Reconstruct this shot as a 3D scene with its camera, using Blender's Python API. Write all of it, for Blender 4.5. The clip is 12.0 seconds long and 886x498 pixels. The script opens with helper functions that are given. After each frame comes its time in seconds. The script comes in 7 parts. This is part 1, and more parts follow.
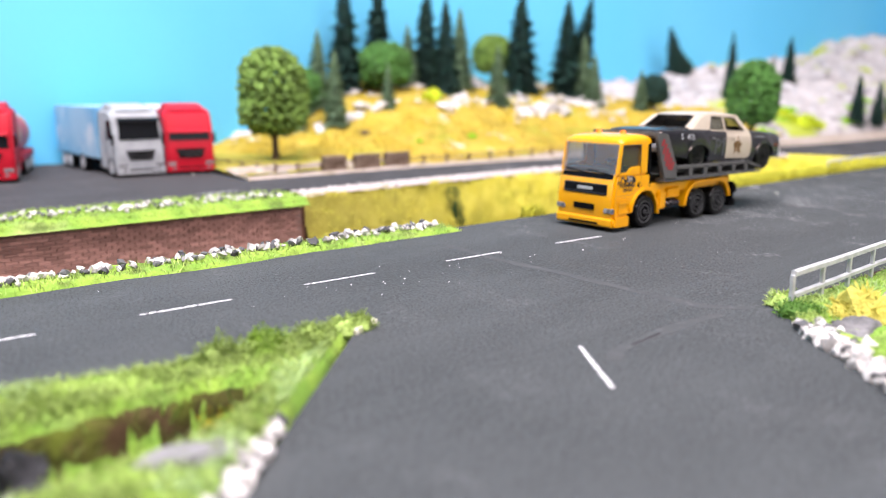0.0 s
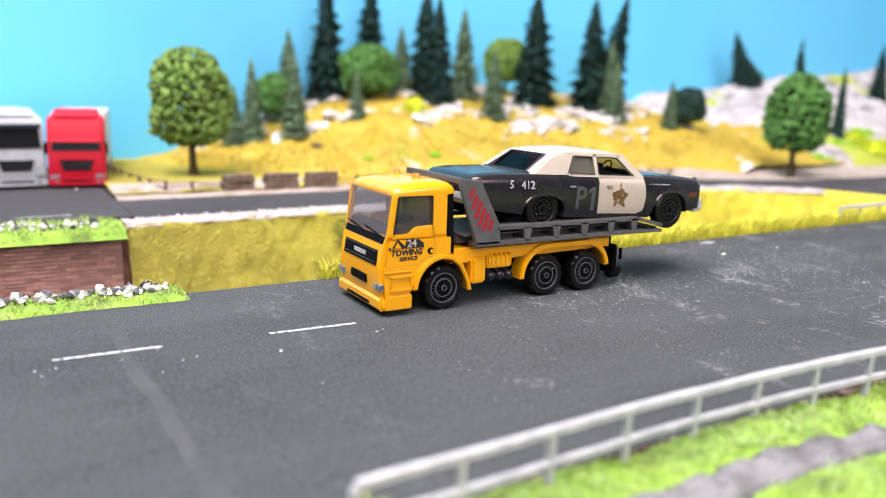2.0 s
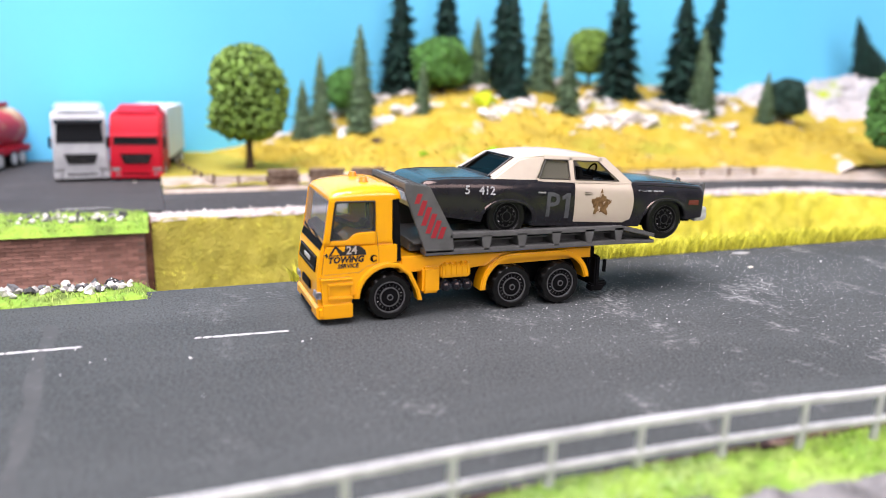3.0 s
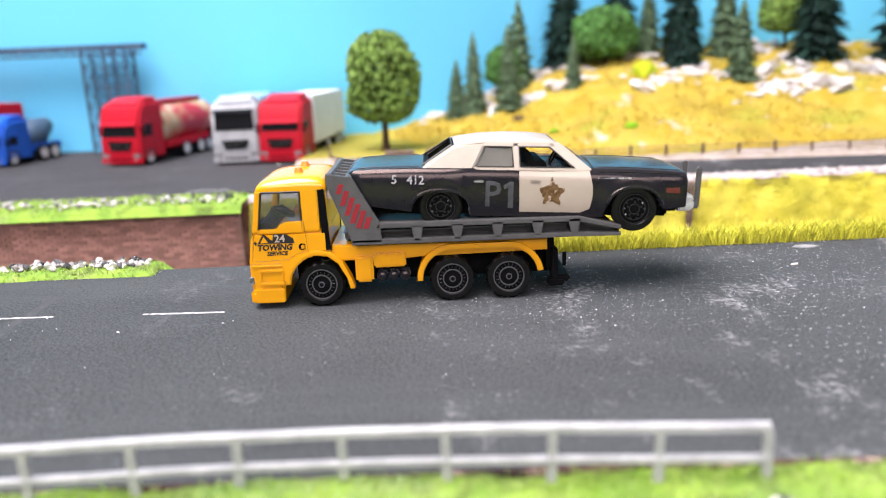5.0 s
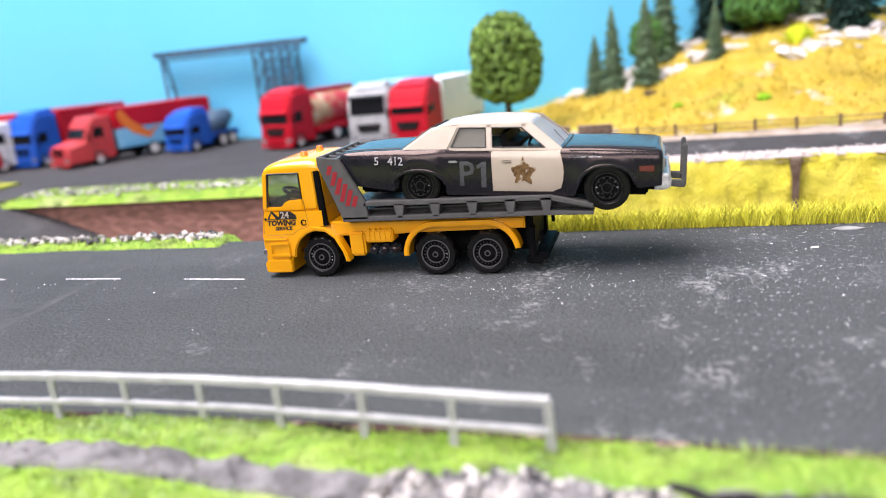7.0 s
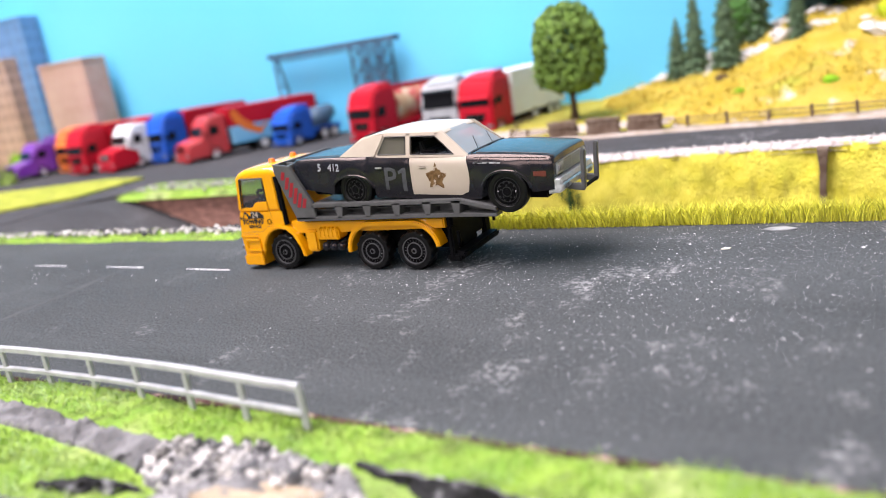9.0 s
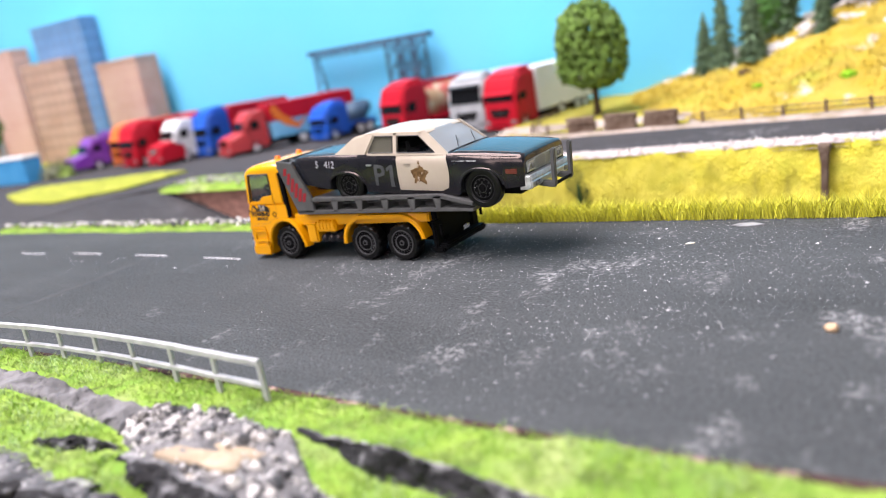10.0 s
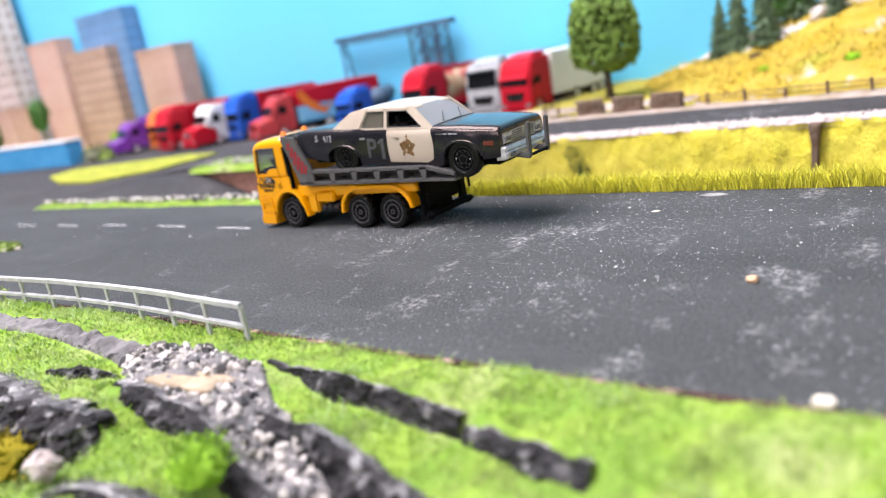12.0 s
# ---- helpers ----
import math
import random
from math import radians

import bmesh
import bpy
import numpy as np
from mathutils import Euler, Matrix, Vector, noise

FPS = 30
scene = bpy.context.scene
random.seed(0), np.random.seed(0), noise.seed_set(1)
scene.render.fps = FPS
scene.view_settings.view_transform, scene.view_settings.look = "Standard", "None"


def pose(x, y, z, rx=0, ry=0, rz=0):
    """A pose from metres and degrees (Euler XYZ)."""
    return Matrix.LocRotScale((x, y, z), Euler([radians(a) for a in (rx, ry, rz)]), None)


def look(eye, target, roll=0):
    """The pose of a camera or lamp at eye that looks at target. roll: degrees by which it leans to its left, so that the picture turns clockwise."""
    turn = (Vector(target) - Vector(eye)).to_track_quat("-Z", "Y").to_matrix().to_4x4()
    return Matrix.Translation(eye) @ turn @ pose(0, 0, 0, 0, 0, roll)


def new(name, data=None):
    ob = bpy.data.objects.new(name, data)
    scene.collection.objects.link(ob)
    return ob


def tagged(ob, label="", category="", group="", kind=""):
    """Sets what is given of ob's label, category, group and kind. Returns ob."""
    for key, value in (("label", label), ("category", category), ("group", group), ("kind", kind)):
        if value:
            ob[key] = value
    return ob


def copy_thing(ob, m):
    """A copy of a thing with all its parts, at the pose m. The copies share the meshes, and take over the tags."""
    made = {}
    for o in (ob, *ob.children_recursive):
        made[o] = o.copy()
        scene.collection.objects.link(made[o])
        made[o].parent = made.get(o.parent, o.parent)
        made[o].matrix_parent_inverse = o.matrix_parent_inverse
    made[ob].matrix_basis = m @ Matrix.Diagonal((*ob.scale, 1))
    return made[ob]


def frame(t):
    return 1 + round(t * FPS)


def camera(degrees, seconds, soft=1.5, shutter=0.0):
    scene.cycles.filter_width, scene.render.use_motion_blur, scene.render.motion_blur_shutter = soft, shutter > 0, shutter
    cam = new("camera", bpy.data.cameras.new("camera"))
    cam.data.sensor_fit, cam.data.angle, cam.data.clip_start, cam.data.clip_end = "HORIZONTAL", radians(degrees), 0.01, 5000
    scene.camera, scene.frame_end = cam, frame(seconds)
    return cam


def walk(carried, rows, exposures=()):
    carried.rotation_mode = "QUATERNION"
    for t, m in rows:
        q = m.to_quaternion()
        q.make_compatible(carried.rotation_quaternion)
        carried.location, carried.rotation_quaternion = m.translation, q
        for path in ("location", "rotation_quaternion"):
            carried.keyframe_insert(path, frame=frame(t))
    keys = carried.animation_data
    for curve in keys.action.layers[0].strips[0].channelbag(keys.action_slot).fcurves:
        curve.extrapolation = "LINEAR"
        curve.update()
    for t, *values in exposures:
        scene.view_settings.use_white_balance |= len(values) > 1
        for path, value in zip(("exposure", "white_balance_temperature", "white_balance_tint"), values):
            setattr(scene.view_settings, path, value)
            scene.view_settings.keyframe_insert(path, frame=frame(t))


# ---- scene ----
cam = camera(60.4, 12.0, soft=1.0)
PATH = [
    (0, (-0.243, -0.171, 0.047), (0.993, 1.347, -0.364), 0.20),
    (0.5, (-0.211, -0.166, 0.053), (1.019, 1.359, -0.348), 0.40),
    (1, (-0.177, -0.166, 0.056), (1.014, 1.391, -0.341), 1.00),
    (1.5, (-0.145, -0.169, 0.056), (0.968, 1.444, -0.344), 1.50),
    (2, (-0.118, -0.17, 0.054), (0.882, 1.513, -0.357), 1.70),
    (2.5, (-0.096, -0.174, 0.056), (0.762, 1.581, -0.372), 1.60),
    (3, (-0.075, -0.179, 0.057), (0.628, 1.641, -0.385), 1.30),
    (4.8, (-0.003, -0.19, 0.06), (0.086, 1.742, -0.45), -2.00),
    (5, (0.004, -0.191, 0.06), (0.025, 1.744, -0.447), -2.40),
    (5.5, (0.02, -0.192, 0.059), (-0.112, 1.737, -0.452), -3.20),
    (6, (0.036, -0.193, 0.059), (-0.245, 1.719, -0.455), -4.10),
    (6.5, (0.051, -0.193, 0.059), (-0.367, 1.693, -0.457), -5.00),
    (7, (0.064, -0.194, 0.058), (-0.486, 1.657, -0.462), -5.90),
    (7.2, (0.07, -0.194, 0.058), (-0.535, 1.64, -0.463), -6.40),
    (8.8, (0.1235, -0.186, 0.057), (-0.802, 1.515, -0.4505), -8.50),
    (9, (0.13, -0.1855, 0.059), (-0.832, 1.4915, -0.454), -8.95),
    (9.5, (0.144, -0.186, 0.0595), (-0.888, 1.4495, -0.4525), -9.40),
    (10, (0.1545, -0.187, 0.0595), (-0.934, 1.411, -0.451), -9.55),
    (10.5, (0.1625, -0.19, 0.0595), (-0.9715, 1.3775, -0.4485), -9.70),
    (11, (0.17, -0.192, 0.0595), (-0.996, 1.3515, -0.4485), -9.75),
    (11.5, (0.1755, -0.193, 0.0575), (-1.004, 1.3385, -0.4535), -9.80),
    (12, (0.177, -0.193, 0.0545), (-0.9975, 1.34, -0.464), -9.80),
]
walk(cam, [(t, look(eye, target, roll)) for t, eye, target, roll in PATH])
# the lens is sharp on the tow truck
cam.data.dof.use_dof = True
cam.data.dof.focus_distance = 0.198
cam.data.dof.aperture_fstop = 12.0

# ---- light ----
world = bpy.data.worlds.new("room_light")
scene.world = world
world.use_nodes = True
world.node_tree.nodes["Background"].inputs[0].default_value = (1.0, 0.95, 0.98, 1)
world.node_tree.nodes["Background"].inputs[1].default_value = 0.2


def ceiling_lamp(name, x, y, z, sx, sy, watts, color):
    data = bpy.data.lights.new(name, "AREA")
    data.shape, data.size, data.size_y, data.energy, data.color = "RECTANGLE", sx, sy, watts, color
    ob = new(name, data)
    ob.matrix_world = look((x, y, z), (0.05, 0.08, 0.0))
    return ob


ceiling_lamp("ceiling_lamp", -0.40, -0.16, 1.25, 1.3, 0.9, 62.0, (0.985, 0.905, 0.975))
# unseen fill lamp added on the near side to brighten upright faces
ceiling_lamp("near_side_fill", 0.1, -1.5, 0.75, 1.6, 0.7, 20.0, (0.985, 0.91, 0.985))

# ---- materials ----
MATS = {}


def material(name, col, rough=0.6, metal=0.0, spec=0.5, coat=0.0):
    m = bpy.data.materials.new(name)
    m.use_nodes = True
    b = m.node_tree.nodes["Principled BSDF"]
    b.inputs["Base Color"].default_value = (*col, 1)
    b.inputs["Roughness"].default_value = rough
    b.inputs["Metallic"].default_value = metal
    b.inputs["Specular IOR Level"].default_value = spec
    b.inputs["Coat Weight"].default_value = coat
    MATS[name] = m
    return m


def node(m, kind, **values):
    n = m.node_tree.nodes.new(kind)
    for key, v in values.items():
        n.inputs[key].default_value = v
    return n


def wire(m, a, b):
    m.node_tree.links.new(a, b)


def coords(m):
    return m.node_tree.nodes.new("ShaderNodeTexCoord").outputs["Object"]


def noise_fac(m, scale, detail=4.0, rough=0.55, lo=0.35, hi=0.65, stretch=None):
    n = node(m, "ShaderNodeTexNoise", Scale=scale, Detail=detail, Roughness=rough)
    c = coords(m)
    if stretch:
        k = m.node_tree.nodes.new("ShaderNodeMapping")
        k.inputs["Scale"].default_value = stretch
        wire(m, c, k.inputs[0])
        c = k.outputs[0]
    wire(m, c, n.inputs["Vector"])
    r = node(m, "ShaderNodeMapRange", **{"From Min": lo, "From Max": hi})
    wire(m, n.outputs["Fac"], r.inputs["Value"])
    return r.outputs[0]


def mix(m, fac, a, b):
    x = m.node_tree.nodes.new("ShaderNodeMix")
    x.data_type = "RGBA"
    wire(m, fac, x.inputs[0])
    for sock, v in ((x.inputs[6], a), (x.inputs[7], b)):
        if isinstance(v, tuple):
            sock.default_value = (*v, 1)
        else:
            wire(m, v, sock)
    return x.outputs[2]


def bump(m, fac, strength, dist):
    b = node(m, "ShaderNodeBump", Strength=strength, Distance=dist)
    wire(m, fac, b.inputs["Height"])
    wire(m, b.outputs[0], m.node_tree.nodes["Principled BSDF"].inputs["Normal"])


def paint_into(m, out):
    wire(m, out, m.node_tree.nodes["Principled BSDF"].inputs["Base Color"])


def mottled(name, cols, scales, rough=0.8, spec=0.3, bump_scale=0, bump_dist=0.0003, bump_strength=0.6, metal=0.0):
    """Colours mixed one over the other by noise of the given scales."""
    m = material(name, cols[0], rough, metal, spec)
    out = cols[0]
    for c, s in zip(cols[1:], scales):
        lo, hi = (0.4, 0.6)
        if isinstance(s, tuple):
            s, lo, hi = s
        out = mix(m, noise_fac(m, s, lo=lo, hi=hi), out, c)
    paint_into(m, out)
    if bump_scale:
        bump(m, noise_fac(m, bump_scale, lo=0.2, hi=0.8), bump_strength, bump_dist)
    return m


def varied(name, col, amount=0.35, rough=0.7, spec=0.3, island=True):
    """One colour, lighter and darker from piece to piece."""
    m = material(name, col, rough, 0, spec)
    if island:
        src = m.node_tree.nodes.new("ShaderNodeNewGeometry").outputs["Random Per Island"]
    else:
        src = m.node_tree.nodes.new("ShaderNodeObjectInfo").outputs["Random"]
    dark = tuple(c * (1 - amount) for c in col)
    light = tuple(min(0.9, c * (1 + amount)) for c in col)
    paint_into(m, mix(m, src, dark, light))
    return m


def asphalt_material(name, col, dust):
    m = material(name, col, 0.7, 0, 0.02)
    big = noise_fac(m, 14.0, 5, 0.6, 0.3, 0.75)
    streak = noise_fac(m, 30.0, 6, 0.65, 0.45, 0.8, (0.35, 1.6, 1))
    out = mix(m, big, tuple(c * 0.66 for c in col), tuple(c * 1.32 for c in col))
    out = mix(m, streak, out, tuple(c * 1.45 for c in col))
    grain = noise_fac(m, 1300.0, 3, 0.7, 0.42, 0.66)
    out = mix(m, grain, out, tuple(c * 1.52 for c in col))
    pit = noise_fac(m, 2100.0, 2, 0.6, 0.54, 0.66)
    out = mix(m, pit, out, tuple(c * 0.46 for c in col))
    # chalky dust: sharp specks, thick in patches
    speck = noise_fac(m, 760.0, 3, 0.6, 0.665 - dust, 0.695 - dust)
    patch = noise_fac(m, 16.0, 5, 0.7, 0.46, 0.66)
    x = m.node_tree.nodes.new("ShaderNodeMath")
    x.operation = "MULTIPLY"
    # the dust lies thicker towards the eastern end of the road
    split = m.node_tree.nodes.new("ShaderNodeSeparateXYZ")
    wire(m, coords(m), split.inputs[0])
    east = node(m, "ShaderNodeMapRange", **{"From Min": -0.10, "From Max": 0.12, "To Min": 0.12, "To Max": 1.0})
    wire(m, split.outputs[0], east.inputs["Value"])
    e = m.node_tree.nodes.new("ShaderNodeMath")
    e.operation = "MULTIPLY"
    wire(m, speck, e.inputs[0])
    wire(m, east.outputs[0], e.inputs[1])
    wire(m, e.outputs[0], x.inputs[0])
    wire(m, patch, x.inputs[1])
    out = mix(m, x.outputs[0], out, (0.52, 0.52, 0.53))
    # pale scuffs
    scuff = noise_fac(m, 38.0, 6, 0.75, 0.55, 0.68, (1.0, 0.7, 1))
    fine = noise_fac(m, 640.0, 5, 0.75, 0.47, 0.57)
    y = m.node_tree.nodes.new("ShaderNodeMath")
    y.operation = "MULTIPLY"
    e2 = m.node_tree.nodes.new("ShaderNodeMath")
    e2.operation = "MULTIPLY"
    wire(m, scuff, e2.inputs[0])
    wire(m, east.outputs[0], e2.inputs[1])
    wire(m, e2.outputs[0], y.inputs[0])
    wire(m, fine, y.inputs[1])
    out = mix(m, y.outputs[0], out, (0.36, 0.36, 0.365))
    paint_into(m, out)
    rgh = node(m, "ShaderNodeMapRange", **{"To Min": 0.6, "To Max": 0.85})
    wire(m, big, rgh.inputs["Value"])
    wire(m, rgh.outputs[0], m.node_tree.nodes["Principled BSDF"].inputs["Roughness"])
    bump(m, noise_fac(m, 1500.0, 3, 0.6, 0.2, 0.8), 0.4, 0.0002)
    return m


ASPHALT = asphalt_material("asphalt", (0.0545, 0.0595, 0.0610), 0.021)
ASPHALT_LOT = asphalt_material("asphalt_lot", (0.054, 0.053, 0.055), -0.02)
SKY = mottled("sky_paint", [(0.135, 0.55, 0.83), (0.155, 0.575, 0.85)], [3.0], 0.7, 0.2)
BOARD = mottled("baseboard", [(0.10, 0.08, 0.06), (0.14, 0.11, 0.08)], [20.0], 0.9)
TURF = mottled("turf", [(0.18, 0.32, 0.05), (0.27, 0.41, 0.065), (0.40, 0.44, 0.20), (0.11, 0.16, 0.04)],
               [90.0, (35.0, 0.56, 0.76), (130.0, 0.52, 0.68)], 0.9, 0.1, 900, 0.0006, 0.9)
HAY = mottled("yellow_bank_grass", [(0.60, 0.53, 0.055), (0.70, 0.62, 0.09), (0.46, 0.44, 0.05), (0.52, 0.40, 0.08)],
              [140.0, (60.0, 0.5, 0.7), (25.0, 0.58, 0.8)], 0.95, 0.1, 900, 0.0008, 1.0)
# the bank is darker and browner towards its western end, with dark streaks down its face
bank_split = HAY.node_tree.nodes.new("ShaderNodeSeparateXYZ")
wire(HAY, coords(HAY), bank_split.inputs[0])
west = node(HAY, "ShaderNodeMapRange", **{"From Min": -0.05, "From Max": 0.10, "To Min": 0.72, "To Max": 0.0})
wire(HAY, bank_split.outputs[0], west.inputs["Value"])
hay_now = HAY.node_tree.nodes["Principled BSDF"].inputs["Base Color"].links[0].from_socket
hay_west = mix(HAY, west.outputs[0], hay_now, (0.23, 0.20, 0.05))
streaks = noise_fac(HAY, 70.0, 4, 0.6, 0.60, 0.80, (1.0, 1.0, 0.22))
paint_into(HAY, mix(HAY, streaks, hay_west, (0.15, 0.12, 0.035)))
HILL_GRASS = mottled("hill_grass", [(0.40, 0.29, 0.035), (0.46, 0.35, 0.065), (0.29, 0.21, 0.03), (0.34, 0.32, 0.045), (0.60, 0.55, 0.50)],
                     [60.0, (30.0, 0.52, 0.7), (22.0, 0.56, 0.66), (34.0, 0.62, 0.70)], 0.95, 0.1, 500, 0.001, 0.9)
HILL_ROCK = mottled("white_rock", [(0.50, 0.47, 0.44), (0.60, 0.57, 0.55), (0.30, 0.27, 0.24)], [80.0, (45.0, 0.56, 0.72)], 0.9, 0.2, 220, 0.0015, 0.9)
CRAG = mottled("pale_crag", [(0.40, 0.375, 0.37), (0.52, 0.49, 0.485), (0.20, 0.18, 0.175), (0.36, 0.42, 0.06)],
               [70.0, (50.0, 0.54, 0.68), (17.0, 0.57, 0.63)], 0.95, 0.1, 300, 0.0016, 0.9)
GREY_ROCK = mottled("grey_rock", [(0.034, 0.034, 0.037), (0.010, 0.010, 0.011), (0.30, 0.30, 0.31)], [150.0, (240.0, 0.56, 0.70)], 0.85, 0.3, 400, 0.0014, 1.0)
PATH_GREY = mottled("grey_path", [(0.112, 0.110, 0.111), (0.20, 0.196, 0.198), (0.03, 0.03, 0.03)], [150.0, (320.0, 0.6, 0.7)], 0.9, 0.2, 600, 0.0005)
SAND = mottled("sandy_verge", [(0.34, 0.28, 0.23), (0.42, 0.36, 0.31), (0.26, 0.21, 0.13)], [200.0, (60.0, 0.55, 0.7)], 0.95, 0.1, 700, 0.0006)
TAN_SAND = mottled("tan_sand", [(0.38, 0.30, 0.21), (0.46, 0.38, 0.28), (0.30, 0.24, 0.17)], [300.0, (150.0, 0.52, 0.7)], 0.95, 0.1, 900, 0.0006)
GRAVEL = varied("gravel", (0.44, 0.43, 0.42), 0.6, 0.85)
PALE_GRAVEL = varied("pale_gravel", (0.62, 0.56, 0.53), 0.35, 0.9)
# earth brown darkened, with near-black patches painted for the hollow's shade
HOLLOW_SHADE_EARTH = mottled("brown_earth_hollow_shade", [(0.040, 0.027, 0.014), (0.10, 0.12, 0.018), (0.070, 0.043, 0.023), (0.012, 0.010, 0.006)], [70.0, (120.0, 0.5, 0.68), (100.0, 0.54, 0.66)], 0.95, 0.1, 300, 0.001)
EDGE_EARTH = mottled("edge_earth", [(0.030, 0.019, 0.018), (0.075, 0.042, 0.036), (0.42, 0.29, 0.25)], [90.0, (140.0, 0.55, 0.66)], 0.95, 0.1, 300, 0.001)
EARTH = mottled("brown_earth", [(0.11, 0.045, 0.028), (0.18, 0.09, 0.055), (0.06, 0.03, 0.02)], [80.0, (160.0, 0.5, 0.7)], 0.95, 0.1, 300, 0.001)
BRICK = varied("brick", (0.40, 0.215, 0.17), 0.32, 0.9, 0.2, island=False)
BRICK_JOINED = varied("brick_joined", (0.40, 0.215, 0.17), 0.32, 0.9, 0.2)
MORTAR = mottled("mortar", [(0.28, 0.175, 0.14), (0.34, 0.23, 0.19)], [150.0], 0.95, 0.1)
DASH = mottled("road_paint", [(0.66, 0.66, 0.66), (0.11, 0.11, 0.115)], [(900.0, 0.51, 0.60)], 0.8, 0.2)
RAIL = mottled("rail_grey", [(0.36, 0.365, 0.37), (0.47, 0.475, 0.48)], [250.0], 0.4, 0.5)
BLADE = varied("grass_blades", (0.32, 0.43, 0.11), 0.45)
BLADE_MID = varied("mid_green_blades", (0.15, 0.25, 0.025), 0.45)
BLADE_DARK = varied("dark_grass_blades", (0.09, 0.20, 0.03), 0.5)
BLADE_YELLOW = varied("yellow_grass_blades", (0.64, 0.59, 0.085), 0.35)
FRINGE = varied("yellow_green_fringe", (0.60, 0.58, 0.06), 0.45)
MINT = varied("pale_green_blades", (0.33, 0.46, 0.19), 0.4)
FRESH = varied("fresh_green_blades", (0.21, 0.38, 0.03), 0.45)
FIR = varied("fir_needles", (0.014, 0.040, 0.030), 0.6)
FIR_GREY = varied("grey_fir_needles", (0.12, 0.185, 0.10), 0.4)
LEAF = varied("leaf_foam", (0.12, 0.20, 0.036), 0.45)
LEAF_FRESH = varied("fresh_leaf_foam", (0.06, 0.155, 0.030), 0.45)
OLIVE_BLADE = varied("olive_blades", (0.17, 0.24, 0.05), 0.5)
SCRUB = varied("grey_scrub", (0.19, 0.20, 0.13), 0.5)
BARK = mottled("bark", [(0.06, 0.04, 0.025), (0.10, 0.07, 0.045)], [400.0], 0.95, 0.1, 600, 0.0004)
TIMBER = mottled("weathered_wood", [(0.115, 0.075, 0.052), (0.19, 0.14, 0.105)], [300.0], 0.9, 0.2, 500, 0.0004)
YELLOW = mottled("yellow_paint", [(0.80, 0.37, 0.002), (0.74, 0.33, 0.002)], [60.0], 0.24, 0.5)
YELLOW.node_tree.nodes["Principled BSDF"].inputs["Coat Weight"].default_value = 0.4
BED_GREY = mottled("bed_plastic", [(0.082, 0.082, 0.080), (0.098, 0.098, 0.096)], [300.0], 0.42, 0.2)
BLACK = mottled("black_plastic", [(0.0025, 0.0025, 0.003), (0.005, 0.005, 0.0055)], [300.0], 0.55, 0.05)
TYRE = mottled("tyre_rubber", [(0.0022, 0.0022, 0.0022), (0.0045, 0.0045, 0.0045)], [500.0], 0.34, 0.3, 1200, 0.0001)
RIM_GREY = material("rim_grey", (0.13, 0.13, 0.132), 0.35, 0.5)
SEAM_BROWN = material("seam_brown", (0.16, 0.07, 0.004), 0.5)
NAVY = mottled("navy_paint", [(0.0075, 0.0086, 0.0120), (0.0100, 0.0115, 0.0155)], [150.0], 0.20, 0.50)
NAVY.node_tree.nodes["Principled BSDF"].inputs["Sheen Weight"].default_value = 0.22
NAVY.node_tree.nodes["Principled BSDF"].inputs["Sheen Roughness"].default_value = 0.35
NAVY.node_tree.nodes["Principled BSDF"].inputs["Sheen Tint"].default_value = (0.80, 0.90, 1.0, 1)
NAVY.node_tree.nodes["Principled BSDF"].inputs["Specular Tint"].default_value = (1.0, 0.76, 0.66, 1)
NAVY.node_tree.nodes["Principled BSDF"].inputs["Coat Weight"].default_value = 0.0
CREAM = mottled("cream_paint", [(0.47, 0.405, 0.325), (0.43, 0.365, 0.29)], [80.0], 0.26, 0.5)
CHROME = mottled("chrome", [(0.62, 0.62, 0.63), (0.45, 0.45, 0.46)], [900.0], 0.28, 0.4, metal=0.35)
SILVER = mottled("silver_paint", [(0.40, 0.41, 0.42), (0.33, 0.34, 0.355)], [120.0], 0.5, 0.3)
AMBER = material("amber_lens", (0.85, 0.22, 0.02), 0.25)
ORANGE_MARK = material("dull_red_marker", (0.13, 0.026, 0.018), 0.35)
RED_PRINT = material("red_print", (0.27, 0.010, 0.018), 0.5)
STEEL_WHEEL = material("steel_wheel", (0.022, 0.022, 0.023), 0.35, 0.2)
IVY = varied("ivy_leaves", (0.035, 0.075, 0.02), 0.5)
GREY_PRINT = mottled("grey_print", [(0.066, 0.069, 0.073), (0.038, 0.04, 0.043)], [(700.0, 0.5, 0.65)], 0.5)
PALE_PRINT = mottled("pale_print", [(0.40, 0.40, 0.41), (0.10, 0.10, 0.105)], [(1500.0, 0.52, 0.62)], 0.5)
BROWN_PRINT = mottled("brown_print", [(0.085, 0.042, 0.010), (0.17, 0.10, 0.04), (0.43, 0.35, 0.27)], [700.0, (520.0, 0.58, 0.64)], 0.5)
BLACK_PRINT = material("black_print", (0.012, 0.010, 0.008), 0.5)
LENS = mottled("headlight_lens", [(0.26, 0.26, 0.265), (0.10, 0.10, 0.105)], [900.0], 0.3, 0.35)
DARK_GLASS = material("dark_window", (0.010, 0.011, 0.013), 0.25, 0.0, 0.1)
RED = mottled("red_paint", [(0.46, 0.006, 0.022), (0.40, 0.006, 0.018)], [60.0], 0.5, 0.25)
DULL_RED = mottled("dull_red_paint", [(0.50, 0.045, 0.05), (0.42, 0.035, 0.04)], [60.0], 0.45, 0.5)
BLUE = mottled("blue_paint", [(0.012, 0.10, 0.50), (0.010, 0.08, 0.42)], [60.0], 0.35, 0.5)
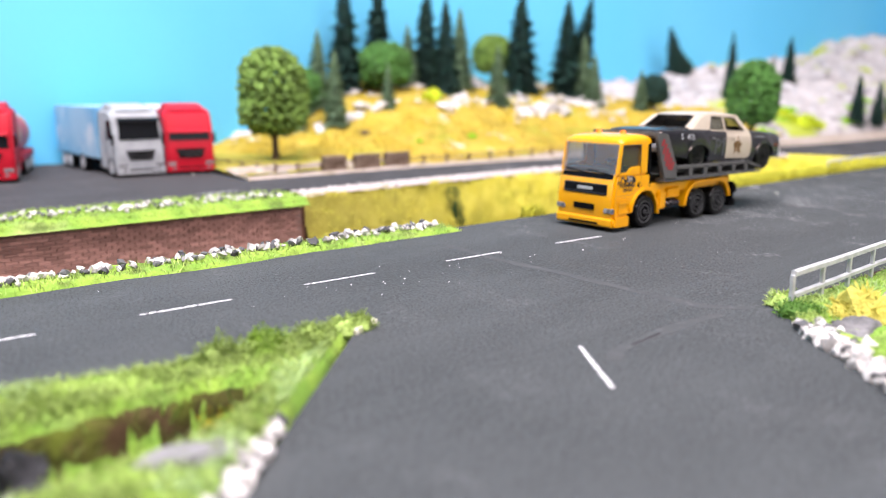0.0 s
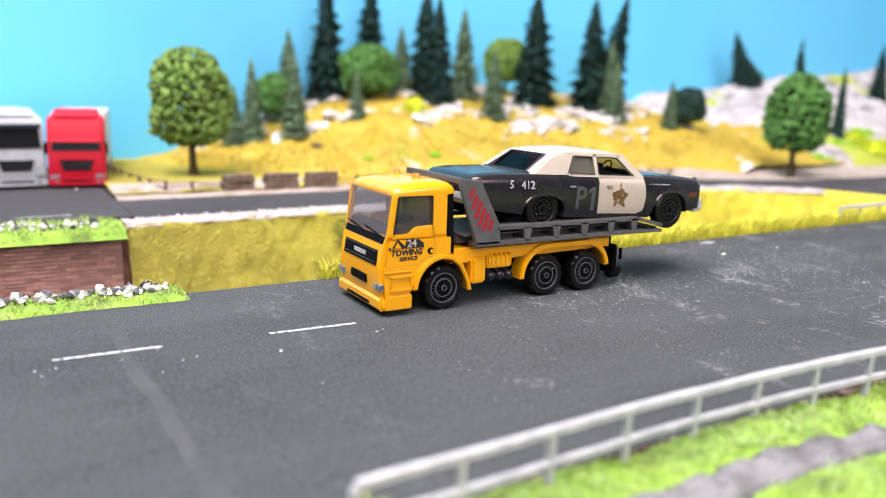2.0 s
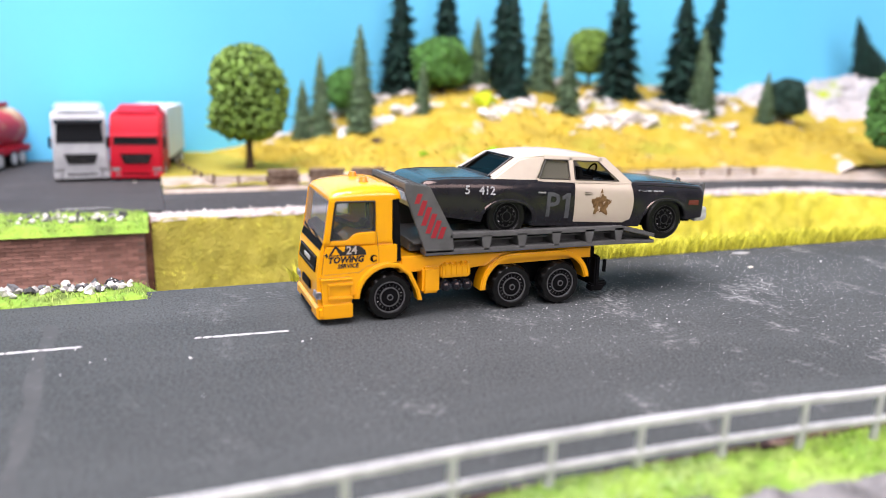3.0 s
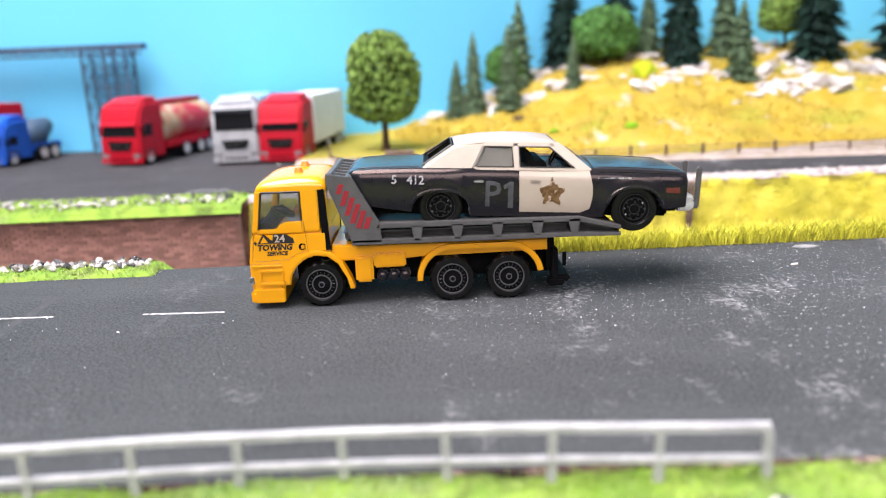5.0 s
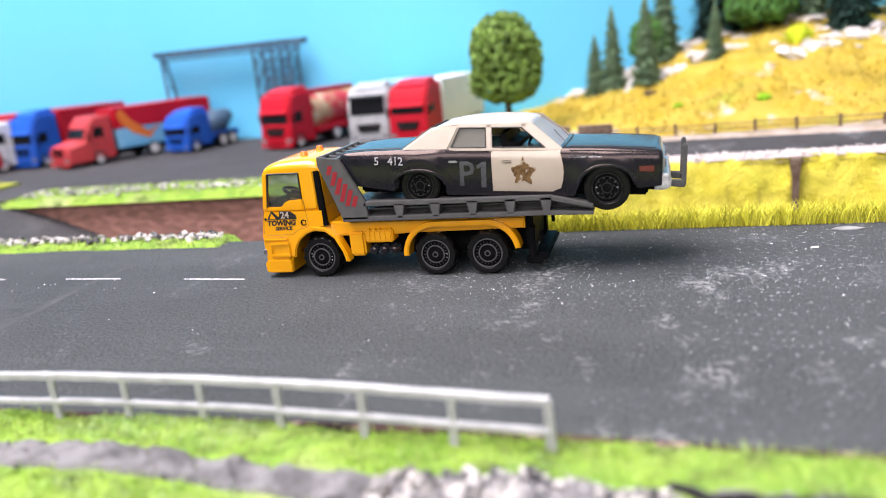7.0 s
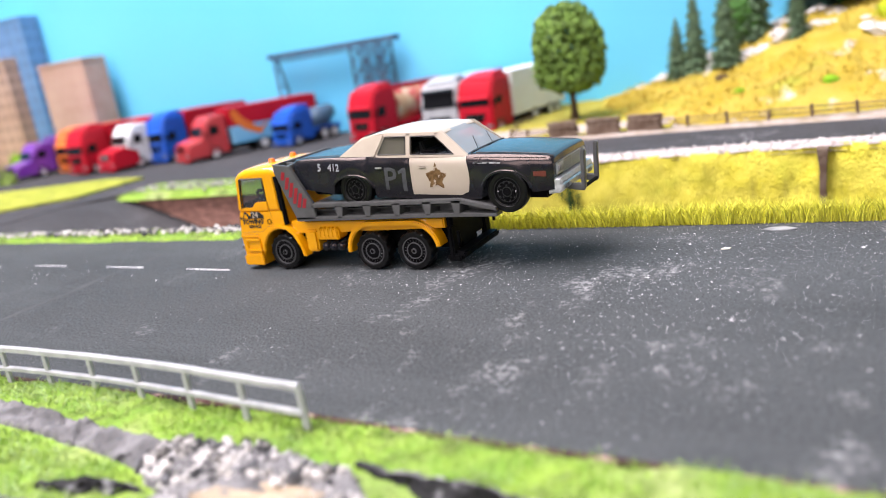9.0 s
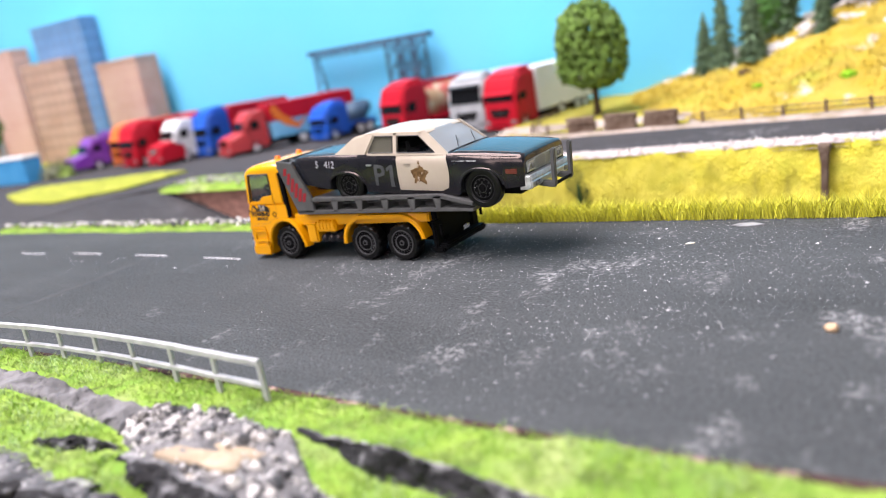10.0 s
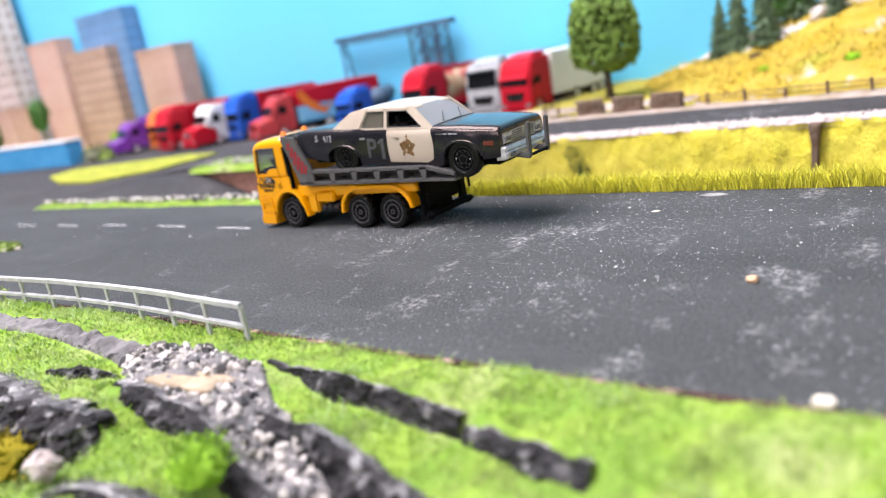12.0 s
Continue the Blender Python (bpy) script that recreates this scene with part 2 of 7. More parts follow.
PURPLE = mottled("purple_paint", [(0.14, 0.02, 0.30), (0.20, 0.05, 0.36)], [60.0], 0.35, 0.5)
WHITE = mottled("white_paint", [(0.76, 0.76, 0.77), (0.68, 0.69, 0.70)], [40.0], 0.45, 0.4)
ORANGE = mottled("orange_paint", [(0.68, 0.17, 0.02), (0.6, 0.14, 0.02)], [60.0], 0.4, 0.5)
PRINT_BLUE = mottled("printed_blue", [(0.16, 0.38, 0.58), (0.30, 0.48, 0.62), (0.55, 0.62, 0.68)], [30.0, (45.0, 0.55, 0.7)], 0.5, 0.4)
PRINT_BLUE_DEEP = mottled("printed_light_blue", [(0.10, 0.36, 0.60), (0.22, 0.48, 0.68)], [40.0], 0.5, 0.4)
PRINT_TANK = mottled("printed_tank", [(0.42, 0.02, 0.03), (0.45, 0.28, 0.15), (0.55, 0.45, 0.30)], [(40.0, 0.5, 0.6), (55.0, 0.55, 0.65)], 0.45, 0.4)
STEEL_BLUE = mottled("steel_blue", [(0.045, 0.085, 0.14), (0.07, 0.12, 0.18)], [80.0], 0.6, 0.3)
TAN_WALL = mottled("tan_card", [(0.46, 0.305, 0.235), (0.52, 0.365, 0.29)], [30.0], 0.9, 0.2)
PINK_WALL = mottled("pink_card", [(0.55, 0.36, 0.30), (0.60, 0.42, 0.36)], [30.0], 0.9, 0.2)
BLUE_WALL = mottled("blue_card", [(0.14, 0.27, 0.47), (0.17, 0.31, 0.52)], [30.0], 0.8, 0.2)
PALE_WALL = mottled("pale_card", [(0.58, 0.50, 0.46), (0.64, 0.57, 0.53)], [30.0], 0.9, 0.2)
WINDOW_TINT = material("window_tint", (0.30, 0.20, 0.155), 0.5)
WINDOW_BLUE = material("window_blue", (0.10, 0.20, 0.36), 0.3)
POOL_BLUE = mottled("blue_container", [(0.05, 0.28, 0.55), (0.07, 0.32, 0.6)], [60.0], 0.5, 0.4)
LIME = mottled("lime_foam", [(0.35, 0.62, 0.04), (0.24, 0.48, 0.03)], [200.0], 0.95, 0.1, 600, 0.0008)
LIME_YELLOW = mottled("lime_yellow_foam", [(0.50, 0.56, 0.03), (0.40, 0.50, 0.03)], [200.0], 0.95, 0.1, 600, 0.0008)
HILL_BLADE = varied("straw_blades", (0.47, 0.355, 0.055), 0.35)
OLIVE_MOSS = mottled("olive_moss", [(0.30, 0.25, 0.02), (0.16, 0.15, 0.015), (0.40, 0.32, 0.03)], [300.0, (150.0, 0.52, 0.7)], 0.95, 0.1, 900, 0.0008)
YELLOW_FOAM = mottled("yellow_foam", [(0.62, 0.55, 0.13), (0.52, 0.45, 0.09)], [400.0], 0.95, 0.1, 900, 0.0008)
LAWN_YELLOW = mottled("yellow_lawn", [(0.26, 0.29, 0.04), (0.36, 0.36, 0.06), (0.10, 0.14, 0.03)], [60.0, (120.0, 0.52, 0.7)], 0.95, 0.1, 800, 0.0006)
PEBBLE = material("tan_pebble", (0.62, 0.42, 0.25), 0.6)
GREY_FLAKE = mottled("grey_flake", [(0.20, 0.205, 0.21), (0.30, 0.305, 0.31)], [300.0], 0.5, 0.3)
PALE_CHIP = material("pale_chip", (0.78, 0.74, 0.62), 0.6)


def clear_glass(name, tint, dust=0.0, film_col=(0.42, 0.41, 0.39)):
    m = bpy.data.materials.new(name)
    m.use_nodes = True
    nt = m.node_tree
    nt.nodes.clear()
    out = nt.nodes.new("ShaderNodeOutputMaterial")
    t = nt.nodes.new("ShaderNodeBsdfTransparent")
    t.inputs[0].default_value = (*tint, 1)
    g = nt.nodes.new("ShaderNodeBsdfGlossy")
    g.inputs["Roughness"].default_value = 0.06
    w = nt.nodes.new("ShaderNodeLayerWeight")
    p = nt.nodes.new("ShaderNodeMath")
    p.operation = "POWER"
    p.inputs[1].default_value = 4.0
    f = nt.nodes.new("ShaderNodeMapRange")
    f.inputs["To Min"].default_value, f.inputs["To Max"].default_value = 0.03, 0.09
    nt.links.new(w.outputs["Facing"], p.inputs[0])
    nt.links.new(p.outputs[0], f.inputs["Value"])
    x = nt.nodes.new("ShaderNodeMixShader")
    clear = t.outputs[0]
    if dust:
        d = nt.nodes.new("ShaderNodeBsdfDiffuse")
        d.inputs[0].default_value = (*film_col, 1)
        film = nt.nodes.new("ShaderNodeMixShader")
        film.inputs[0].default_value = dust
        nt.links.new(t.outputs[0], film.inputs[1])
        nt.links.new(d.outputs[0], film.inputs[2])
        clear = film.outputs[0]
    for a, b in ((f.outputs[0], x.inputs[0]), (clear, x.inputs[1]), (g.outputs[0], x.inputs[2]), (x.outputs[0], out.inputs[0])):
        nt.links.new(a, b)
    return m


DUSTY_GLASS = clear_glass("dusty_window", (0.62, 0.68, 0.72), 0.5, (0.45, 0.50, 0.53))
GREY_GLASS = clear_glass("grey_window", (0.45, 0.45, 0.40), 0.45, (0.20, 0.19, 0.15))
HAZY_GLASS = clear_glass("hazy_window", (0.74, 0.76, 0.78), 0.05, (0.45, 0.45, 0.46))
# truck windscreen: pale diffuse film painted in for its reflections
SCREEN_GLASS = clear_glass("reflection_film_windscreen", (0.76, 0.78, 0.80), 0.2, (0.45, 0.45, 0.46))
BLACK_GLASS = clear_glass("black_window", (0.10, 0.10, 0.11))

# ---- mesh helpers (lengths in metres) ----
MM = 0.001
SHARED = {}


def thing(name, m, label, category, group="", kind=""):
    ob = new(name)
    ob.matrix_basis = m
    ob.empty_display_size = 0.01
    return tagged(ob, label, category, group, kind)


def part(name, bm, mat, parent=None, label="", smooth=35):
    me = bpy.data.meshes.new(name)
    bm.to_mesh(me)
    bm.free()
    me.materials.append(mat)
    if smooth:
        me.polygons.foreach_set("use_smooth", [True] * len(me.polygons))
        me.set_sharp_from_angle(angle=radians(smooth))
    ob = new(name, me)
    ob.parent = parent
    if label:
        ob["label"] = label
    return ob


def twin(name, ob, m, parent):
    """Another part on the same mesh."""
    o = new(name, ob.data)
    o.parent = parent
    o.matrix_basis = m
    if "label" in ob.keys():
        o["label"] = ob["label"]
    return o


def raw_part(name, verts, faces, mat, parent=None, label="", smooth=False):
    me = bpy.data.meshes.new(name)
    me.from_pydata(verts, [], faces)
    me.materials.append(mat)
    if smooth:
        me.polygons.foreach_set("use_smooth", [True] * len(me.polygons))
    ob = new(name, me)
    ob.parent = parent
    if label:
        ob["label"] = label
    return ob


def soften(bm, faces, offset, seg=2):
    edges = list({e for f in faces for e in f.edges})
    bmesh.ops.bevel(bm, geom=edges, offset=offset, segments=seg, affect="EDGES", clamp_overlap=True)


def box(bm, x0, x1, y0, y1, z0, z1, bev=0.0, seg=2, k=MM):
    """A box in millimetres, with rounded edges."""
    v = [bm.verts.new((x * k, y * k, z * k)) for x in (x0, x1) for y in (y0, y1) for z in (z0, z1)]
    quads = [(0, 1, 3, 2), (4, 6, 7, 5), (0, 4, 5, 1), (2, 3, 7, 6), (0, 2, 6, 4), (1, 5, 7, 3)]
    faces = [bm.faces.new([v[i] for i in q]) for q in quads]
    if bev:
        soften(bm, faces, bev * k, seg)
    return bm


def prism(bm, pts, axis, a, b, bev=0.0, seg=2, k=MM):
    """A flat outline swept along an axis from a to b, in millimetres. Outlines: y: (x, z); x: (y, z); z: (x, y)."""
    def place(p, w):
        u, v = p
        return {"y": (u, w, v), "x": (w, u, v), "z": (u, v, w)}[axis]
    lo = [bm.verts.new(Vector(place(p, a)) * k) for p in pts]
    hi = [bm.verts.new(Vector(place(p, b)) * k) for p in pts]
    n = len(pts)
    faces = [bm.faces.new(lo), bm.faces.new(hi[::-1])]
    for i in range(n):
        faces.append(bm.faces.new((lo[i], hi[i], hi[(i + 1) % n], lo[(i + 1) % n])))
    bmesh.ops.recalc_face_normals(bm, faces=faces)
    if bev:
        ends = list({e for f in faces[:2] for e in f.edges})
        bmesh.ops.bevel(bm, geom=ends, offset=bev * k, segments=seg, affect="EDGES", clamp_overlap=True)
    return bm


def rod(bm, p, q, r, seg=10, k=MM, r2=None, square=False):
    """A round bar from p to q."""
    p, q = Vector(p) * k, Vector(q) * k
    d = q - p
    m = Matrix.Translation((p + q) / 2) @ d.to_track_quat("Z", "Y").to_matrix().to_4x4()
    if square:
        bmesh.ops.create_cube(bm, size=1, matrix=m @ Matrix.Diagonal((2 * r * k, 2 * r * k, d.length, 1)))
    else:
        bmesh.ops.create_cone(bm, cap_ends=True, segments=seg, radius1=r * k, radius2=(r if r2 is None else r2) * k, depth=d.length, matrix=m)
    return bm


def lump(bm, c, r, sub=1, jag=0.25, seed=0, squash=(1, 1, 1), k=MM):
    """A rough stone or clump."""
    out = bmesh.ops.create_icosphere(bm, subdivisions=sub, radius=1.0)
    for v in out["verts"]:
        d = 1 + jag * noise.noise(v.co * 1.7 + Vector((seed * 3.1, seed * 1.7, seed)))* 2
        v.co = Vector((v.co.x * squash[0], v.co.y * squash[1], v.co.z * squash[2])) * d * r * k + Vector(c) * k
    return bm


def arc(cx, cz, r, a0, a1, n):
    return [(cx + r * math.cos(radians(a0 + (a1 - a0) * i / n)), cz + r * math.sin(radians(a0 + (a1 - a0) * i / n))) for i in range(n + 1)]


def lettering(text, size, mat, parent, m, name="lettering", label="", bold=0.0, shear=0.0, depth=0.05):
    """Raised printed letters as a mesh; size is the letters' height in millimetres."""
    cu = bpy.data.curves.new(name, "FONT")
    cu.body, cu.size, cu.extrude, cu.offset, cu.shear = text, size * MM * 1.37, depth * MM, bold * MM, shear
    cu.align_x, cu.align_y, cu.resolution_u = "CENTER", "CENTER", 2
    tmp = bpy.data.objects.new(name, cu)
    scene.collection.objects.link(tmp)
    me = bpy.data.meshes.new_from_object(tmp.evaluated_get(bpy.context.evaluated_depsgraph_get()))
    bpy.data.objects.remove(tmp)
    bpy.data.curves.remove(cu)
    me.materials.clear()
    me.materials.append(mat)
    ob = new(name, me)
    ob.parent = parent
    ob.matrix_basis = m
    if label:
        ob["label"] = label
    return ob


def blades(name, spots, mat, height, width, lean, label, seed, parent=None, category="grass"):
    """Grass fibres: one thin bent blade for each spot (x, y, z in metres)."""
    rng = np.random.default_rng(seed)
    n = len(spots)
    p = np.array(spots, float)
    a = rng.uniform(0, 2 * math.pi, n)
    h = height * rng.uniform(0.55, 1.25, n)
    w = width * rng.uniform(0.7, 1.3, n)
    side = np.stack([np.cos(a), np.sin(a), np.zeros(n)], 1) * w[:, None]
    b = rng.uniform(0, 2 * math.pi, n)
    tip = np.stack([np.cos(b) * lean * h, np.sin(b) * lean * h, h], 1)
    mid = tip * np.array([0.35, 0.35, 0.6])
    v = np.stack([p - side, p + side, p + mid + side * 0.7, p + mid - side * 0.7, p + tip], 1).reshape(-1, 3)
    f = []
    for i in range(n):
        o = 5 * i
        f += [(o, o + 1, o + 2, o + 3), (o + 3, o + 2, o + 4)]
    ob = raw_part(name, v.tolist(), f, mat, parent)
    if not parent:
        tagged(ob, label, category, kind="stuff")
    return ob


def slab(name, outline, z0, z1, mat, label, category, kind="structure", cell=0.0):
    """A level sheet with thickness; outline in metres."""
    bm = bmesh.new()
    prism(bm, outline, "z", z0, z1, k=1.0)
    return tagged(part(name, bm, mat, smooth=0), label, category, kind=kind)


def field(name, x0, x1, y0, y1, nx, ny, height, mat, label, category, kind="structure"):
    """A rolling sheet whose height is a function of x and y."""
    xs, ys = np.linspace(x0, x1, nx), np.linspace(y0, y1, ny)
    v = [(x, y, height(x, y)) for y in ys for x in xs]
    f = [(j * nx + i, j * nx + i + 1, (j + 1) * nx + i + 1, (j + 1) * nx + i) for j in range(ny - 1) for i in range(nx - 1)]
    return tagged(raw_part(name, v, f, mat, smooth=True), label, category, kind=kind)


def fbm(x, y, s, o=3):
    return noise.fractal(Vector((x * s, y * s, 3.7)), 1.0, 2.0, o)


def smooth01(t):
    t = max(0.0, min(1.0, t))
    return t * t * (3 - 2 * t)


def between(x, table):
    """A value read from a table of (x, value) by straight lines."""
    return float(np.interp(x, [a for a, _ in table], [b for _, b in table]))

# ---- setting ----
slab("baseboard", [(-1.3, -0.6), (1.5, -0.6), (1.5, 0.47), (-1.3, 0.47)], -0.06, -0.036, BOARD, "brown wooden baseboard under the whole model landscape", "baseboard")
COVE = [(-1.3, 0.358), (-0.12, 0.3595)] + [(-0.12 + 0.30 * i / 12, 0.3595 + 0.066 * smooth01(i / 12)) for i in range(1, 13)] + [(1.5, 0.452)]
bm = bmesh.new()
prism(bm, COVE + [(x, y + 0.016) for x, y in COVE[::-1]], "z", -0.06, 0.34, k=1.0)
tagged(part("wall_north", bm, SKY, smooth=60), "smooth wall painted plain sky blue behind the model", "wall", kind="structure")
slab("wall_east", [(1.5, -0.1), (1.515, -0.1), (1.515, 0.47), (1.5, 0.47)], -0.06, 0.34, SKY, "sky blue painted side wall", "wall")
slab("wall_west", [(-1.315, -0.1), (-1.3, -0.1), (-1.3, 0.375), (-1.315, 0.375)], -0.06, 0.34, SKY, "sky blue painted side wall", "wall")

# plain unseen room round the model, added to shape bounced light and reflections
BOUNCE_WHITE = mottled("bounce_white", [(0.76, 0.74, 0.72), (0.80, 0.78, 0.76)], [2.0], 0.9, 0.2)
ROOM = mottled("bounce_dim_grey", [(0.20, 0.19, 0.185), (0.25, 0.24, 0.23)], [2.0], 0.9, 0.2)
ROOM_FLOOR = mottled("bounce_floor", [(0.44, 0.41, 0.38), (0.52, 0.49, 0.46)], [40.0], 0.95, 0.1)
slab("room_floor", [(-2.4, -2.6), (2.6, -2.6), (2.6, 1.6), (-2.4, 1.6)], -0.80, -0.75, ROOM_FLOOR, "unseen pale room floor added for bounced light", "floor")
slab("ceiling", [(-2.4, -2.6), (2.6, -2.6), (2.6, 1.6), (-2.4, 1.6)], 1.62, 1.68, BOUNCE_WHITE, "unseen plain white ceiling added for bounced light", "ceiling")
for name, a, b, c, d in (("room_wall_north", -2.4, 2.6, 1.6, 1.68), ("room_wall_south", -2.4, 2.6, -2.68, -2.6), ("room_wall_east", 2.6, 2.68, -2.68, 1.68), ("room_wall_west", -2.48, -2.4, -2.68, 1.68)):
    slab(name, [(a, c), (b, c), (b, d), (a, d)], -0.8, 1.68, ROOM if name == "room_wall_south" else BOUNCE_WHITE, "unseen plain room wall added to shape bounced light", "wall")

ROAD = [(-1.3, -0.044), (-0.161, -0.044), (-0.202, -0.085), (-0.40, -0.279), (-0.255, -0.287), (-0.113, -0.127), (-0.094, -0.103),
        (-0.084, -0.0915), (0.035, -0.0918), (0.075, -0.0938), (0.13, -0.0946), (1.5, -0.0955), (1.5, 0.0285), (-1.3, 0.0285)]
slab("main_road", ROAD, -0.036, 0.0, ASPHALT, "dark grey model road with chalky dust and a side turning", "road")
LOT = [(-1.3, 0.0287), (-0.292, 0.0287), (-0.292, 0.10), (-0.262, 0.157), (-0.071, 0.157), (-0.071, 0.359), (-1.3, 0.3575)]
slab("lorry_park", LOT, -0.036, -0.0003, ASPHALT_LOT, "dark grey asphalt lorry park beside the upper road", "parking lot")
UPPER = [(-0.0708, 0.142), (0.0, 0.150), (0.08, 0.152), (0.20, 0.152), (0.27, 0.148), (0.325, 0.115), (0.345, 0.06), (0.345, 0.0287), (1.5, 0.0287),
         (1.5, 0.145), (0.5, 0.15), (0.36, 0.157), (0.29, 0.184), (0.21, 0.191), (0.13, 0.199), (0.04, 0.205), (-0.0708, 0.203)]
slab("upper_road", UPPER, -0.036, -0.0003, ASPHALT_LOT, "dark grey road running along the foot of the hill", "road")


def ramp_height(x, y):
    return -0.031 * smooth01((x + 0.295) / 0.13) - 0.0006


field("underpass_ramp", -0.2925, 0.36, 0.0285, 0.16, 90, 12, ramp_height, ASPHALT_LOT, "grey asphalt ramp sinking between the two roads", "road")

# far side of the cutting: brick lining, then a bank of yellow grass
bm = bmesh.new()
prism(bm, [(-278, 131.5), (-79, 131.5), (-79, 156), (-262, 156)], "z", -34, -2.4, 0)
brick_wall = tagged(part("brick_wall", bm, MORTAR, smooth=0), "dark red brick lining wall of the road cutting", "wall", kind="structure")
bm = bmesh.new()
box(bm, 0, 3.95, -0.7, 0.15, 0, 1.22, 0.1, 1)
first = part("brick", bm, BRICK, brick_wall, smooth=0)
proto = [v.co.copy() for v in first.data.vertices]
proto_faces = [tuple(p.vertices) for p in first.data.polygons]
verts, faces, singles = [], [], 0
for row in range(22):
    z = -33.6 + row * 1.43
    for i in range(46):
        x = -277.0 + i * 4.3 + (2.15 if row % 2 else 0)
        if x > -83.2:
            continue
        m = pose(x * MM, (131.5 - 0.1 + random.uniform(-0.14, 0.12)) * MM, z * MM, random.uniform(-2, 2), random.uniform(-0.6, 0.6), random.uniform(-0.6, 0.6))
        if x > -150 and singles < 299 and row > 0:
            singles += 1
            ob = first if singles == 1 else new("brick", first.data)
            ob.parent = brick_wall
            ob.matrix_basis = m
        else:
            base = len(verts)
            verts += [m @ p for p in proto]
            faces += [tuple(base + k for k in f) for f in proto_faces]
ob = raw_part("brickwork", verts, faces, BRICK_JOINED, brick_wall)
ob["kind"] = "stuff"


def bank_profile(u, v):
    """u along the bank in metres, v from foot (0) to top (1)."""
    lean = 0.010 * (1 - v)
    rough = 0.0016 * fbm(u, v * 0.03, 60) + 0.0009 * fbm(u, v * 0.03, 220)
    return -lean + rough, -0.034 + v * 0.0335 + 0.0008 * fbm(u, 7.0, 90) * (v > 0.95)


BANK_PATH = [(-0.0765, 0.137), (0.0, 0.1415), (0.08, 0.143), (0.20, 0.143), (0.265, 0.139), (0.315, 0.108), (0.335, 0.06), (0.337, 0.029)]


def along(path, n):
    """Points and side directions at even steps along a path."""
    p = np.array(path)
    seg = np.linalg.norm(np.diff(p, axis=0), axis=1)
    s = np.concatenate([[0], np.cumsum(seg)])
    out = []
    for d in np.linspace(0, s[-1], n):
        x, y = np.interp(d, s, p[:, 0]), np.interp(d, s, p[:, 1])
        e = 0.004
        tx = np.interp(d + e, s, p[:, 0]) - np.interp(d - e, s, p[:, 0])
        ty = np.interp(d + e, s, p[:, 1]) - np.interp(d - e, s, p[:, 1])
        l = math.hypot(tx, ty)
        out.append((d, x, y, ty / l, -tx / l))
    return out


rows, NV = along(BANK_PATH, 260), 14
verts, faces = [], []
for d, x, y, nx, ny in rows:
    for j in range(NV):
        off, z = bank_profile(d, j / (NV - 1))
        crack = 0.003 * math.exp(-((d - 0.196) / 0.0022) ** 2)
        o = off - 0.0 + crack
        verts.append((x - nx * o, y - ny * o, z))
    verts.append((x - nx * 0.012, y - ny * 0.012, -0.0002))
K = NV + 1
for i in range(len(rows) - 1):
    for j in range(K - 1):
        a = i * K + j
        faces.append((a, a + K, a + K + 1, a + 1))
tagged(raw_part("grass_bank", verts, faces, HAY, smooth=True), "steep bank of matted yellow-green grass above the cutting", "bank", kind="structure")

PINK_GRAVEL = mottled("pinkish_gravel", [(0.46, 0.40, 0.38), (0.56, 0.51, 0.49), (0.30, 0.25, 0.23)], [420.0, (260.0, 0.52, 0.66)], 0.95, 0.1, 700, 0.0008, 1.0)
verts, faces = [], []
for d, x, y, nx, ny in along(BANK_PATH[:6], 240):
    for o, z in ((-0.0006, -0.0012), (0.0004, 0.0002), (0.003, 0.0009), (0.006, 0.0009), (0.0095 + 0.0015 * fbm(d, 3, 80), 0.0002), (0.0115, -0.0012)):
        verts.append((x - nx * o, y - ny * o, z + 0.0005 * fbm(d, o * 40, 260)))
for i in range(239):
    for j in range(5):
        a = i * 6 + j
        faces.append((a, a + 6, a + 7, a + 1))
tagged(raw_part("bank_top_gravel", verts, faces, PINK_GRAVEL, smooth=True), "strip of pinkish pale gravel along the bank top", "gravel", kind="structure")

# dark joint between brick and grass, and the brown post in the bank
bm = bmesh.new()
box(bm, -79, -76.4, 132.5, 158, -34, -1.0, 0.3)
tagged(part("bank_joint", bm, EARTH), "dark earthen joint between brick wall and grass bank", "joint", kind="structure")
bm = bmesh.new()
prism(bm, [(116.2, -33), (118.9, -33), (118.6, -20), (118.9, -8), (119.6, -1.2), (115.4, -0.8), (116.4, -9), (116.0, -21)], "y", 136.2, 144, 0.4)
tagged(part("bank_post", bm, TIMBER), "brown wooden post set into the grass bank", "post")

# grass on top of the brick wall
def cap_height(x, y):
    edge = min(smooth01((y - 0.126) / 0.004), smooth01((0.160 - y) / 0.004), smooth01((x + 0.285) / 0.02))
    return -0.0034 + edge * (0.0034 + 0.0008 * fbm(x, y, 120))


field("wall_top_grass", -0.285, -0.0775, 0.1255, 0.160, 160, 26, cap_height, TURF, "bright green grass strip on top of the brick wall", "grass")


def lip_height(x, y):
    edge = min(smooth01((y - 0.0205 - 0.0015 * fbm(x, 0, 40)) / 0.003), smooth01((-0.0745 - x) / 0.006), smooth01((x + 0.293) / 0.02))
    return -0.002 + edge * (0.0032 + 0.0006 * fbm(x, y, 150))


field("road_lip_grass", -0.293, -0.0745, 0.0195, 0.0345, 180, 16, lip_height, TURF, "narrow green grass strip between road and cutting", "grass")

# sandy verge between the upper road and the hill, pale gravel on the bank top
FAR_EDGE = [(-0.07, 0.203), (0.04, 0.205), (0.13, 0.199), (0.21, 0.191), (0.29, 0.184), (0.36, 0.157), (0.5, 0.15), (1.5, 0.145)]


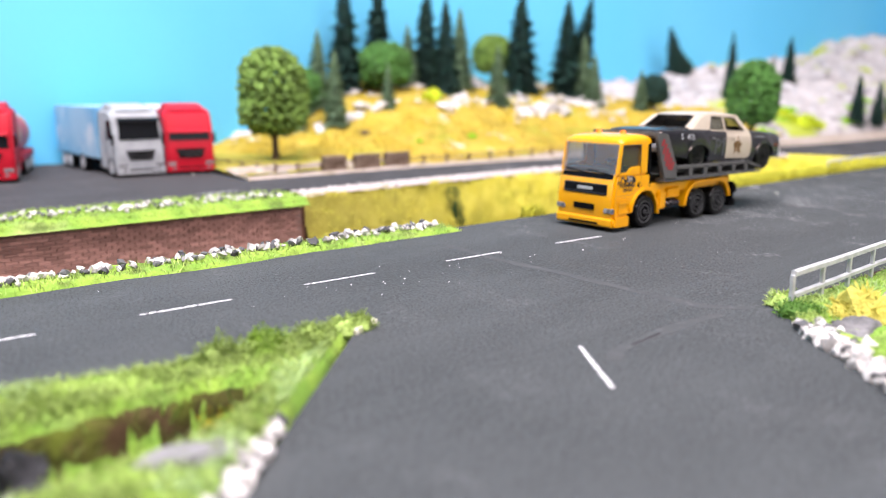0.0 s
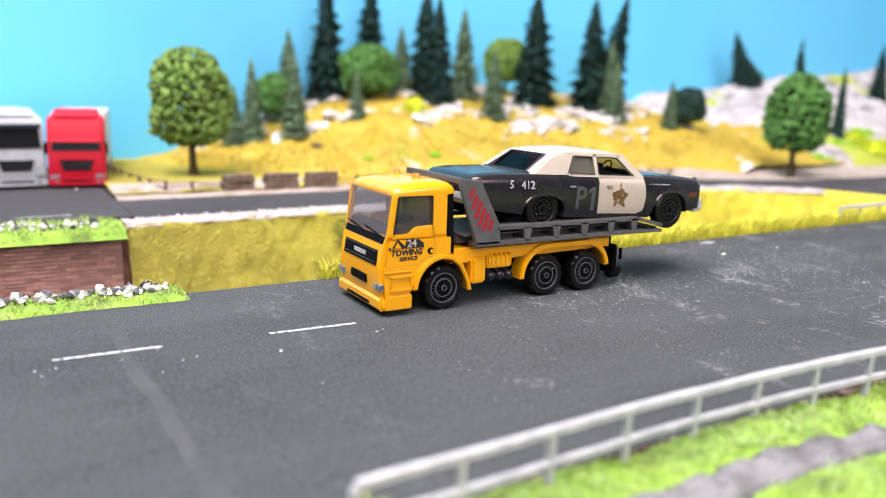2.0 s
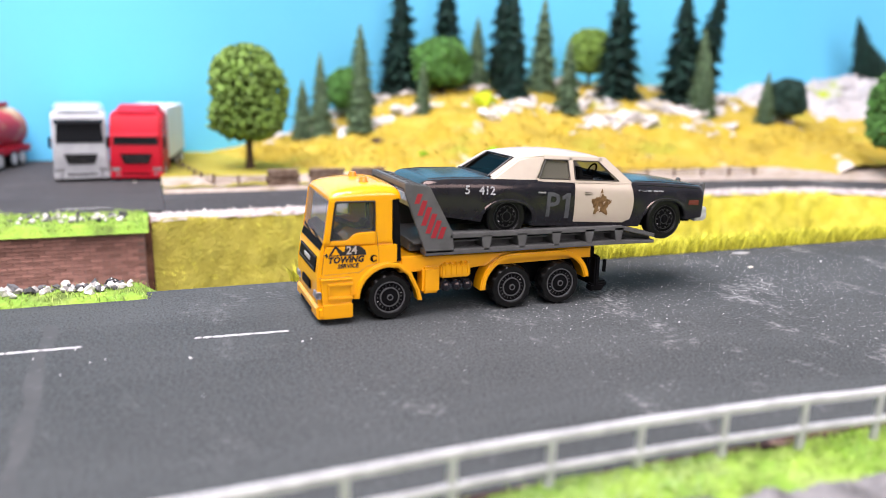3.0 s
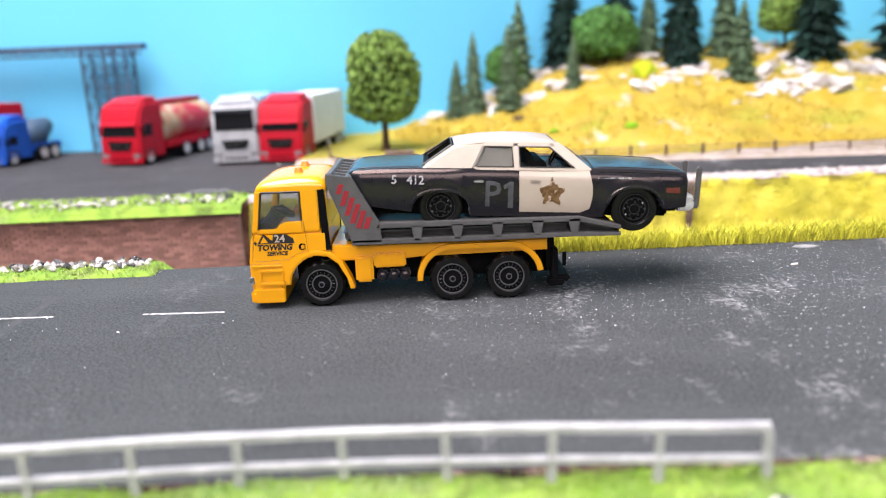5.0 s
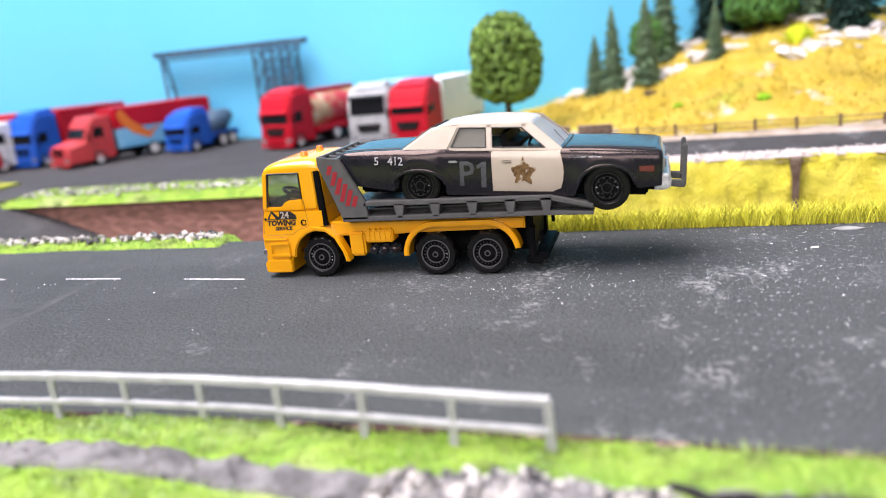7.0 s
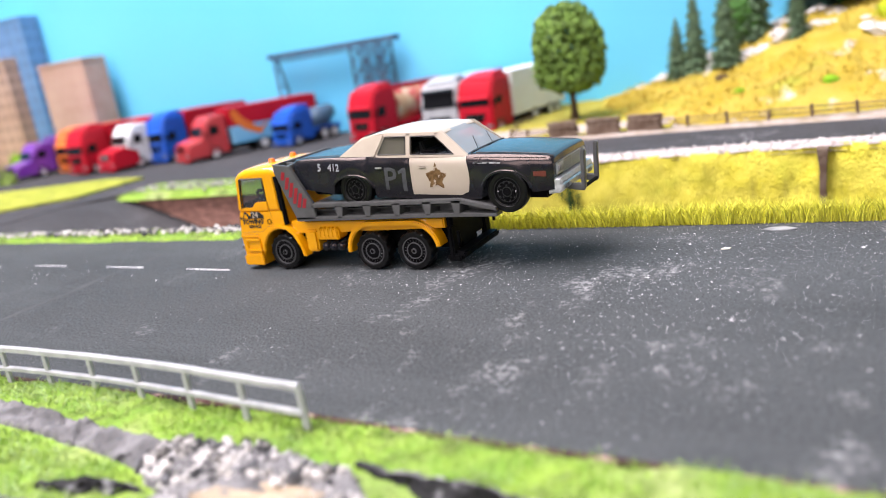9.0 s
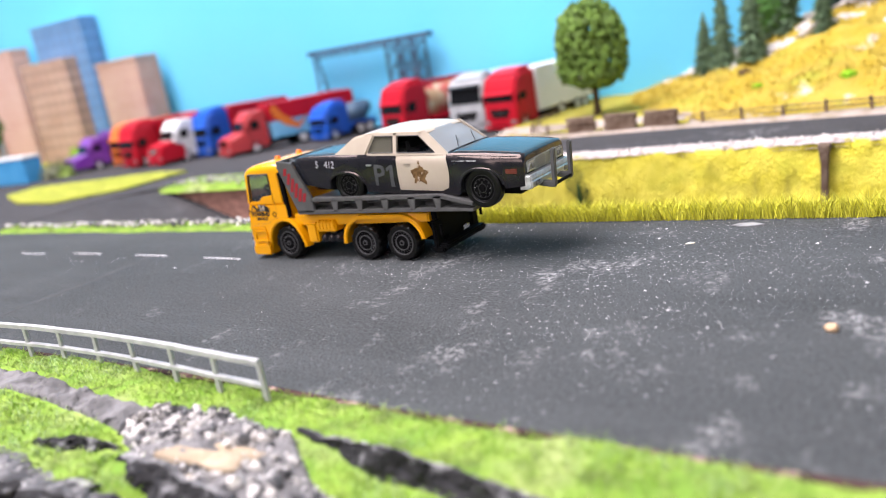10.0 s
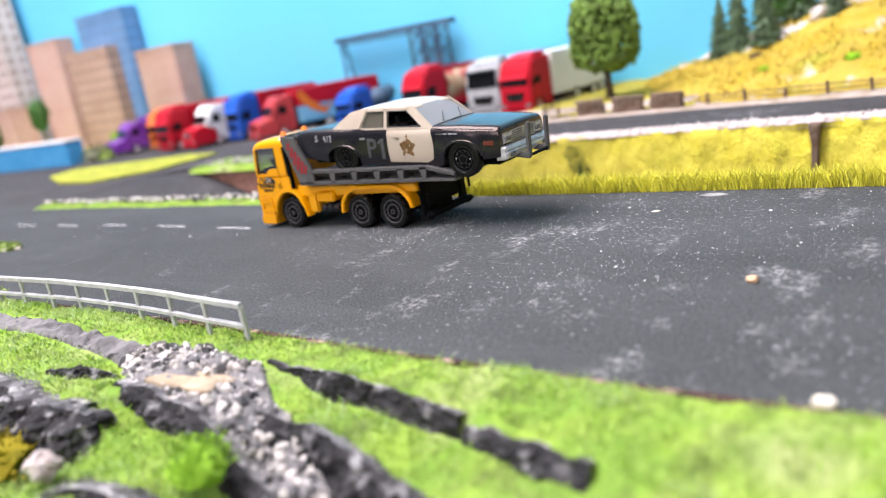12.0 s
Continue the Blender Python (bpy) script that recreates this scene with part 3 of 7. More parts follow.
def verge_height(x, y):
    d = y - between(x, FAR_EDGE)
    return -0.003 + 0.0036 * smooth01((d + 0.0015) / 0.002) + 0.0006 * fbm(x, y, 90) + 0.003 * smooth01((d - 0.012) / 0.02)


field("sandy_verge", -0.0705, 0.98, 0.142, 0.235, 240, 40, verge_height, SAND, "sandy pinkish verge beside the upper road", "verge")


def meadow_height(x, y):
    return 0.0012 + 0.001 * fbm(x, y, 60) + 0.002 * smooth01((y - 0.22) / 0.03)


field("meadow", -0.0707, 0.045, 0.212, 0.42, 70, 80, meadow_height, HAY, "flat yellow-green meadow under the tree", "meadow")

HILL_TOP = [(-0.06, 0.0), (-0.03, 0.004), (0.0, 0.012), (0.03, 0.020), (0.07, 0.033), (0.10, 0.044), (0.155, 0.053), (0.22, 0.051), (0.29, 0.053),
            (0.37, 0.048), (0.42, 0.044), (0.5, 0.050), (0.6, 0.061), (0.72, 0.074), (0.8, 0.082), (1.0, 0.098), (1.1, 0.125), (1.5, 0.15)]


def hill_height(x, y):
    foot = 0.213 + 0.06 * smooth01((0.07 - x) / 0.11) - 0.040 * smooth01((x - 0.29) / 0.07)
    s = max(0.0, min(1.0, (y - foot) / (0.40 - foot)))
    h = between(x, HILL_TOP) * s ** 0.62
    step = 0.005 * fbm(x, y, 18) + 0.004 * abs(fbm(x, y, 45)) + 0.0015 * fbm(x, y, 130)
    return h + step * min(1.0, s * 5) * min(1, max(0.0, (x + 0.05) / 0.05)) - 0.0012


field("hill", -0.05, 0.46, 0.185, 0.44, 240, 110, hill_height, HILL_GRASS, "hillside of yellow grass and white stone", "hill")


def mountain_height(x, y):
    edge = smooth01((x - 0.395) / 0.06)
    crag = 0.010 * abs(fbm(x, y, 22, 5)) + 0.006 * fbm(x, y, 60, 4)
    s = max(0.0, min(1.0, (y - 0.175) / 0.1))
    return hill_height(x, y) - 0.014 * (1 - edge) - 0.010 * (1 - smooth01((y - 0.172) / 0.02)) + crag * edge * s


field("rock_mountain", 0.36, 1.49, 0.172, 0.445, 330, 110, mountain_height, CRAG, "craggy whitish mountain with lime green moss patches", "mountain")

# near verges
LEDGE_A = [(0.064, -0.1062), (0.078, -0.1070), (0.092, -0.1086), (0.106, -0.1106), (0.120, -0.1132), (0.133, -0.1165), (0.2, -0.142), (0.3, -0.17)]
LEDGE_B = [(0.074, -0.1195), (0.089, -0.1215), (0.103, -0.125), (0.112, -0.1275), (0.14, -0.138), (0.2, -0.16)]
LEDGE_C = [(0.036, -0.1225), (0.050, -0.1235), (0.066, -0.1255), (0.081, -0.130), (0.094, -0.1335), (0.12, -0.143)]
LEDGE_D = [(-0.035, -0.1335), (0.0, -0.1345), (0.016, -0.1345), (0.032, -0.136), (0.042, -0.1370), (0.0475, -0.1345), (0.0465, -0.1300)]
DROP_D = [(-0.04, -0.1335), (0.016, -0.1345), (0.043, -0.1372), (0.06, -0.1372)]
LEDGE_E = [(0.013, -0.1240), (0.022, -0.1215), (0.032, -0.1195)]
SCREE_TOP = [(0.022, -0.1095), (0.028, -0.1045), (0.041, -0.1045), (0.063, -0.1058), (0.073, -0.1130), (0.089, -0.1200), (0.103, -0.1238), (0.14, -0.1370)]
SCREE_LOW = [(0.022, -0.1125), (0.030, -0.1180), (0.037, -0.1205), (0.050, -0.1215), (0.062, -0.1235), (0.081, -0.1290), (0.094, -0.1325), (0.14, -0.1500)]

ROAD_EDGE = [(-0.30, -0.0915), (0.035, -0.0918), (0.075, -0.0938), (0.13, -0.0946), (1.5, -0.0955)]


def right_verge(x, y):
    edge = -0.084 + (y + 0.0915) * 0.8
    inside = min(smooth01((x - edge) / 0.0025), smooth01((between(x, ROAD_EDGE) + 0.0003 - y) / 0.0012))
    h = 0.0006 + 0.0010 * fbm(x, y, 45) + 0.0007 * fbm(x, y, 160)
    h += 0.0016 * smooth01((-0.104 - y) / 0.02) * fbm(x, y, 25)
    for path, drop in ((LEDGE_A, 0.0040), (LEDGE_B, 0.0034), (LEDGE_C, 0.0032)):
        on = smooth01((x - path[0][0]) / 0.02)
        h -= drop * on * smooth01((between(x, path) + 0.0022 - y) / 0.002)
    on = smooth01((x + 0.03) / 0.02) * (1 - smooth01((x - 0.047) / 0.006))
    h -= 0.0042 * on * smooth01((between(x, DROP_D) + 0.0030 - y) / 0.0025)
    return -0.006 + inside * (0.006 + h)


field("near_verge", -0.27, 0.62, -0.30, -0.0910, 460, 130, right_verge, TURF, "bright green grass verge in front of the road", "grass verge")


def hollow_at(x, y):
    """How deep in the hollow, 0 to 1."""
    if x > -0.184 or x < -0.33:
        return 0.0
    up = between(x, [(-0.33, -0.0600), (-0.223, -0.0590), (-0.212, -0.0565), (-0.202, -0.0575), (-0.190, -0.0600)]) + 0.0022 * fbm(x, 1.0, 70)
    low = between(x, [(-0.33, -0.0810), (-0.225, -0.0800), (-0.216, -0.0800), (-0.202, -0.0735), (-0.190, -0.0640)]) + 0.0022 * fbm(x, 2.0, 60)
    return smooth01(min(up - y, y - low) / 0.003) * smooth01((-0.188 - x) / 0.006)


def left_verge(x, y):
    edge = -0.161 + (y + 0.044) * 1.0
    inside = min(smooth01((edge - x) / 0.0025), smooth01((-0.0436 - y) / 0.0015))
    h = 0.0012 + 0.0012 * fbm(x, y, 50)
    return -0.006 + inside * (0.006 + h) - hollow_at(x, y) * (0.0125 + 0.003 * fbm(x, y, 60)) * inside


field("corner_verge", -0.62, -0.155, -0.32, -0.0435, 300, 190, left_verge, TURF, "bright green grass corner with a dark hollow", "grass verge")

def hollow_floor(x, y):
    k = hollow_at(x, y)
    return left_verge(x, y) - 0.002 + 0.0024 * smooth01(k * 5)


field("hollow_earth", -0.30, -0.180, -0.090, -0.044, 150, 90, hollow_floor, HOLLOW_SHADE_EARTH, "brown earth inside the grassy hollow, coloured dark for its shade", "earth")

# centre line
DASHES = [(-0.0685, -0.0125), (-0.1113, -0.0107), (-0.1552, -0.0095), (-0.1952, -0.0105), (-0.2355, -0.0105)] + [(-0.2370 - 0.0425 * i, -0.0105 + 0.0009 * i) for i in range(1, 13)]
bm = bmesh.new()
n = 40
outline = [(20.5 * i / n, 0.34 + random.uniform(-0.13, 0.13)) for i in range(n + 1)] + [(20.5 * i / n, -0.34 + random.uniform(-0.13, 0.13)) for i in range(n, -1, -1)]
prism(bm, outline, "z", 0.0, 0.06)
dash = tagged(part("road_dash", bm, DASH, smooth=0), "worn white painted centre dash on the road", "road marking", "centre line dashes", "structure")
dash.matrix_basis = pose(DASHES[0][0], DASHES[0][1], 0.0, 0, 0, -3)
for x, y in DASHES[1:]:
    copy_thing(dash, pose(x, y, 0.0, 0, 0, -1.5))
copy_thing(dash, pose(-0.1375, -0.082, 0.0, 0, 0, 236))
copy_thing(dash, pose(-0.175, -0.134, 0.0, 0, 0, 230))
copy_thing(dash, pose(-0.113, 0.166, 0.0, 0, 0, 3))

# brown edge where the asphalt board meets the near verge, and the joint across the side turning
bm = bmesh.new()
n = 90
top = [(-0.06 + 0.5 * i / n, between(-0.06 + 0.5 * i / n, ROAD_EDGE) + 0.0001) for i in range(n + 1)]
low = [(x, y - 0.0012 - 0.0013 * abs(fbm(x, 1.0, 90))) for x, y in top]
prism(bm, top + low[::-1], "z", -0.004, 0.0004, k=1.0)
tagged(part("road_edging", bm, EDGE_EARTH, smooth=0), "rough reddish brown edge of the road board", "edging", kind="structure")
JOINT = mottled("joint_filler", [(0.074, 0.078, 0.080), (0.058, 0.063, 0.065), (0.092, 0.094, 0.097)], [(60.0, 0.35, 0.7), (300.0, 0.55, 0.7)], 0.9, 0.05)
CRACK = mottled("crack_dirt", [(0.022, 0.022, 0.023), (0.04, 0.04, 0.042)], [300.0], 0.9, 0.05)
for path, half, mat, label in (
        ([(-0.0885, -0.0890), (-0.0955, -0.0810), (-0.0965, -0.065), (-0.097, -0.045), (-0.098, -0.02), (-0.098, 0.006)], 0.0014, JOINT, "faint pale filled joint in the asphalt"),
        ([(-0.098, -0.0875), (-0.106, -0.0865), (-0.116, -0.0865), (-0.127, -0.087), (-0.134, -0.0885), (-0.139, -0.091)], 0.0013, JOINT, "faint pale filled joint in the asphalt"),
        ([(-0.119, -0.0868), (-0.129, -0.0876)], 0.0003, CRACK, "short dark crack in the asphalt")):
    pts = along(path, 40)
    left = [(x + nx * half * (1 + 0.7 * fbm(d, 2, 90)), y + ny * half * (1 + 0.7 * fbm(d, 2, 90))) for d, x, y, nx, ny in pts]
    right = [(x - nx * half * (1 + 0.6 * fbm(d, 5, 90)), y - ny * half * (1 + 0.6 * fbm(d, 5, 90))) for d, x, y, nx, ny in pts]
    bm = bmesh.new()
    prism(bm, left + right[::-1], "z", -0.001, 0.00003 if mat is JOINT else 0.00006, k=1.0)
    tagged(part("road_joint", bm, mat, smooth=0), label, "joint", kind="structure")

# ---- tow truck ----
def hoop(bm, c, r, tube, tilt, n=20, k=8):
    """A steering wheel rim."""
    rings = []
    t = Matrix.Rotation(radians(tilt), 3, "Y")
    for i in range(n):
        a = 2 * math.pi * i / n
        u = Vector((0, math.cos(a), math.sin(a)))
        rings.append([bm.verts.new((Vector(c) + t @ (u * (r + tube * math.cos(b)) + Vector((tube * math.sin(b), 0, 0)))) * MM) for b in [2 * math.pi * j / k for j in range(k)]])
    for i in range(n):
        a, b = rings[i], rings[(i + 1) % n]
        for j in range(k):
            bm.faces.new((a[j], a[(j + 1) % k], b[(j + 1) % k], b[j]))
    bmesh.ops.recalc_face_normals(bm, faces=bm.faces[:])


def wheel(parent, x, y, z, r, w, out, rim_mat=RIM_GREY, toy=True, name="wheel", sx=1.0):
    """A wheel under its vehicle: tyre, rim and hub; out is the side (-1 or 1) its face looks to. Shared meshes by size."""
    key = (r, w, rim_mat.name, toy)
    hold = new(name)
    hold.empty_display_size = 0.002
    hold.parent = parent
    hold.matrix_basis = pose(x * MM, y * MM, z * MM, 0, 0, 0 if out < 0 else 180) @ Matrix.Diagonal((sx, 1, 1, 1))
    if key in SHARED:
        for n, ob in SHARED[key]:
            twin(n, ob, Matrix(), hold)
        return hold
    seg = 56
    made = []
    bm = bmesh.new()
    prof = [(r * 0.66, -w / 2 + 0.25), (r * 0.72, -w / 2), (r * 0.90, -w / 2), (r * 0.985, -w / 2 + 0.4), (r, -w * 0.08), (r, w * 0.08), (r * 0.985, w / 2 - 0.4), (r * 0.9, w / 2), (r * 0.5, w / 2)]
    rings = []
    for q, (pr, py) in enumerate(prof):
        ring = []
        for i in range(seg):
            # blocks of the tread, set off between the two shoulders
            cut = 0.93 if toy and 2 < q < 7 and ((i // 2 + (q > 4)) % 2) else 1.0
            ring.append(bm.verts.new((pr * cut * math.cos(2 * math.pi * i / seg) * MM, py * MM, pr * cut * math.sin(2 * math.pi * i / seg) * MM)))
        rings.append(ring)
    for a, b in zip(rings, rings[1:]):
        for i in range(seg):
            bm.faces.new((a[i], a[(i + 1) % seg], b[(i + 1) % seg], b[i]))
    bm.faces.new(rings[-1])
    bmesh.ops.recalc_face_normals(bm, faces=bm.faces[:])
    made.append(("tyre", part("tyre", bm, TYRE, hold)))
    bm = bmesh.new()
    for ro, ri, dy in ((0.67, 0.625, -w / 2 + 0.02), (0.42, 0.375, -w / 2 + 0.05), (0.13, 0.09, -w / 2 - 0.3)) if toy else ((0.66, 0.63, -w / 2 + 0.05), (0.50, 0.47, -w / 2 + 0.2), (0.24, 0.20, -w / 2 - 0.05)):
        o, n2 = [], []
        for i in range(seg):
            c, s = math.cos(2 * math.pi * i / seg), math.sin(2 * math.pi * i / seg)
            o.append((bm.verts.new((ro * r * c * MM, dy * MM, ro * r * s * MM)), bm.verts.new((ri * r * c * MM, dy * MM, ri * r * s * MM)),
                      bm.verts.new((ro * r * c * MM, (dy + 0.6) * MM, ro * r * s * MM)), bm.verts.new((ri * r * c * MM, (dy + 0.6) * MM, ri * r * s * MM))))
        for i in range(seg):
            a, b = o[i], o[(i + 1) % seg]
            bm.faces.new((a[0], b[0], b[1], a[1]))
            bm.faces.new((a[0], a[2], b[2], b[0]))
            bm.faces.new((a[1], b[1], b[3], a[3]))
    if toy:
        for i in range(20):
            a = 2 * math.pi * i / 20
            c, s = math.cos(a), math.sin(a)
            rod(bm, (0.46 * r * c, -w / 2 + 0.33, 0.46 * r * s), (0.56 * r * c, -w / 2 + 0.31, 0.56 * r * s), 0.045, 4)
    else:
        for i in range(5):
            a = 2 * math.pi * (i + 0.25) / 5
            c, s2 = 0.31 * r * math.cos(a), 0.31 * r * math.sin(a)
            rod(bm, (c, -w / 2 - 0.02, s2), (c, -w / 2 + 0.5, s2), 0.045 * r, 6)
        for i in range(10):
            a = 2 * math.pi * i / 10
            c, s2 = math.cos(a), math.sin(a)
            rod(bm, (0.40 * r * c, -w / 2 + 0.22, 0.40 * r * s2), (0.47 * r * c, -w / 2 + 0.22, 0.47 * r * s2), 0.05 * r, 4)
    bmesh.ops.recalc_face_normals(bm, faces=bm.faces[:])
    made.append(("rim", part("rim", bm, rim_mat, hold)))
    bm = bmesh.new()
    rod(bm, (0, -w / 2 - 0.25, 0), (0, -w / 2 + 0.6, 0), r * 0.13, 12)
    rod(bm, (0, -w / 2 + 0.35, 0), (0, -w / 2 + 0.7, 0), r * 0.68, 28)
    rod(bm, (0, -w / 2 + 0.1, 0), (0, -w / 2 + 0.5, 0), r * 0.36, 20, r2=r * 0.38)
    made.append(("hub", part("hub", bm, WHITE if rim_mat is CHROME else BLACK, hold)))
    SHARED[key] = made
    return hold


truck = thing("tow_truck", pose(0, 0, 0), "yellow toy tow truck with dark grey loading bed", "tow truck")

# cab
W = 12.6
bm = bmesh.new()
low = [(-40.4, 1.6), (-33.2, 1.6), (-32.9, 5.5)] + arc(-24, 5.7, 7.6, 172, 90, 8) + [(-21.4, 13.3), (-21.4, 19.4), (-39.5, 19.4), (-40.4, 17.0), (-41.2, 11.6), (-41.2, 9.0), (-41.0, 5.0)]
prism(bm, low, "y", -W, W, 0.9, 4)
part("cab_body", bm, YELLOW, truck)
# roof with rounded crown
bm = bmesh.new()
rows = []
for x, zt, w in ((-38.1, 29.5, 11.7), (-37.9, 30.4, 12.0), (-37.2, 31.1, 12.2), (-35.6, 31.7, 12.35), (-33, 32.1, 12.4), (-29, 32.4, 12.4), (-25, 32.4, 12.4), (-22.6, 32.0, 12.35), (-21.6, 31.3, 12.2), (-21.3, 30.2, 12.0)):
    half = [(0, 28.9), (w, 28.9), (w * 1.005, 29.2 + (zt - 29.2) * 0.25), (w * 0.985, 29.2 + (zt - 29.2) * 0.52), (w * 0.93, 29.2 + (zt - 29.2) * 0.76), (w * 0.82, 29.2 + (zt - 29.2) * 0.92), (w * 0.5, 29.2 + (zt - 29.2) * 0.99), (0, zt)]
    full = half + [(-y, z) for y, z in half[-2:0:-1]]
    rows.append([bm.verts.new((x * MM, y * MM, z * MM)) for y, z in full])
for a, b in zip(rows, rows[1:]):
    n = len(a)
    for i in range(n):
        bm.faces.new((a[i], b[i], b[(i + 1) % n], a[(i + 1) % n]))
bm.faces.new(rows[0])
bm.faces.new(rows[-1])
bmesh.ops.recalc_face_normals(bm, faces=bm.faces[:])
part("cab_roof", bm, YELLOW, truck, smooth=50)
for s in (-1, 1):
    y0, y1 = sorted((s * (W - 1.3), s * (W - 0.12)))
    bm = bmesh.new()
    prism(bm, [(-39.7, 19.2), (-38.1, 19.2), (-36.7, 29.2), (-38.2, 29.2)], "y", y0, y1, 0.3)
    part("front_pillar", bm, YELLOW, truck)
    bm = bmesh.new()
    box(bm, -27.6, -23.4, y0, y1, 19.0, 29.2, 0.25)
    part("rear_pillar", bm, YELLOW, truck)
    bm = bmesh.new()
    prism(bm, [(-38.3, 18.8), (-27.5, 18.8), (-27.5, 21.7), (-31.6, 21.5), (-32.8, 21.0), (-33.6, 20.1), (-34.6, 19.8), (-38.2, 19.9)], "y", y0, y1, 0.2)
    part("door_sill", bm, YELLOW, truck)
    bm = bmesh.new()
    prism(bm, [(-38.4, 19.2), (-27.4, 19.2), (-27.4, 29.1), (-36.9, 29.1)], "y", s * (W - 0.85), s * (W - 0.75))
    part("side_window", bm, HAZY_GLASS, truck)
    bm = bmesh.new()
    gasket = [(-38.0, 20.0), (-36.7, 28.85), (-27.7, 28.75), (-27.7, 21.8)]
    for a, b in zip(gasket, gasket[1:]):
        rod(bm, (a[0], s * (W - 0.16), a[1]), (b[0], s * (W - 0.16), b[1]), 0.24, 5)
    part("window_gasket", bm, BLACK_PRINT, truck)
    # black upright behind the door and the seams of the door
    bm = bmesh.new()
    prism(bm, [(-23.4, 29.2), (-21.8, 29.2), (-21.2, 14.3), (-22.9, 14.1)], "y", y0 - 0.02, y1 + 0.02, 0.15)
    part("cab_vent", bm, BLACK, truck, "black ribbed upright panel")
    bm = bmesh.new()
    yy = s * (W - 0.03)
    for a, b in (((-27.2, 21.6), (-26.6, 14.2)), ((-39.6, 12.1), (-31.5, 12.3)), ((-31.5, 12.3), (-29.5, 13.6)), ((-29.5, 13.6), (-26.6, 14.2)), ((-39.4, 19.0), (-40.2, 12.1)), ((-40.9, 11.4), (-33.6, 11.4))):
        rod(bm, (a[0], yy, a[1]), (b[0], yy, b[1]), 0.075, 4)
    part("door_seam", bm, SEAM_BROWN, truck)
    bm = bmesh.new()
    prism(bm, arc(-28.0, 15.4, 0.85, 60, 300, 8) + [(-27.2, 14.8), (-27.2, 16.0)], "y", s * W - s * 0.2, s * (W + 0.12), 0.08)
    handle = part("door_handle", bm, BLACK, truck)
    bm = bmesh.new()
    box(bm, -28.2, -27.3, min(s * (W + 0.1), s * (W + 0.3)), max(s * (W + 0.1), s * (W + 0.3)), 14.9, 15.9, 0.12)
    part("grip", bm, YELLOW, handle)
    # two entry steps, each a framed recess
    bm = bmesh.new()
    for a, b, c, d in ((-39.0, -32.9, 9.2, 10.2), (-39.0, -32.9, 5.9, 6.9), (-39.0, -38.2, 6.9, 9.3), (-33.7, -32.9, 6.9, 9.3), (-40.6, -33.2, 10.6, 11.3), (-40.2, -33.0, 1.6, 5.2)):
        box(bm, a, b, min(s * (W - 0.2), s * (W + 0.45)), max(s * (W - 0.2), s * (W + 0.45)), c, d, 0.25)
    part("entry_step", bm, YELLOW, truck)
    # mudguard rim round the front wheel
    bm = bmesh.new()
    outer = arc(-24, 5.7, 8.7, 178, 95, 10) + [(-21.5, 13.8), (-18.8, 11.6), (-16.6, 7.0), (-15.9, 4.4)]
    inner = [(-17.0, 4.4), (-17.6, 7.0), (-19.6, 10.8), (-22.0, 12.7)] + arc(-24, 5.7, 7.4, 95, 178, 10)
    prism(bm, outer + inner, "y", s * (W - 3), s * (W + 0.6), 0.3)
    part("front_mudguard", bm, YELLOW, truck)
bm = bmesh.new()
box(bm, -22.4, -21.5, -W + 0.9, W - 0.9, 13, 30, 0.2)
part("cab_rear_wall", bm, YELLOW, truck)
bm = bmesh.new()
v = [bm.verts.new(Vector(p) * MM) for p in ((-39.6, -W + 0.9, 19.1), (-39.6, W - 0.9, 19.1), (-38.1, W - 0.9, 29.3), (-38.1, -W + 0.9, 29.3))]
bm.faces.new(v)
part("windscreen", bm, SCREEN_GLASS, truck)
# interior
bm = bmesh.new()
box(bm, -38.8, -23, -W + 1.4, W - 1.4, 18.4, 19.2, 0.2)
prism(bm, [(-39.0, 19.0), (-34.6, 19.0), (-35.2, 20.6), (-36.6, 21.6), (-38.6, 20.8)], "y", -W + 1.5, W - 1.5, 0.2)
part("dashboard", bm, BLACK, truck)
for s in (-1, 1):
    bm = bmesh.new()
    prism(bm, [(-28.0, 19), (-24.4, 19), (-24.2, 21.0), (-25.4, 21.2), (-26.2, 20.0), (-28.0, 19.9)], "y", s * 6 - 3, s * 6 + 3, 0.4)
    part("seat", bm, BLACK, truck)
bm = bmesh.new()
hoop(bm, (-33.0, -6, 22.9), 2.6, 0.5, -68)
rod(bm, (-36, -6, 20.5), (-33.0, -6, 22.9), 0.7, 8)
part("steering_wheel", bm, BLACK, truck)
# front face
bm = bmesh.new()
prism(bm, [(-41.35, 12.3), (-40.75, 15.9), (-40.0, 15.9), (-40.4, 12.3)], "y", -9.6, 9.6, 0.25)
grille = part("grille", bm, BLACK, truck)
bm = bmesh.new()
for z in (12.9, 15.6):
    box(bm, -41.42 + 0.167 * (z - 12.3), -41.0 + 0.167 * (z - 12.3), -9.0, 9.0, z - 0.1, z + 0.1, 0.04)
part("grille_bar", bm, GREY_PRINT, grille)
bm = bmesh.new()
box(bm, -41.15, -40.7, -3.4, 3.4, 13.6, 14.7, 0.08)
part("badge", bm, CHROME, grille)
bm = bmesh.new()
prism(bm, [(-40.3, 17.7), (-39.75, 19.3), (-38.8, 19.3), (-39.4, 17.7)], "y", -11.3, 11.3, 0.25)
rod(bm, (-39.75, -10, 19.2), (-39.5, 0.5, 20.4), 0.2, 6)
rod(bm, (-39.75, 0.5, 19.2), (-39.5, 10.6, 20.4), 0.2, 6)
part("wiper_panel", bm, BLACK, truck)
bm = bmesh.new()
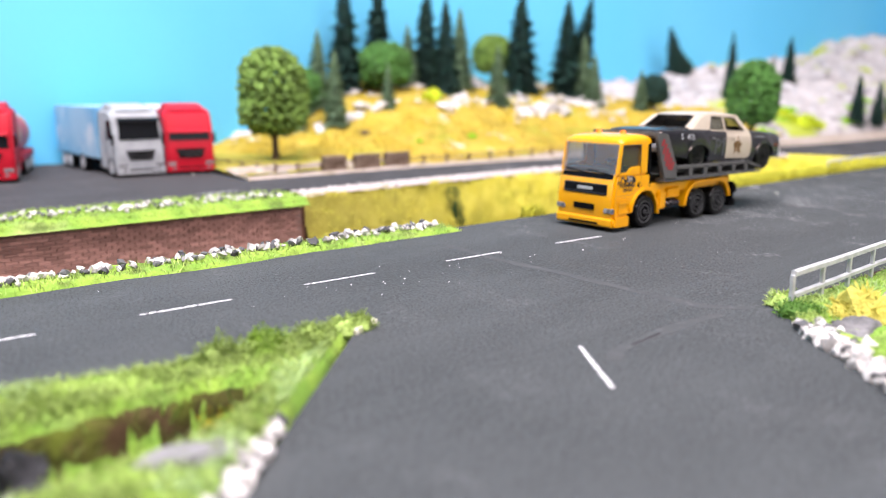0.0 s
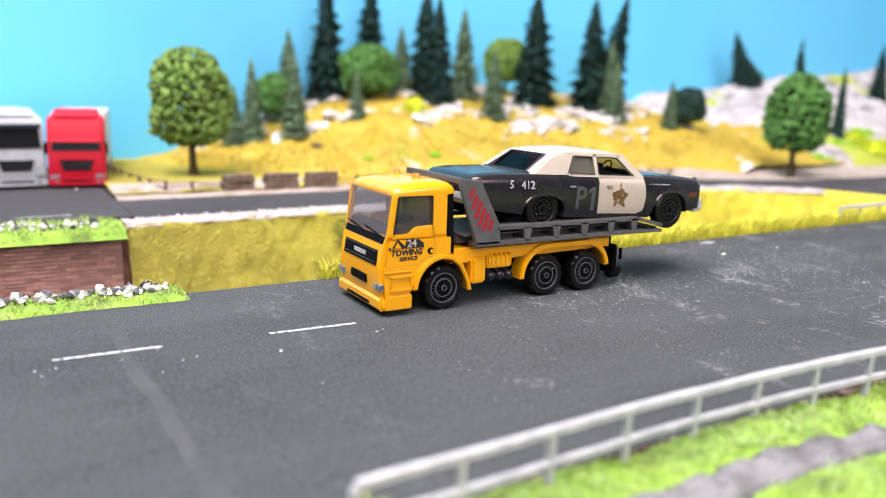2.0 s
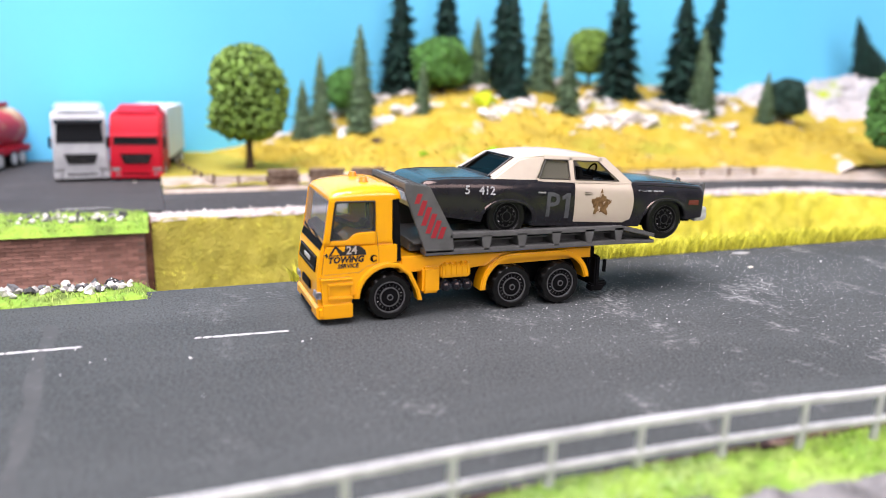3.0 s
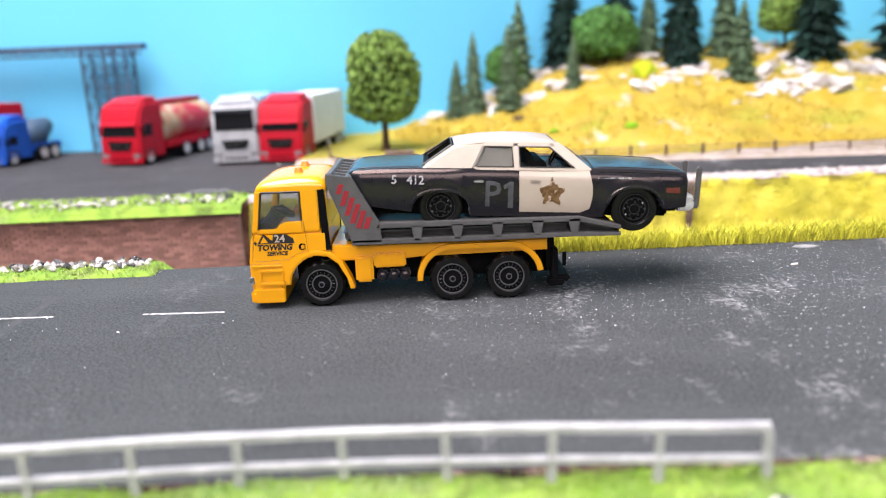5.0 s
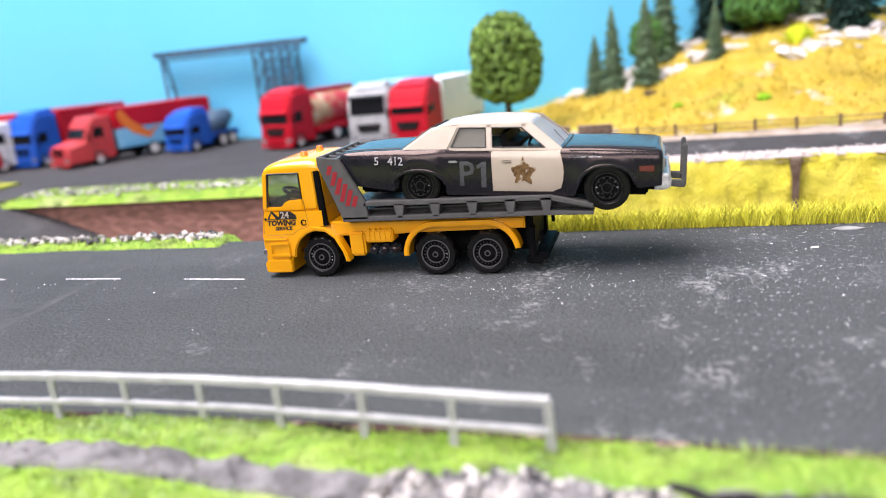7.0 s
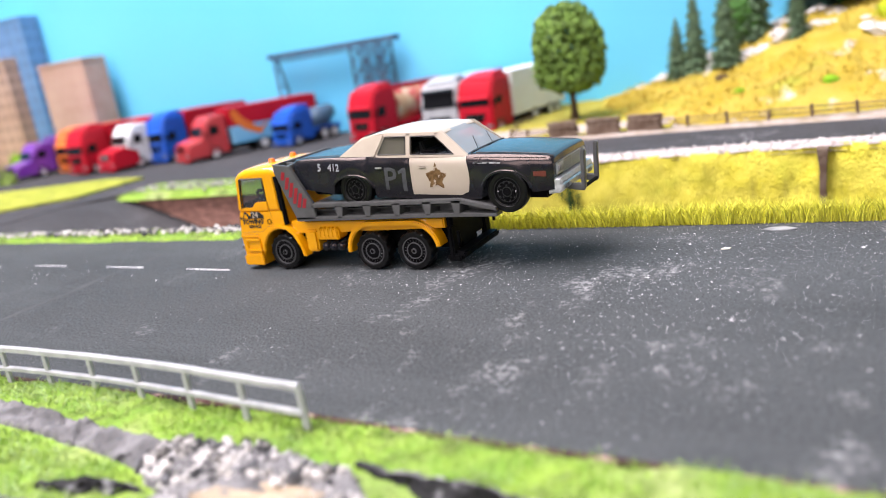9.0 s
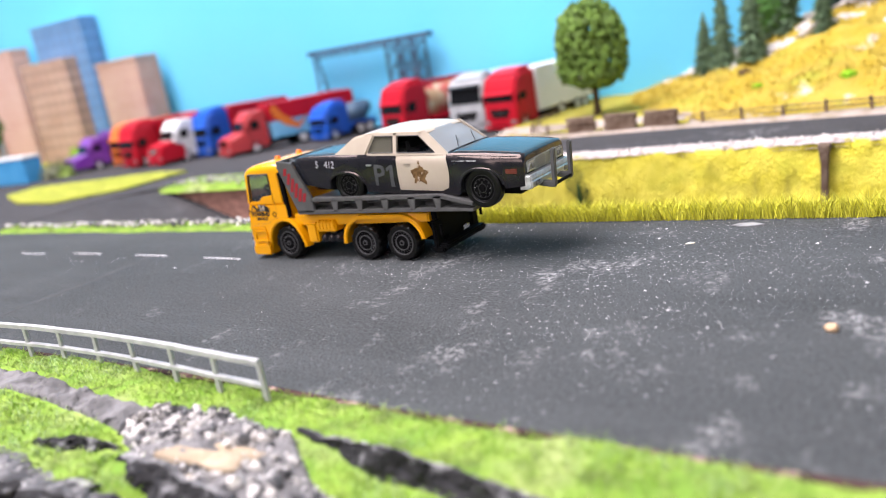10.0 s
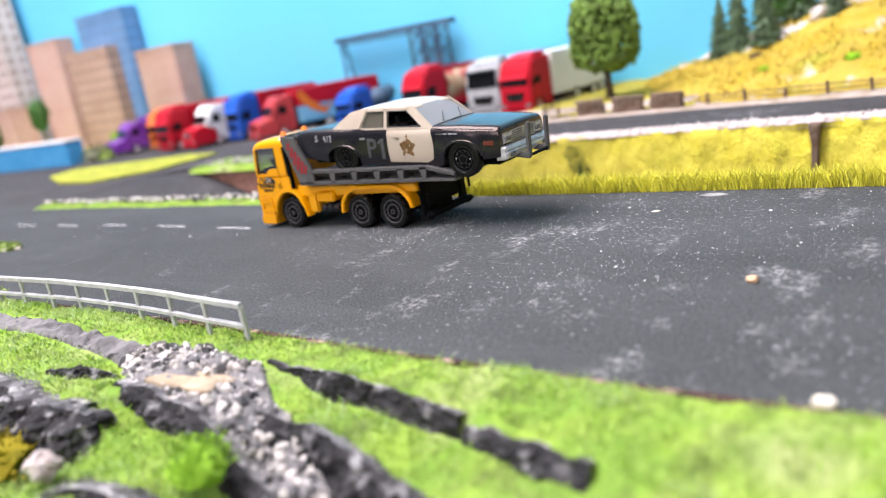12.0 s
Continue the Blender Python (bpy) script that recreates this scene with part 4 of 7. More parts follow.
prism(bm, [(-41.0, 1.5), (-38.4, 1.5), (-38.4, 4.6), (-41.0, 4.6), (-41.5, 4.0), (-41.5, 2.1)], "y", -W - 0.15, W + 0.15, 0.7)
part("bumper", bm, YELLOW, truck)
bm = bmesh.new()
box(bm, -41.6, -40.8, -4.5, 4.5, 6.9, 9.0, 0.2)
box(bm, -41.65, -41.2, -6.5, 6.5, 2.2, 2.9, 0.1)
part("lower_grille", bm, BLACK, truck)
for s in (-1, 1):
    bm = bmesh.new()
    prism(bm, [(s * 8.4, 6.4), (s * 12.3, 6.4), (s * 12.4, 8.0), (s * 8.8, 8.0)], "x", -41.5, -40.2, 0.2)
    part("headlight", bm, LENS, truck, "clear grey headlight")
    bm = bmesh.new()
    rod(bm, (-28.5, s * 5.2, 31.8), (-28.5, s * 5.2, 32.3), 1.35, 14)
    rod(bm, (-28.5, s * 5.2, 32.3), (-28.5, s * 5.2, 33.5), 1.15, 14, r2=0.8)
    part("beacon", bm, AMBER, truck, "amber warning beacon")
# writing on the doors
for s in (-1, 1):
    yy = s * (W + 0.03)
    turn = pose(0, 0, 0, 90, 0, 0) if s < 0 else pose(0, 0, 0, 90, 0, 180)
    def at(x, z):
        return pose(x * MM, yy * MM, z * MM) @ turn
    lettering("TOWING", 1.45, BLACK_PRINT, truck, at(-34.6, 15.45), shear=0.2, bold=0.10)
    lettering("SERVICE", 1.0, BLACK_PRINT, truck, at(-34.1, 13.95), shear=0.2, bold=0.05)
    bm = bmesh.new()
    prism(bm, [(-38.6, 16.5), (-38.3, 17.0), (-37.0, 19.0), (-35.2, 17.3), (-34.9, 17.4), (-34.7, 18.8), (-31.4, 18.6), (-30.0, 17.6), (-29.7, 16.4)], "y", yy, yy + s * 0.05)
    prism(bm, [(-39.0, 16.0), (-38.7, 16.7), (-39.1, 17.2), (-39.5, 16.8)], "y", yy, yy + s * 0.05)
    part("door_emblem", bm, BLACK_PRINT, truck)
    bm = bmesh.new()
    prism(bm, [(-37.9, 16.7), (-37.0, 18.2), (-36.0, 16.7)], "y", yy + s * 0.05, yy + s * 0.08)
    part("emblem_cutout", bm, YELLOW, truck)
    lettering("24", 1.9, CREAM, truck, pose(-33.2 * MM, (yy + s * 0.08) * MM, 17.6 * MM) @ turn, bold=0.05)

# chassis
bm = bmesh.new()
prism(bm, [(-21, 11.0), (-14, 11.0), (-13, 10.2), (0, 11.2), (31.5, 11.6), (31.5, 14.6), (-21, 15.0)], "y", -W + 1.4, W - 1.4, 0.4)
part("chassis", bm, YELLOW, truck)
bm = bmesh.new()
box(bm, -31, 33, -5, 5, 4.2, 11.2, 0.5)
part("underframe", bm, BLACK, truck)
for s in (-1, 1):
    y0, y1 = sorted((s * (W - 5.2), s * (W - 0.2)))
    bm = bmesh.new()
    box(bm, -15.6, -11.2, y0, y1, 5.6, 12.2, 0.6)
    part("side_tank", bm, YELLOW, truck)
    bm = bmesh.new()
    box(bm, -11.0, -3.2, y0, y1 - 0.2, 9.2, 12.6, 0.4)
    tools = part("tool_box", bm, YELLOW, truck)
    for i in range(5):
        bm = bmesh.new()
        box(bm, -10.2 + i * 1.45, -9.3 + i * 1.45, min(y0, y1) - 0.25, max(y0, y1) + 0.05, 9.8, 13.0, 0.3)
        part("rib", bm, YELLOW, tools)
    bm = bmesh.new()
    box(bm, -10.4, -3.0, min(s * 7.5, s * 9.0), max(s * 7.5, s * 9.0), 6.6, 8.6, 0.2)
    part("tank_bracket", bm, BLACK, truck)
    for x in (-9.2, -6.4, -3.6):
        bm = bmesh.new()
        rod(bm, (x, s * 8.8, 6.9), (x, s * 11.4, 6.9), 1.35, 16)
        rod(bm, (x, s * 11.4, 6.9), (x, s * 12.0, 6.9), 1.35, 16, r2=0.95)
        rod(bm, (x, s * 12.0, 6.9), (x, s * 12.3, 6.9), 0.95, 16, r2=0.4)
        part("air_tank", bm, NAVY, truck)
    bm = bmesh.new()
    outer = arc(8.0, 5.7, 8.6, 182, 90, 10) + arc(21.8, 5.7, 8.6, 90, 8, 10)
    inner = (arc(8.0, 5.7, 7.2, 182, 90, 10) + arc(21.8, 5.7, 7.2, 90, 8, 10))[::-1]
    prism(bm, outer + inner, "y", s * (W - 4.6), s * (W + 0.3), 0.3)
    part("rear_mudguard", bm, YELLOW, truck)
    bm = bmesh.new()
    box(bm, 32.5, 34.0, min(s * 8.5, s * 12.2), max(s * 8.5, s * 12.2), 3.2, 12.0, 0.4)
    box(bm, 31.5, 35.6, min(s * 9.5, s * 12), max(s * 9.5, s * 12), 2.4, 4.4, 0.4)
    rod(bm, (35.6, s * 11.5, 7.5), (35.6, s * 11.5, 10.8), 0.5, 8)
    part("tail_bracket", bm, BLACK, truck)
    for x in (-24.0, 8.0, 21.8):
        wheel(truck, x, s * (W - 1.9), 5.7, 5.7, 4.2, -1 if s < 0 else 1)
bm = bmesh.new()
box(bm, 31.4, 33.4, -10, 10, 6.0, 14.4, 0.4)
box(bm, 33.2, 37.0, -11.5, 11.5, 3.2, 5.0, 0.5)
part("tail_board", bm, BLACK, truck)

# loading bed
BX = 13.4
bm = bmesh.new()
box(bm, -18.0, 40.0, -BX + 5.0, BX - 5.0, 15.6, 18.1, 0.2)
box(bm, -18.0, 40.0, -BX + 1.4, BX - 1.4, 18.0, 18.35, 0.05)
prism(bm, [(40.0, 17.6), (48.8, 15.8), (48.8, 16.4), (40.0, 18.35)], "y", -BX + 1.4, BX - 1.4)
part("bed_deck", bm, BED_GREY, truck)
for s in (-1, 1):
    ya, yb = s * (BX - 0.9), s * (BX + 0.9)
    bm = bmesh.new()
    prism(bm, [(-15.6, 15.6), (37.8, 15.4), (48.8, 15.2), (48.8, 15.9), (38.6, 18.0), (-10.0, 18.0)], "y", s * (BX - 5.2), s * (BX - 4.6), 0.15)
    side = part("bed_side", bm, BED_GREY, truck)
    bm = bmesh.new()
    y0, y1 = sorted((s * (BX - 3.2), yb))
    prism(bm, [(-10, 19.4), (38.4, 19.0), (48.8, 16.6), (48.8, 17.6), (38.7, 20.1), (-9.2, 20.6)], "y", y0, y1, 0.15)
    prism(bm, [(-15.7, 15.5), (38.0, 15.3), (48.8, 15.1), (48.8, 15.9), (38.0, 16.4), (-15.9, 16.8)], "y", y0, y1, 0.15)
    for i, x in enumerate((0.0, 9.6, 19.2, 28.8, 37.6)):
        prism(bm, [(x - 0.75, 16), (x + 0.75, 16), (x + 1.5, 19.8), (x - 1.5, 19.8)], "y", min(s * (BX - 4.8), yb), max(s * (BX - 4.8), yb), 0.12)
    prism(bm, [(-15.6, 16.0), (-8.5, 16.0), (-8.9, 20.9), (-14.9, 32.0), (-20.9, 32.9), (-21.0, 30.8)], "y", min(s * (BX - 0.2), yb), max(s * (BX - 0.2), yb), 0.15)
    part("side_rib", bm, BED_GREY, side)
    bm = bmesh.new()
    for i, ln in enumerate((2.3, 3.5, 4.3, 4.6, 4.2, 2.8)):
        tx, tz = -17.2 + 1.22 * i, 30.5 - 1.62 * i
        prism(bm, [(tx - 0.72, tz), (tx + 0.50, tz - 0.15), (tx + 0.50 - 0.36 * ln, tz - ln - 0.1), (tx - 0.72 - 0.36 * ln, tz - ln)], "y", yb, yb + s * 0.06)
    part("warning_stripes", bm, RED_PRINT, side, "red slanted warning stripes")
bm = bmesh.new()
box(bm, -20.9, -19.4, -BX, BX, 31.4, 32.9, 0.25)
box(bm, -16.6, -15.0, -BX, BX, 30.6, 32.2, 0.25)
for y in (-9, -4.5, 0, 4.5, 9):
    prism(bm, [(-20.4, 31.4), (-16, 30.6), (-16, 32.0), (-20.4, 32.7)], "y", y - 0.6, y + 0.6, 0.15)
prism(bm, [(-15.8, 17), (-14.4, 17), (-18.8, 32), (-20.4, 32)], "y", -BX + 0.3, -BX + 1.2, 0.2)
prism(bm, [(-15.8, 17), (-14.4, 17), (-18.8, 32), (-20.4, 32)], "y", BX - 1.2, BX - 0.3, 0.2)
part("headboard", bm, BED_GREY, truck)

# ---- police car on the bed ----
car = thing("police_car", pose(0.0055, 0, 0.0182, 0, 3.2, 0) @ Matrix.Diagonal((0.962, 0.91, 1, 1)), "black and cream toy police sedan riding on the tow truck bed", "car")
WAIST = [(-23.4, 11.6), (-22.6, 13.1), (-20, 13.9), (-12, 14.4), (-4, 14.7), (4, 14.6), (12, 14.2), (20, 14.1), (30, 14.2), (40, 14.5), (50, 14.7), (57, 14.5), (60.4, 14.35), (61.2, 14.0)]
SHOULDER = [(-23.4, 12.6), (-22, 13.6), (-16, 14.0), (-4, 14.4), (8, 14.7), (20, 14.6), (36, 14.5), (46, 14.45), (56, 14.2), (60.5, 14.1), (61.0, 13.8), (61.2, 13.4)]
CROWN = [(-23.4, 12.8), (-22, 14.0), (-16, 14.7), (-6, 15.1), (8, 15.1), (34, 15.3), (39, 15.6), (48, 15.6), (56, 15.2), (60.3, 14.9), (60.9, 14.6), (61.2, 14.0)]
SILL = [(-23.4, 6.6), (-20, 5.6), (-10, 4.6), (-7, 4.2), (8, 3.4), (40, 3.4), (42, 4.0), (54, 5.4), (61.2, 6.2)]
REAR_X, FRONT_X, WHEEL_Z = 0.0, 48.2, 5.6


def arch_z(x):
    """Lower edge of the body: the sill, cut by the two wheel arches."""
    z = between(x, SILL)
    for cx, rx, rz in ((REAR_X, 7.3, 4.4), (FRONT_X, 7.1, 5.7)):
        u = (x - cx) / rx
        if abs(u) < 1:
            z = max(z, WHEEL_Z - 0.5 + rz * (1 - abs(u) ** 2.4) ** 0.5)
    return z


def side_y(x, z):
    """Half width of the body at a height: fullest below the shoulder, tucked in at the sill, hips over the wheels."""
    w, sh = between(x, WAIST), between(x, SHOULDER)
    y = w
    if z > 11.0:
        u = (z - 11.0) / (sh - 11.0)
        y = w * (1 - 0.022 * u - 0.055 * max(0.0, u - 0.55) ** 2 / 0.2)
    elif z < 8.5:
        y = w * (1 - 0.0016 * (8.5 - z) ** 1.9)
    for cx in (REAR_X, FRONT_X):
        d = math.hypot(x - cx, z - WHEEL_Z)
        y += 0.24 * math.exp(-((d - 6.6) / 1.3) ** 2) * smooth01((z - 5.0) / 3)
    return y


def section(x):
    lo, sh, cr = arch_z(x), between(x, SHOULDER), between(x, CROWN)
    lo = min(lo, sh - 2.5)
    pts = [(side_y(x, lo) * 0.86, lo + 0.05)]
    for t in (0.0, 0.08, 0.2, 0.35, 0.5, 0.65, 0.78, 0.88, 0.95, 1.0):
        z = lo + (sh - lo) * t
        pts.append((side_y(x, z), z))
    w = side_y(x, sh)
    for k, u in ((0.985, 0.26), (0.955, 0.46), (0.86, 0.66), (0.6, 0.87), (0.3, 0.97), (0.0, 1.0)):
        pts.append((w * k, sh + (cr - sh) * u))
    return pts


xs = sorted(set([-23.4, -23.0, -22.4, -21.4, 58.5, 59.8, 60.6, 61.0, 61.2] + [round(-20 + 0.9 * i, 2) for i in range(87)] + [-7.55, 7.55, 41.15, 55.25, -7.3, 7.3, 41.4, 55.0]))
bm = bmesh.new()
rows = []
for x in xs:
    half = section(x)
    full = half + [(-y, z) for y, z in half[-2::-1]]
    rows.append([bm.verts.new((x * MM, y * MM, z * MM)) for y, z in full])
for a, b in zip(rows, rows[1:]):
    n = len(a)
    for i in range(n):
        bm.faces.new((a[i], b[i], b[(i + 1) % n], a[(i + 1) % n]))
bm.faces.new(rows[0])
bm.faces.new(rows[-1])
bmesh.ops.recalc_face_normals(bm, faces=bm.faces[:])
part("body", bm, NAVY, car, "black painted body with worn edges", smooth=40)


def skin(s, x_low, x_high, z_low, proud, nx=18, nz=12):
    """A door skin that follows the body side: x_low(z) to x_high(z), from z_low(x) to the shoulder."""
    bm = bmesh.new()
    front, back = [], []
    for j in range(nz + 1):
        f, g = [], []
        for i in range(nx + 1):
            u, t = i / nx, j / nz
            x = x_low(0.5) * (1 - u) + x_high(0.5) * u
            z0, z1 = max(z_low(x), arch_z(x) + 0.5), between(x, SHOULDER) + 0.12
            z = z0 + (z1 - z0) * t
            q = (z - 4.5) / 10.0
            x = x_low(q) * (1 - u) + x_high(q) * u
            y = side_y(x, min(z, between(x, SHOULDER)))
            edge = 0.0 if (0 < i < nx and 0 < j) else 0.06
            f.append(bm.verts.new((x * MM, s * (y + proud - edge) * MM, z * MM)))
            g.append(bm.verts.new((x * MM, s * (y - 0.5) * MM, z * MM)))
        front.append(f)
        back.append(g)
    for j in range(nz):
        for i in range(nx):
            bm.faces.new((front[j][i], front[j][i + 1], front[j + 1][i + 1], front[j + 1][i]))
    ring_f = front[0] + [r[-1] for r in front[1:]] + front[-1][-2::-1] + [r[0] for r in front[-2:0:-1]]
    ring_b = back[0] + [r[-1] for r in back[1:]] + back[-1][-2::-1] + [r[0] for r in back[-2:0:-1]]
    for i in range(len(ring_f)):
        k = (i + 1) % len(ring_f)
        bm.faces.new((ring_f[i], ring_f[k], ring_b[k], ring_b[i]))
    for row in back[1:-1]:
        for v in row[1:-1]:
            bm.verts.remove(v)
    bmesh.ops.recalc_face_normals(bm, faces=bm.faces[:])
    return bm


def tube(bm, pts, r, k=6):
    """A round bead along a line of points in millimetres."""
    rings = []
    for i, p in enumerate(pts):
        d = (Vector(pts[min(i + 1, len(pts) - 1)]) - Vector(pts[max(i - 1, 0)])).normalized()
        u = d.cross(Vector((0.02, 1, 0.03))).normalized()
        w = d.cross(u)
        rings.append([bm.verts.new((Vector(p) + (u * math.cos(2 * math.pi * j / k) + w * math.sin(2 * math.pi * j / k)) * r) * MM) for j in range(k)])
    for a, b in zip(rings, rings[1:]):
        for j in range(k):
            bm.faces.new((a[j], a[(j + 1) % k], b[(j + 1) % k], b[j]))
    bm.faces.new(rings[0])
    bm.faces.new(rings[-1])
    bmesh.ops.recalc_face_normals(bm, faces=bm.faces[:])
    return bm


def wrap(ob, s, proud):
    """Lay flat print on the curved body side."""
    m = ob.matrix_basis.copy()
    bm = bmesh.new()
    bm.from_mesh(ob.data)
    bm.transform(m)
    for k in range(26):
        bmesh.ops.bisect_plane(bm, geom=bm.verts[:] + bm.edges[:] + bm.faces[:], plane_co=(0, 0, (4.8 + 0.35 * k) * MM), plane_no=(0, 0, 1))
    for k in range(60):
        bmesh.ops.bisect_plane(bm, geom=bm.verts[:] + bm.edges[:] + bm.faces[:], plane_co=((-13 + 0.6 * k) * MM, 0, 0), plane_no=(1, 0, 0))
    bm.to_mesh(ob.data)
    bm.free()
    for v in ob.data.vertices:
        p = v.co.copy()
        p.y = s * (side_y(p.x / MM, p.z / MM) + proud) * MM + (p.y if abs(p.y) < 0.0002 else 0)
        v.co = p
    ob.matrix_basis = Matrix()


for s in (-1, 1):
    door = part("front_door", skin(s, lambda q: 19.6 - 0.4 * q, lambda q: 36.7 + 0.9 * math.sin(math.pi * min(1.0, max(0.0, q * 1.05))), lambda x: 4.5 + 0.9 * smooth01((x - 35.5) / 2), 0.12),
                CREAM, car, "cream painted front door")
    part("rear_door", skin(s, lambda q: 7.4 - 2.6 * q, lambda q: 19.1 - 0.4 * q, lambda x: 4.5, 0.10), NAVY, car)
    for x in (8.0, 22.0):
        yy = side_y(x, 12)
        bm = bmesh.new()
        box(bm, x, x + 2.5, min(s * yy, s * (yy + 0.4)), max(s * yy, s * (yy + 0.4)), 11.5, 12.15, 0.2)
        part("door_handle", bm, CHROME if x < 10 else CREAM, car, "small raised door handle")
    # worn star on the front door
    star = []
    for i in range(40):
        q = i % 8
        tip = (4.3, 3.1, 2.5, 2.35, 2.45, 2.35, 2.5, 3.1)[q] * (1 + 0.07 * math.sin(i * 5.3) + 0.05 * math.sin(i * 2.1))
        if q == 0:
            tip *= (1.0, 0.92, 0.80, 0.84, 0.95)[i // 8]
        a = math.pi / 2 + i * math.pi / 20
        star.append((27.4 + tip * math.cos(a) * 0.98, 9.2 + tip * math.sin(a) * 0.92))
    yy = s * (side_y(27.4, 10) + 0.135)
    bm = bmesh.new()
    prism(bm, star, "y", yy - s * 0.2, yy + s * 0.03)
    part("star_badge", bm, BROWN_PRINT, door, "worn brown printed star badge")
    turn = pose(0, 0, 0, 90, 0, 0) if s < 0 else pose(0, 0, 0, 90, 0, 180)
    wrap(lettering("P", 6.3, GREY_PRINT, car, pose(12.7 * MM, 0, 8.5 * MM) @ turn, bold=0.10), s, 0.15)
    bm = bmesh.new()
    prism(bm, [(16.6, 5.4), (17.9, 5.4), (17.9, 11.8), (16.9, 11.8), (15.4, 10.9), (15.6, 10.0), (16.6, 10.5)] if s < 0 else [(10.6, 5.4), (11.9, 5.4), (11.9, 10.5), (12.9, 10.0), (13.1, 10.9), (11.6, 11.8), (10.6, 11.8)], "y", -0.03, 0.03)
    wrap(part("lettering", bm, GREY_PRINT, car), s, 0.15)
    wrap(lettering("5   412", 2.1, PALE_PRINT, car, pose(-8.2 * MM, 0, 11.9 * MM) @ turn, bold=0.03), s, 0.10)
    bm = bmesh.new()
    yy = side_y(43, 13.2)
    box(bm, 39.0, 47.5, min(s * yy - 0.1, s * yy + 0.1), max(s * yy - 0.1, s * yy + 0.1), 12.95, 13.25)
    part("wing_print", bm, GREY_PRINT, car)
    bm = bmesh.new()
    yy = side_y(57.5, 10)
    box(bm, 55.7, 59.3, min(s * (yy - 0.6), s * (yy + 0.1)), max(s * (yy - 0.6), s * (yy + 0.1)), 9.5, 10.9, 0.12)
    box(bm, 55.8, 59.2, min(s * (yy - 0.6), s * (yy + 0.16)), max(s * (yy - 0.6), s * (yy + 0.16)), 10.14, 10.28)
    part("side_marker", bm, ORANGE_MARK, car, "dull red side marker lens")
    wheel(car, REAR_X, s * 12.2, WHEEL_Z, 5.3, 3.4, -1 if s < 0 else 1, STEEL_WHEEL, False, sx=1.04)
    wheel(car, FRONT_X, s * 12.9, WHEEL_Z, 5.5, 3.6, -1 if s < 0 else 1, STEEL_WHEEL, False, sx=1.04)
    # rolled lips of the wheel arches
    for cx, span in ((REAR_X, 7.1), (FRONT_X, 6.9)):
        pts = []
        for i in range(25):
            x = cx + span * math.cos(math.pi * (1 - i / 24))
            z = arch_z(x) + 0.12
            pts.append((x, s * (side_y(x, z) + 0.02), z))
        part("arch_lip", tube(bmesh.new(), pts, 0.42), NAVY, car)
    # crease along the shoulder and the chrome strip over the sill
    pts = [(x, s * (side_y(x, between(x, SHOULDER) - 0.15) + 0.0), between(x, SHOULDER) - 0.1) for x in range(39, 60, 2)]
    part("wing_crease", tube(bmesh.new(), pts, 0.16), NAVY, car)
# glasshouse
ROOF_Z = 21.0


def slope_in(bm):
    """Pillars and panes lean in towards the roof."""
    for v in bm.verts:
        t = max(0.0, (v.co.z / MM - 14.6) / (ROOF_Z - 14.6))
        v.co.y *= 1 - 0.165 * min(1.0, t)
    return bm


ROOF_TOP = [(2.6, 19.4), (4, 20.0), (7, 20.75), (12, 21.45), (18, 21.8), (24, 21.7), (27, 21.3), (28.6, 20.8), (29.2, 20.4)]
bm = bmesh.new()
rows = []
for x in (2.6, 3.2, 4, 5.5, 7, 9.5, 12, 15, 18, 21, 24, 25.5, 27, 28, 28.6, 29.2):
    zt = between(x, ROOF_TOP)
    e = min(zt - 0.5, 20.6)
    w = 11.25 - 0.5 * smooth01((4 - x) / 2)
    half = [(0, e - 0.5), (w * 0.93, e - 0.5), (w, e - 0.2), (w * 1.005, e + (zt - e) * 0.12), (w * 0.985, e + (zt - e) * 0.35), (w * 0.93, e + (zt - e) * 0.58), (w * 0.8, e + (zt - e) * 0.80), (w * 0.55, e + (zt - e) * 0.95), (0, zt)]
    full = half + [(-y, z) for y, z in half[-2:0:-1]]
    rows.append([bm.verts.new((x * MM, y * MM, z * MM)) for y, z in full])
for a, b in zip(rows, rows[1:]):
    n = len(a)
    for i in range(n):
        bm.faces.new((a[i], b[i], b[(i + 1) % n], a[(i + 1) % n]))
bm.faces.new(rows[0])
bm.faces.new(rows[-1])
bmesh.ops.recalc_face_normals(bm, faces=bm.faces[:])
part("roof", bm, CREAM, car, "cream painted roof", smooth=50)
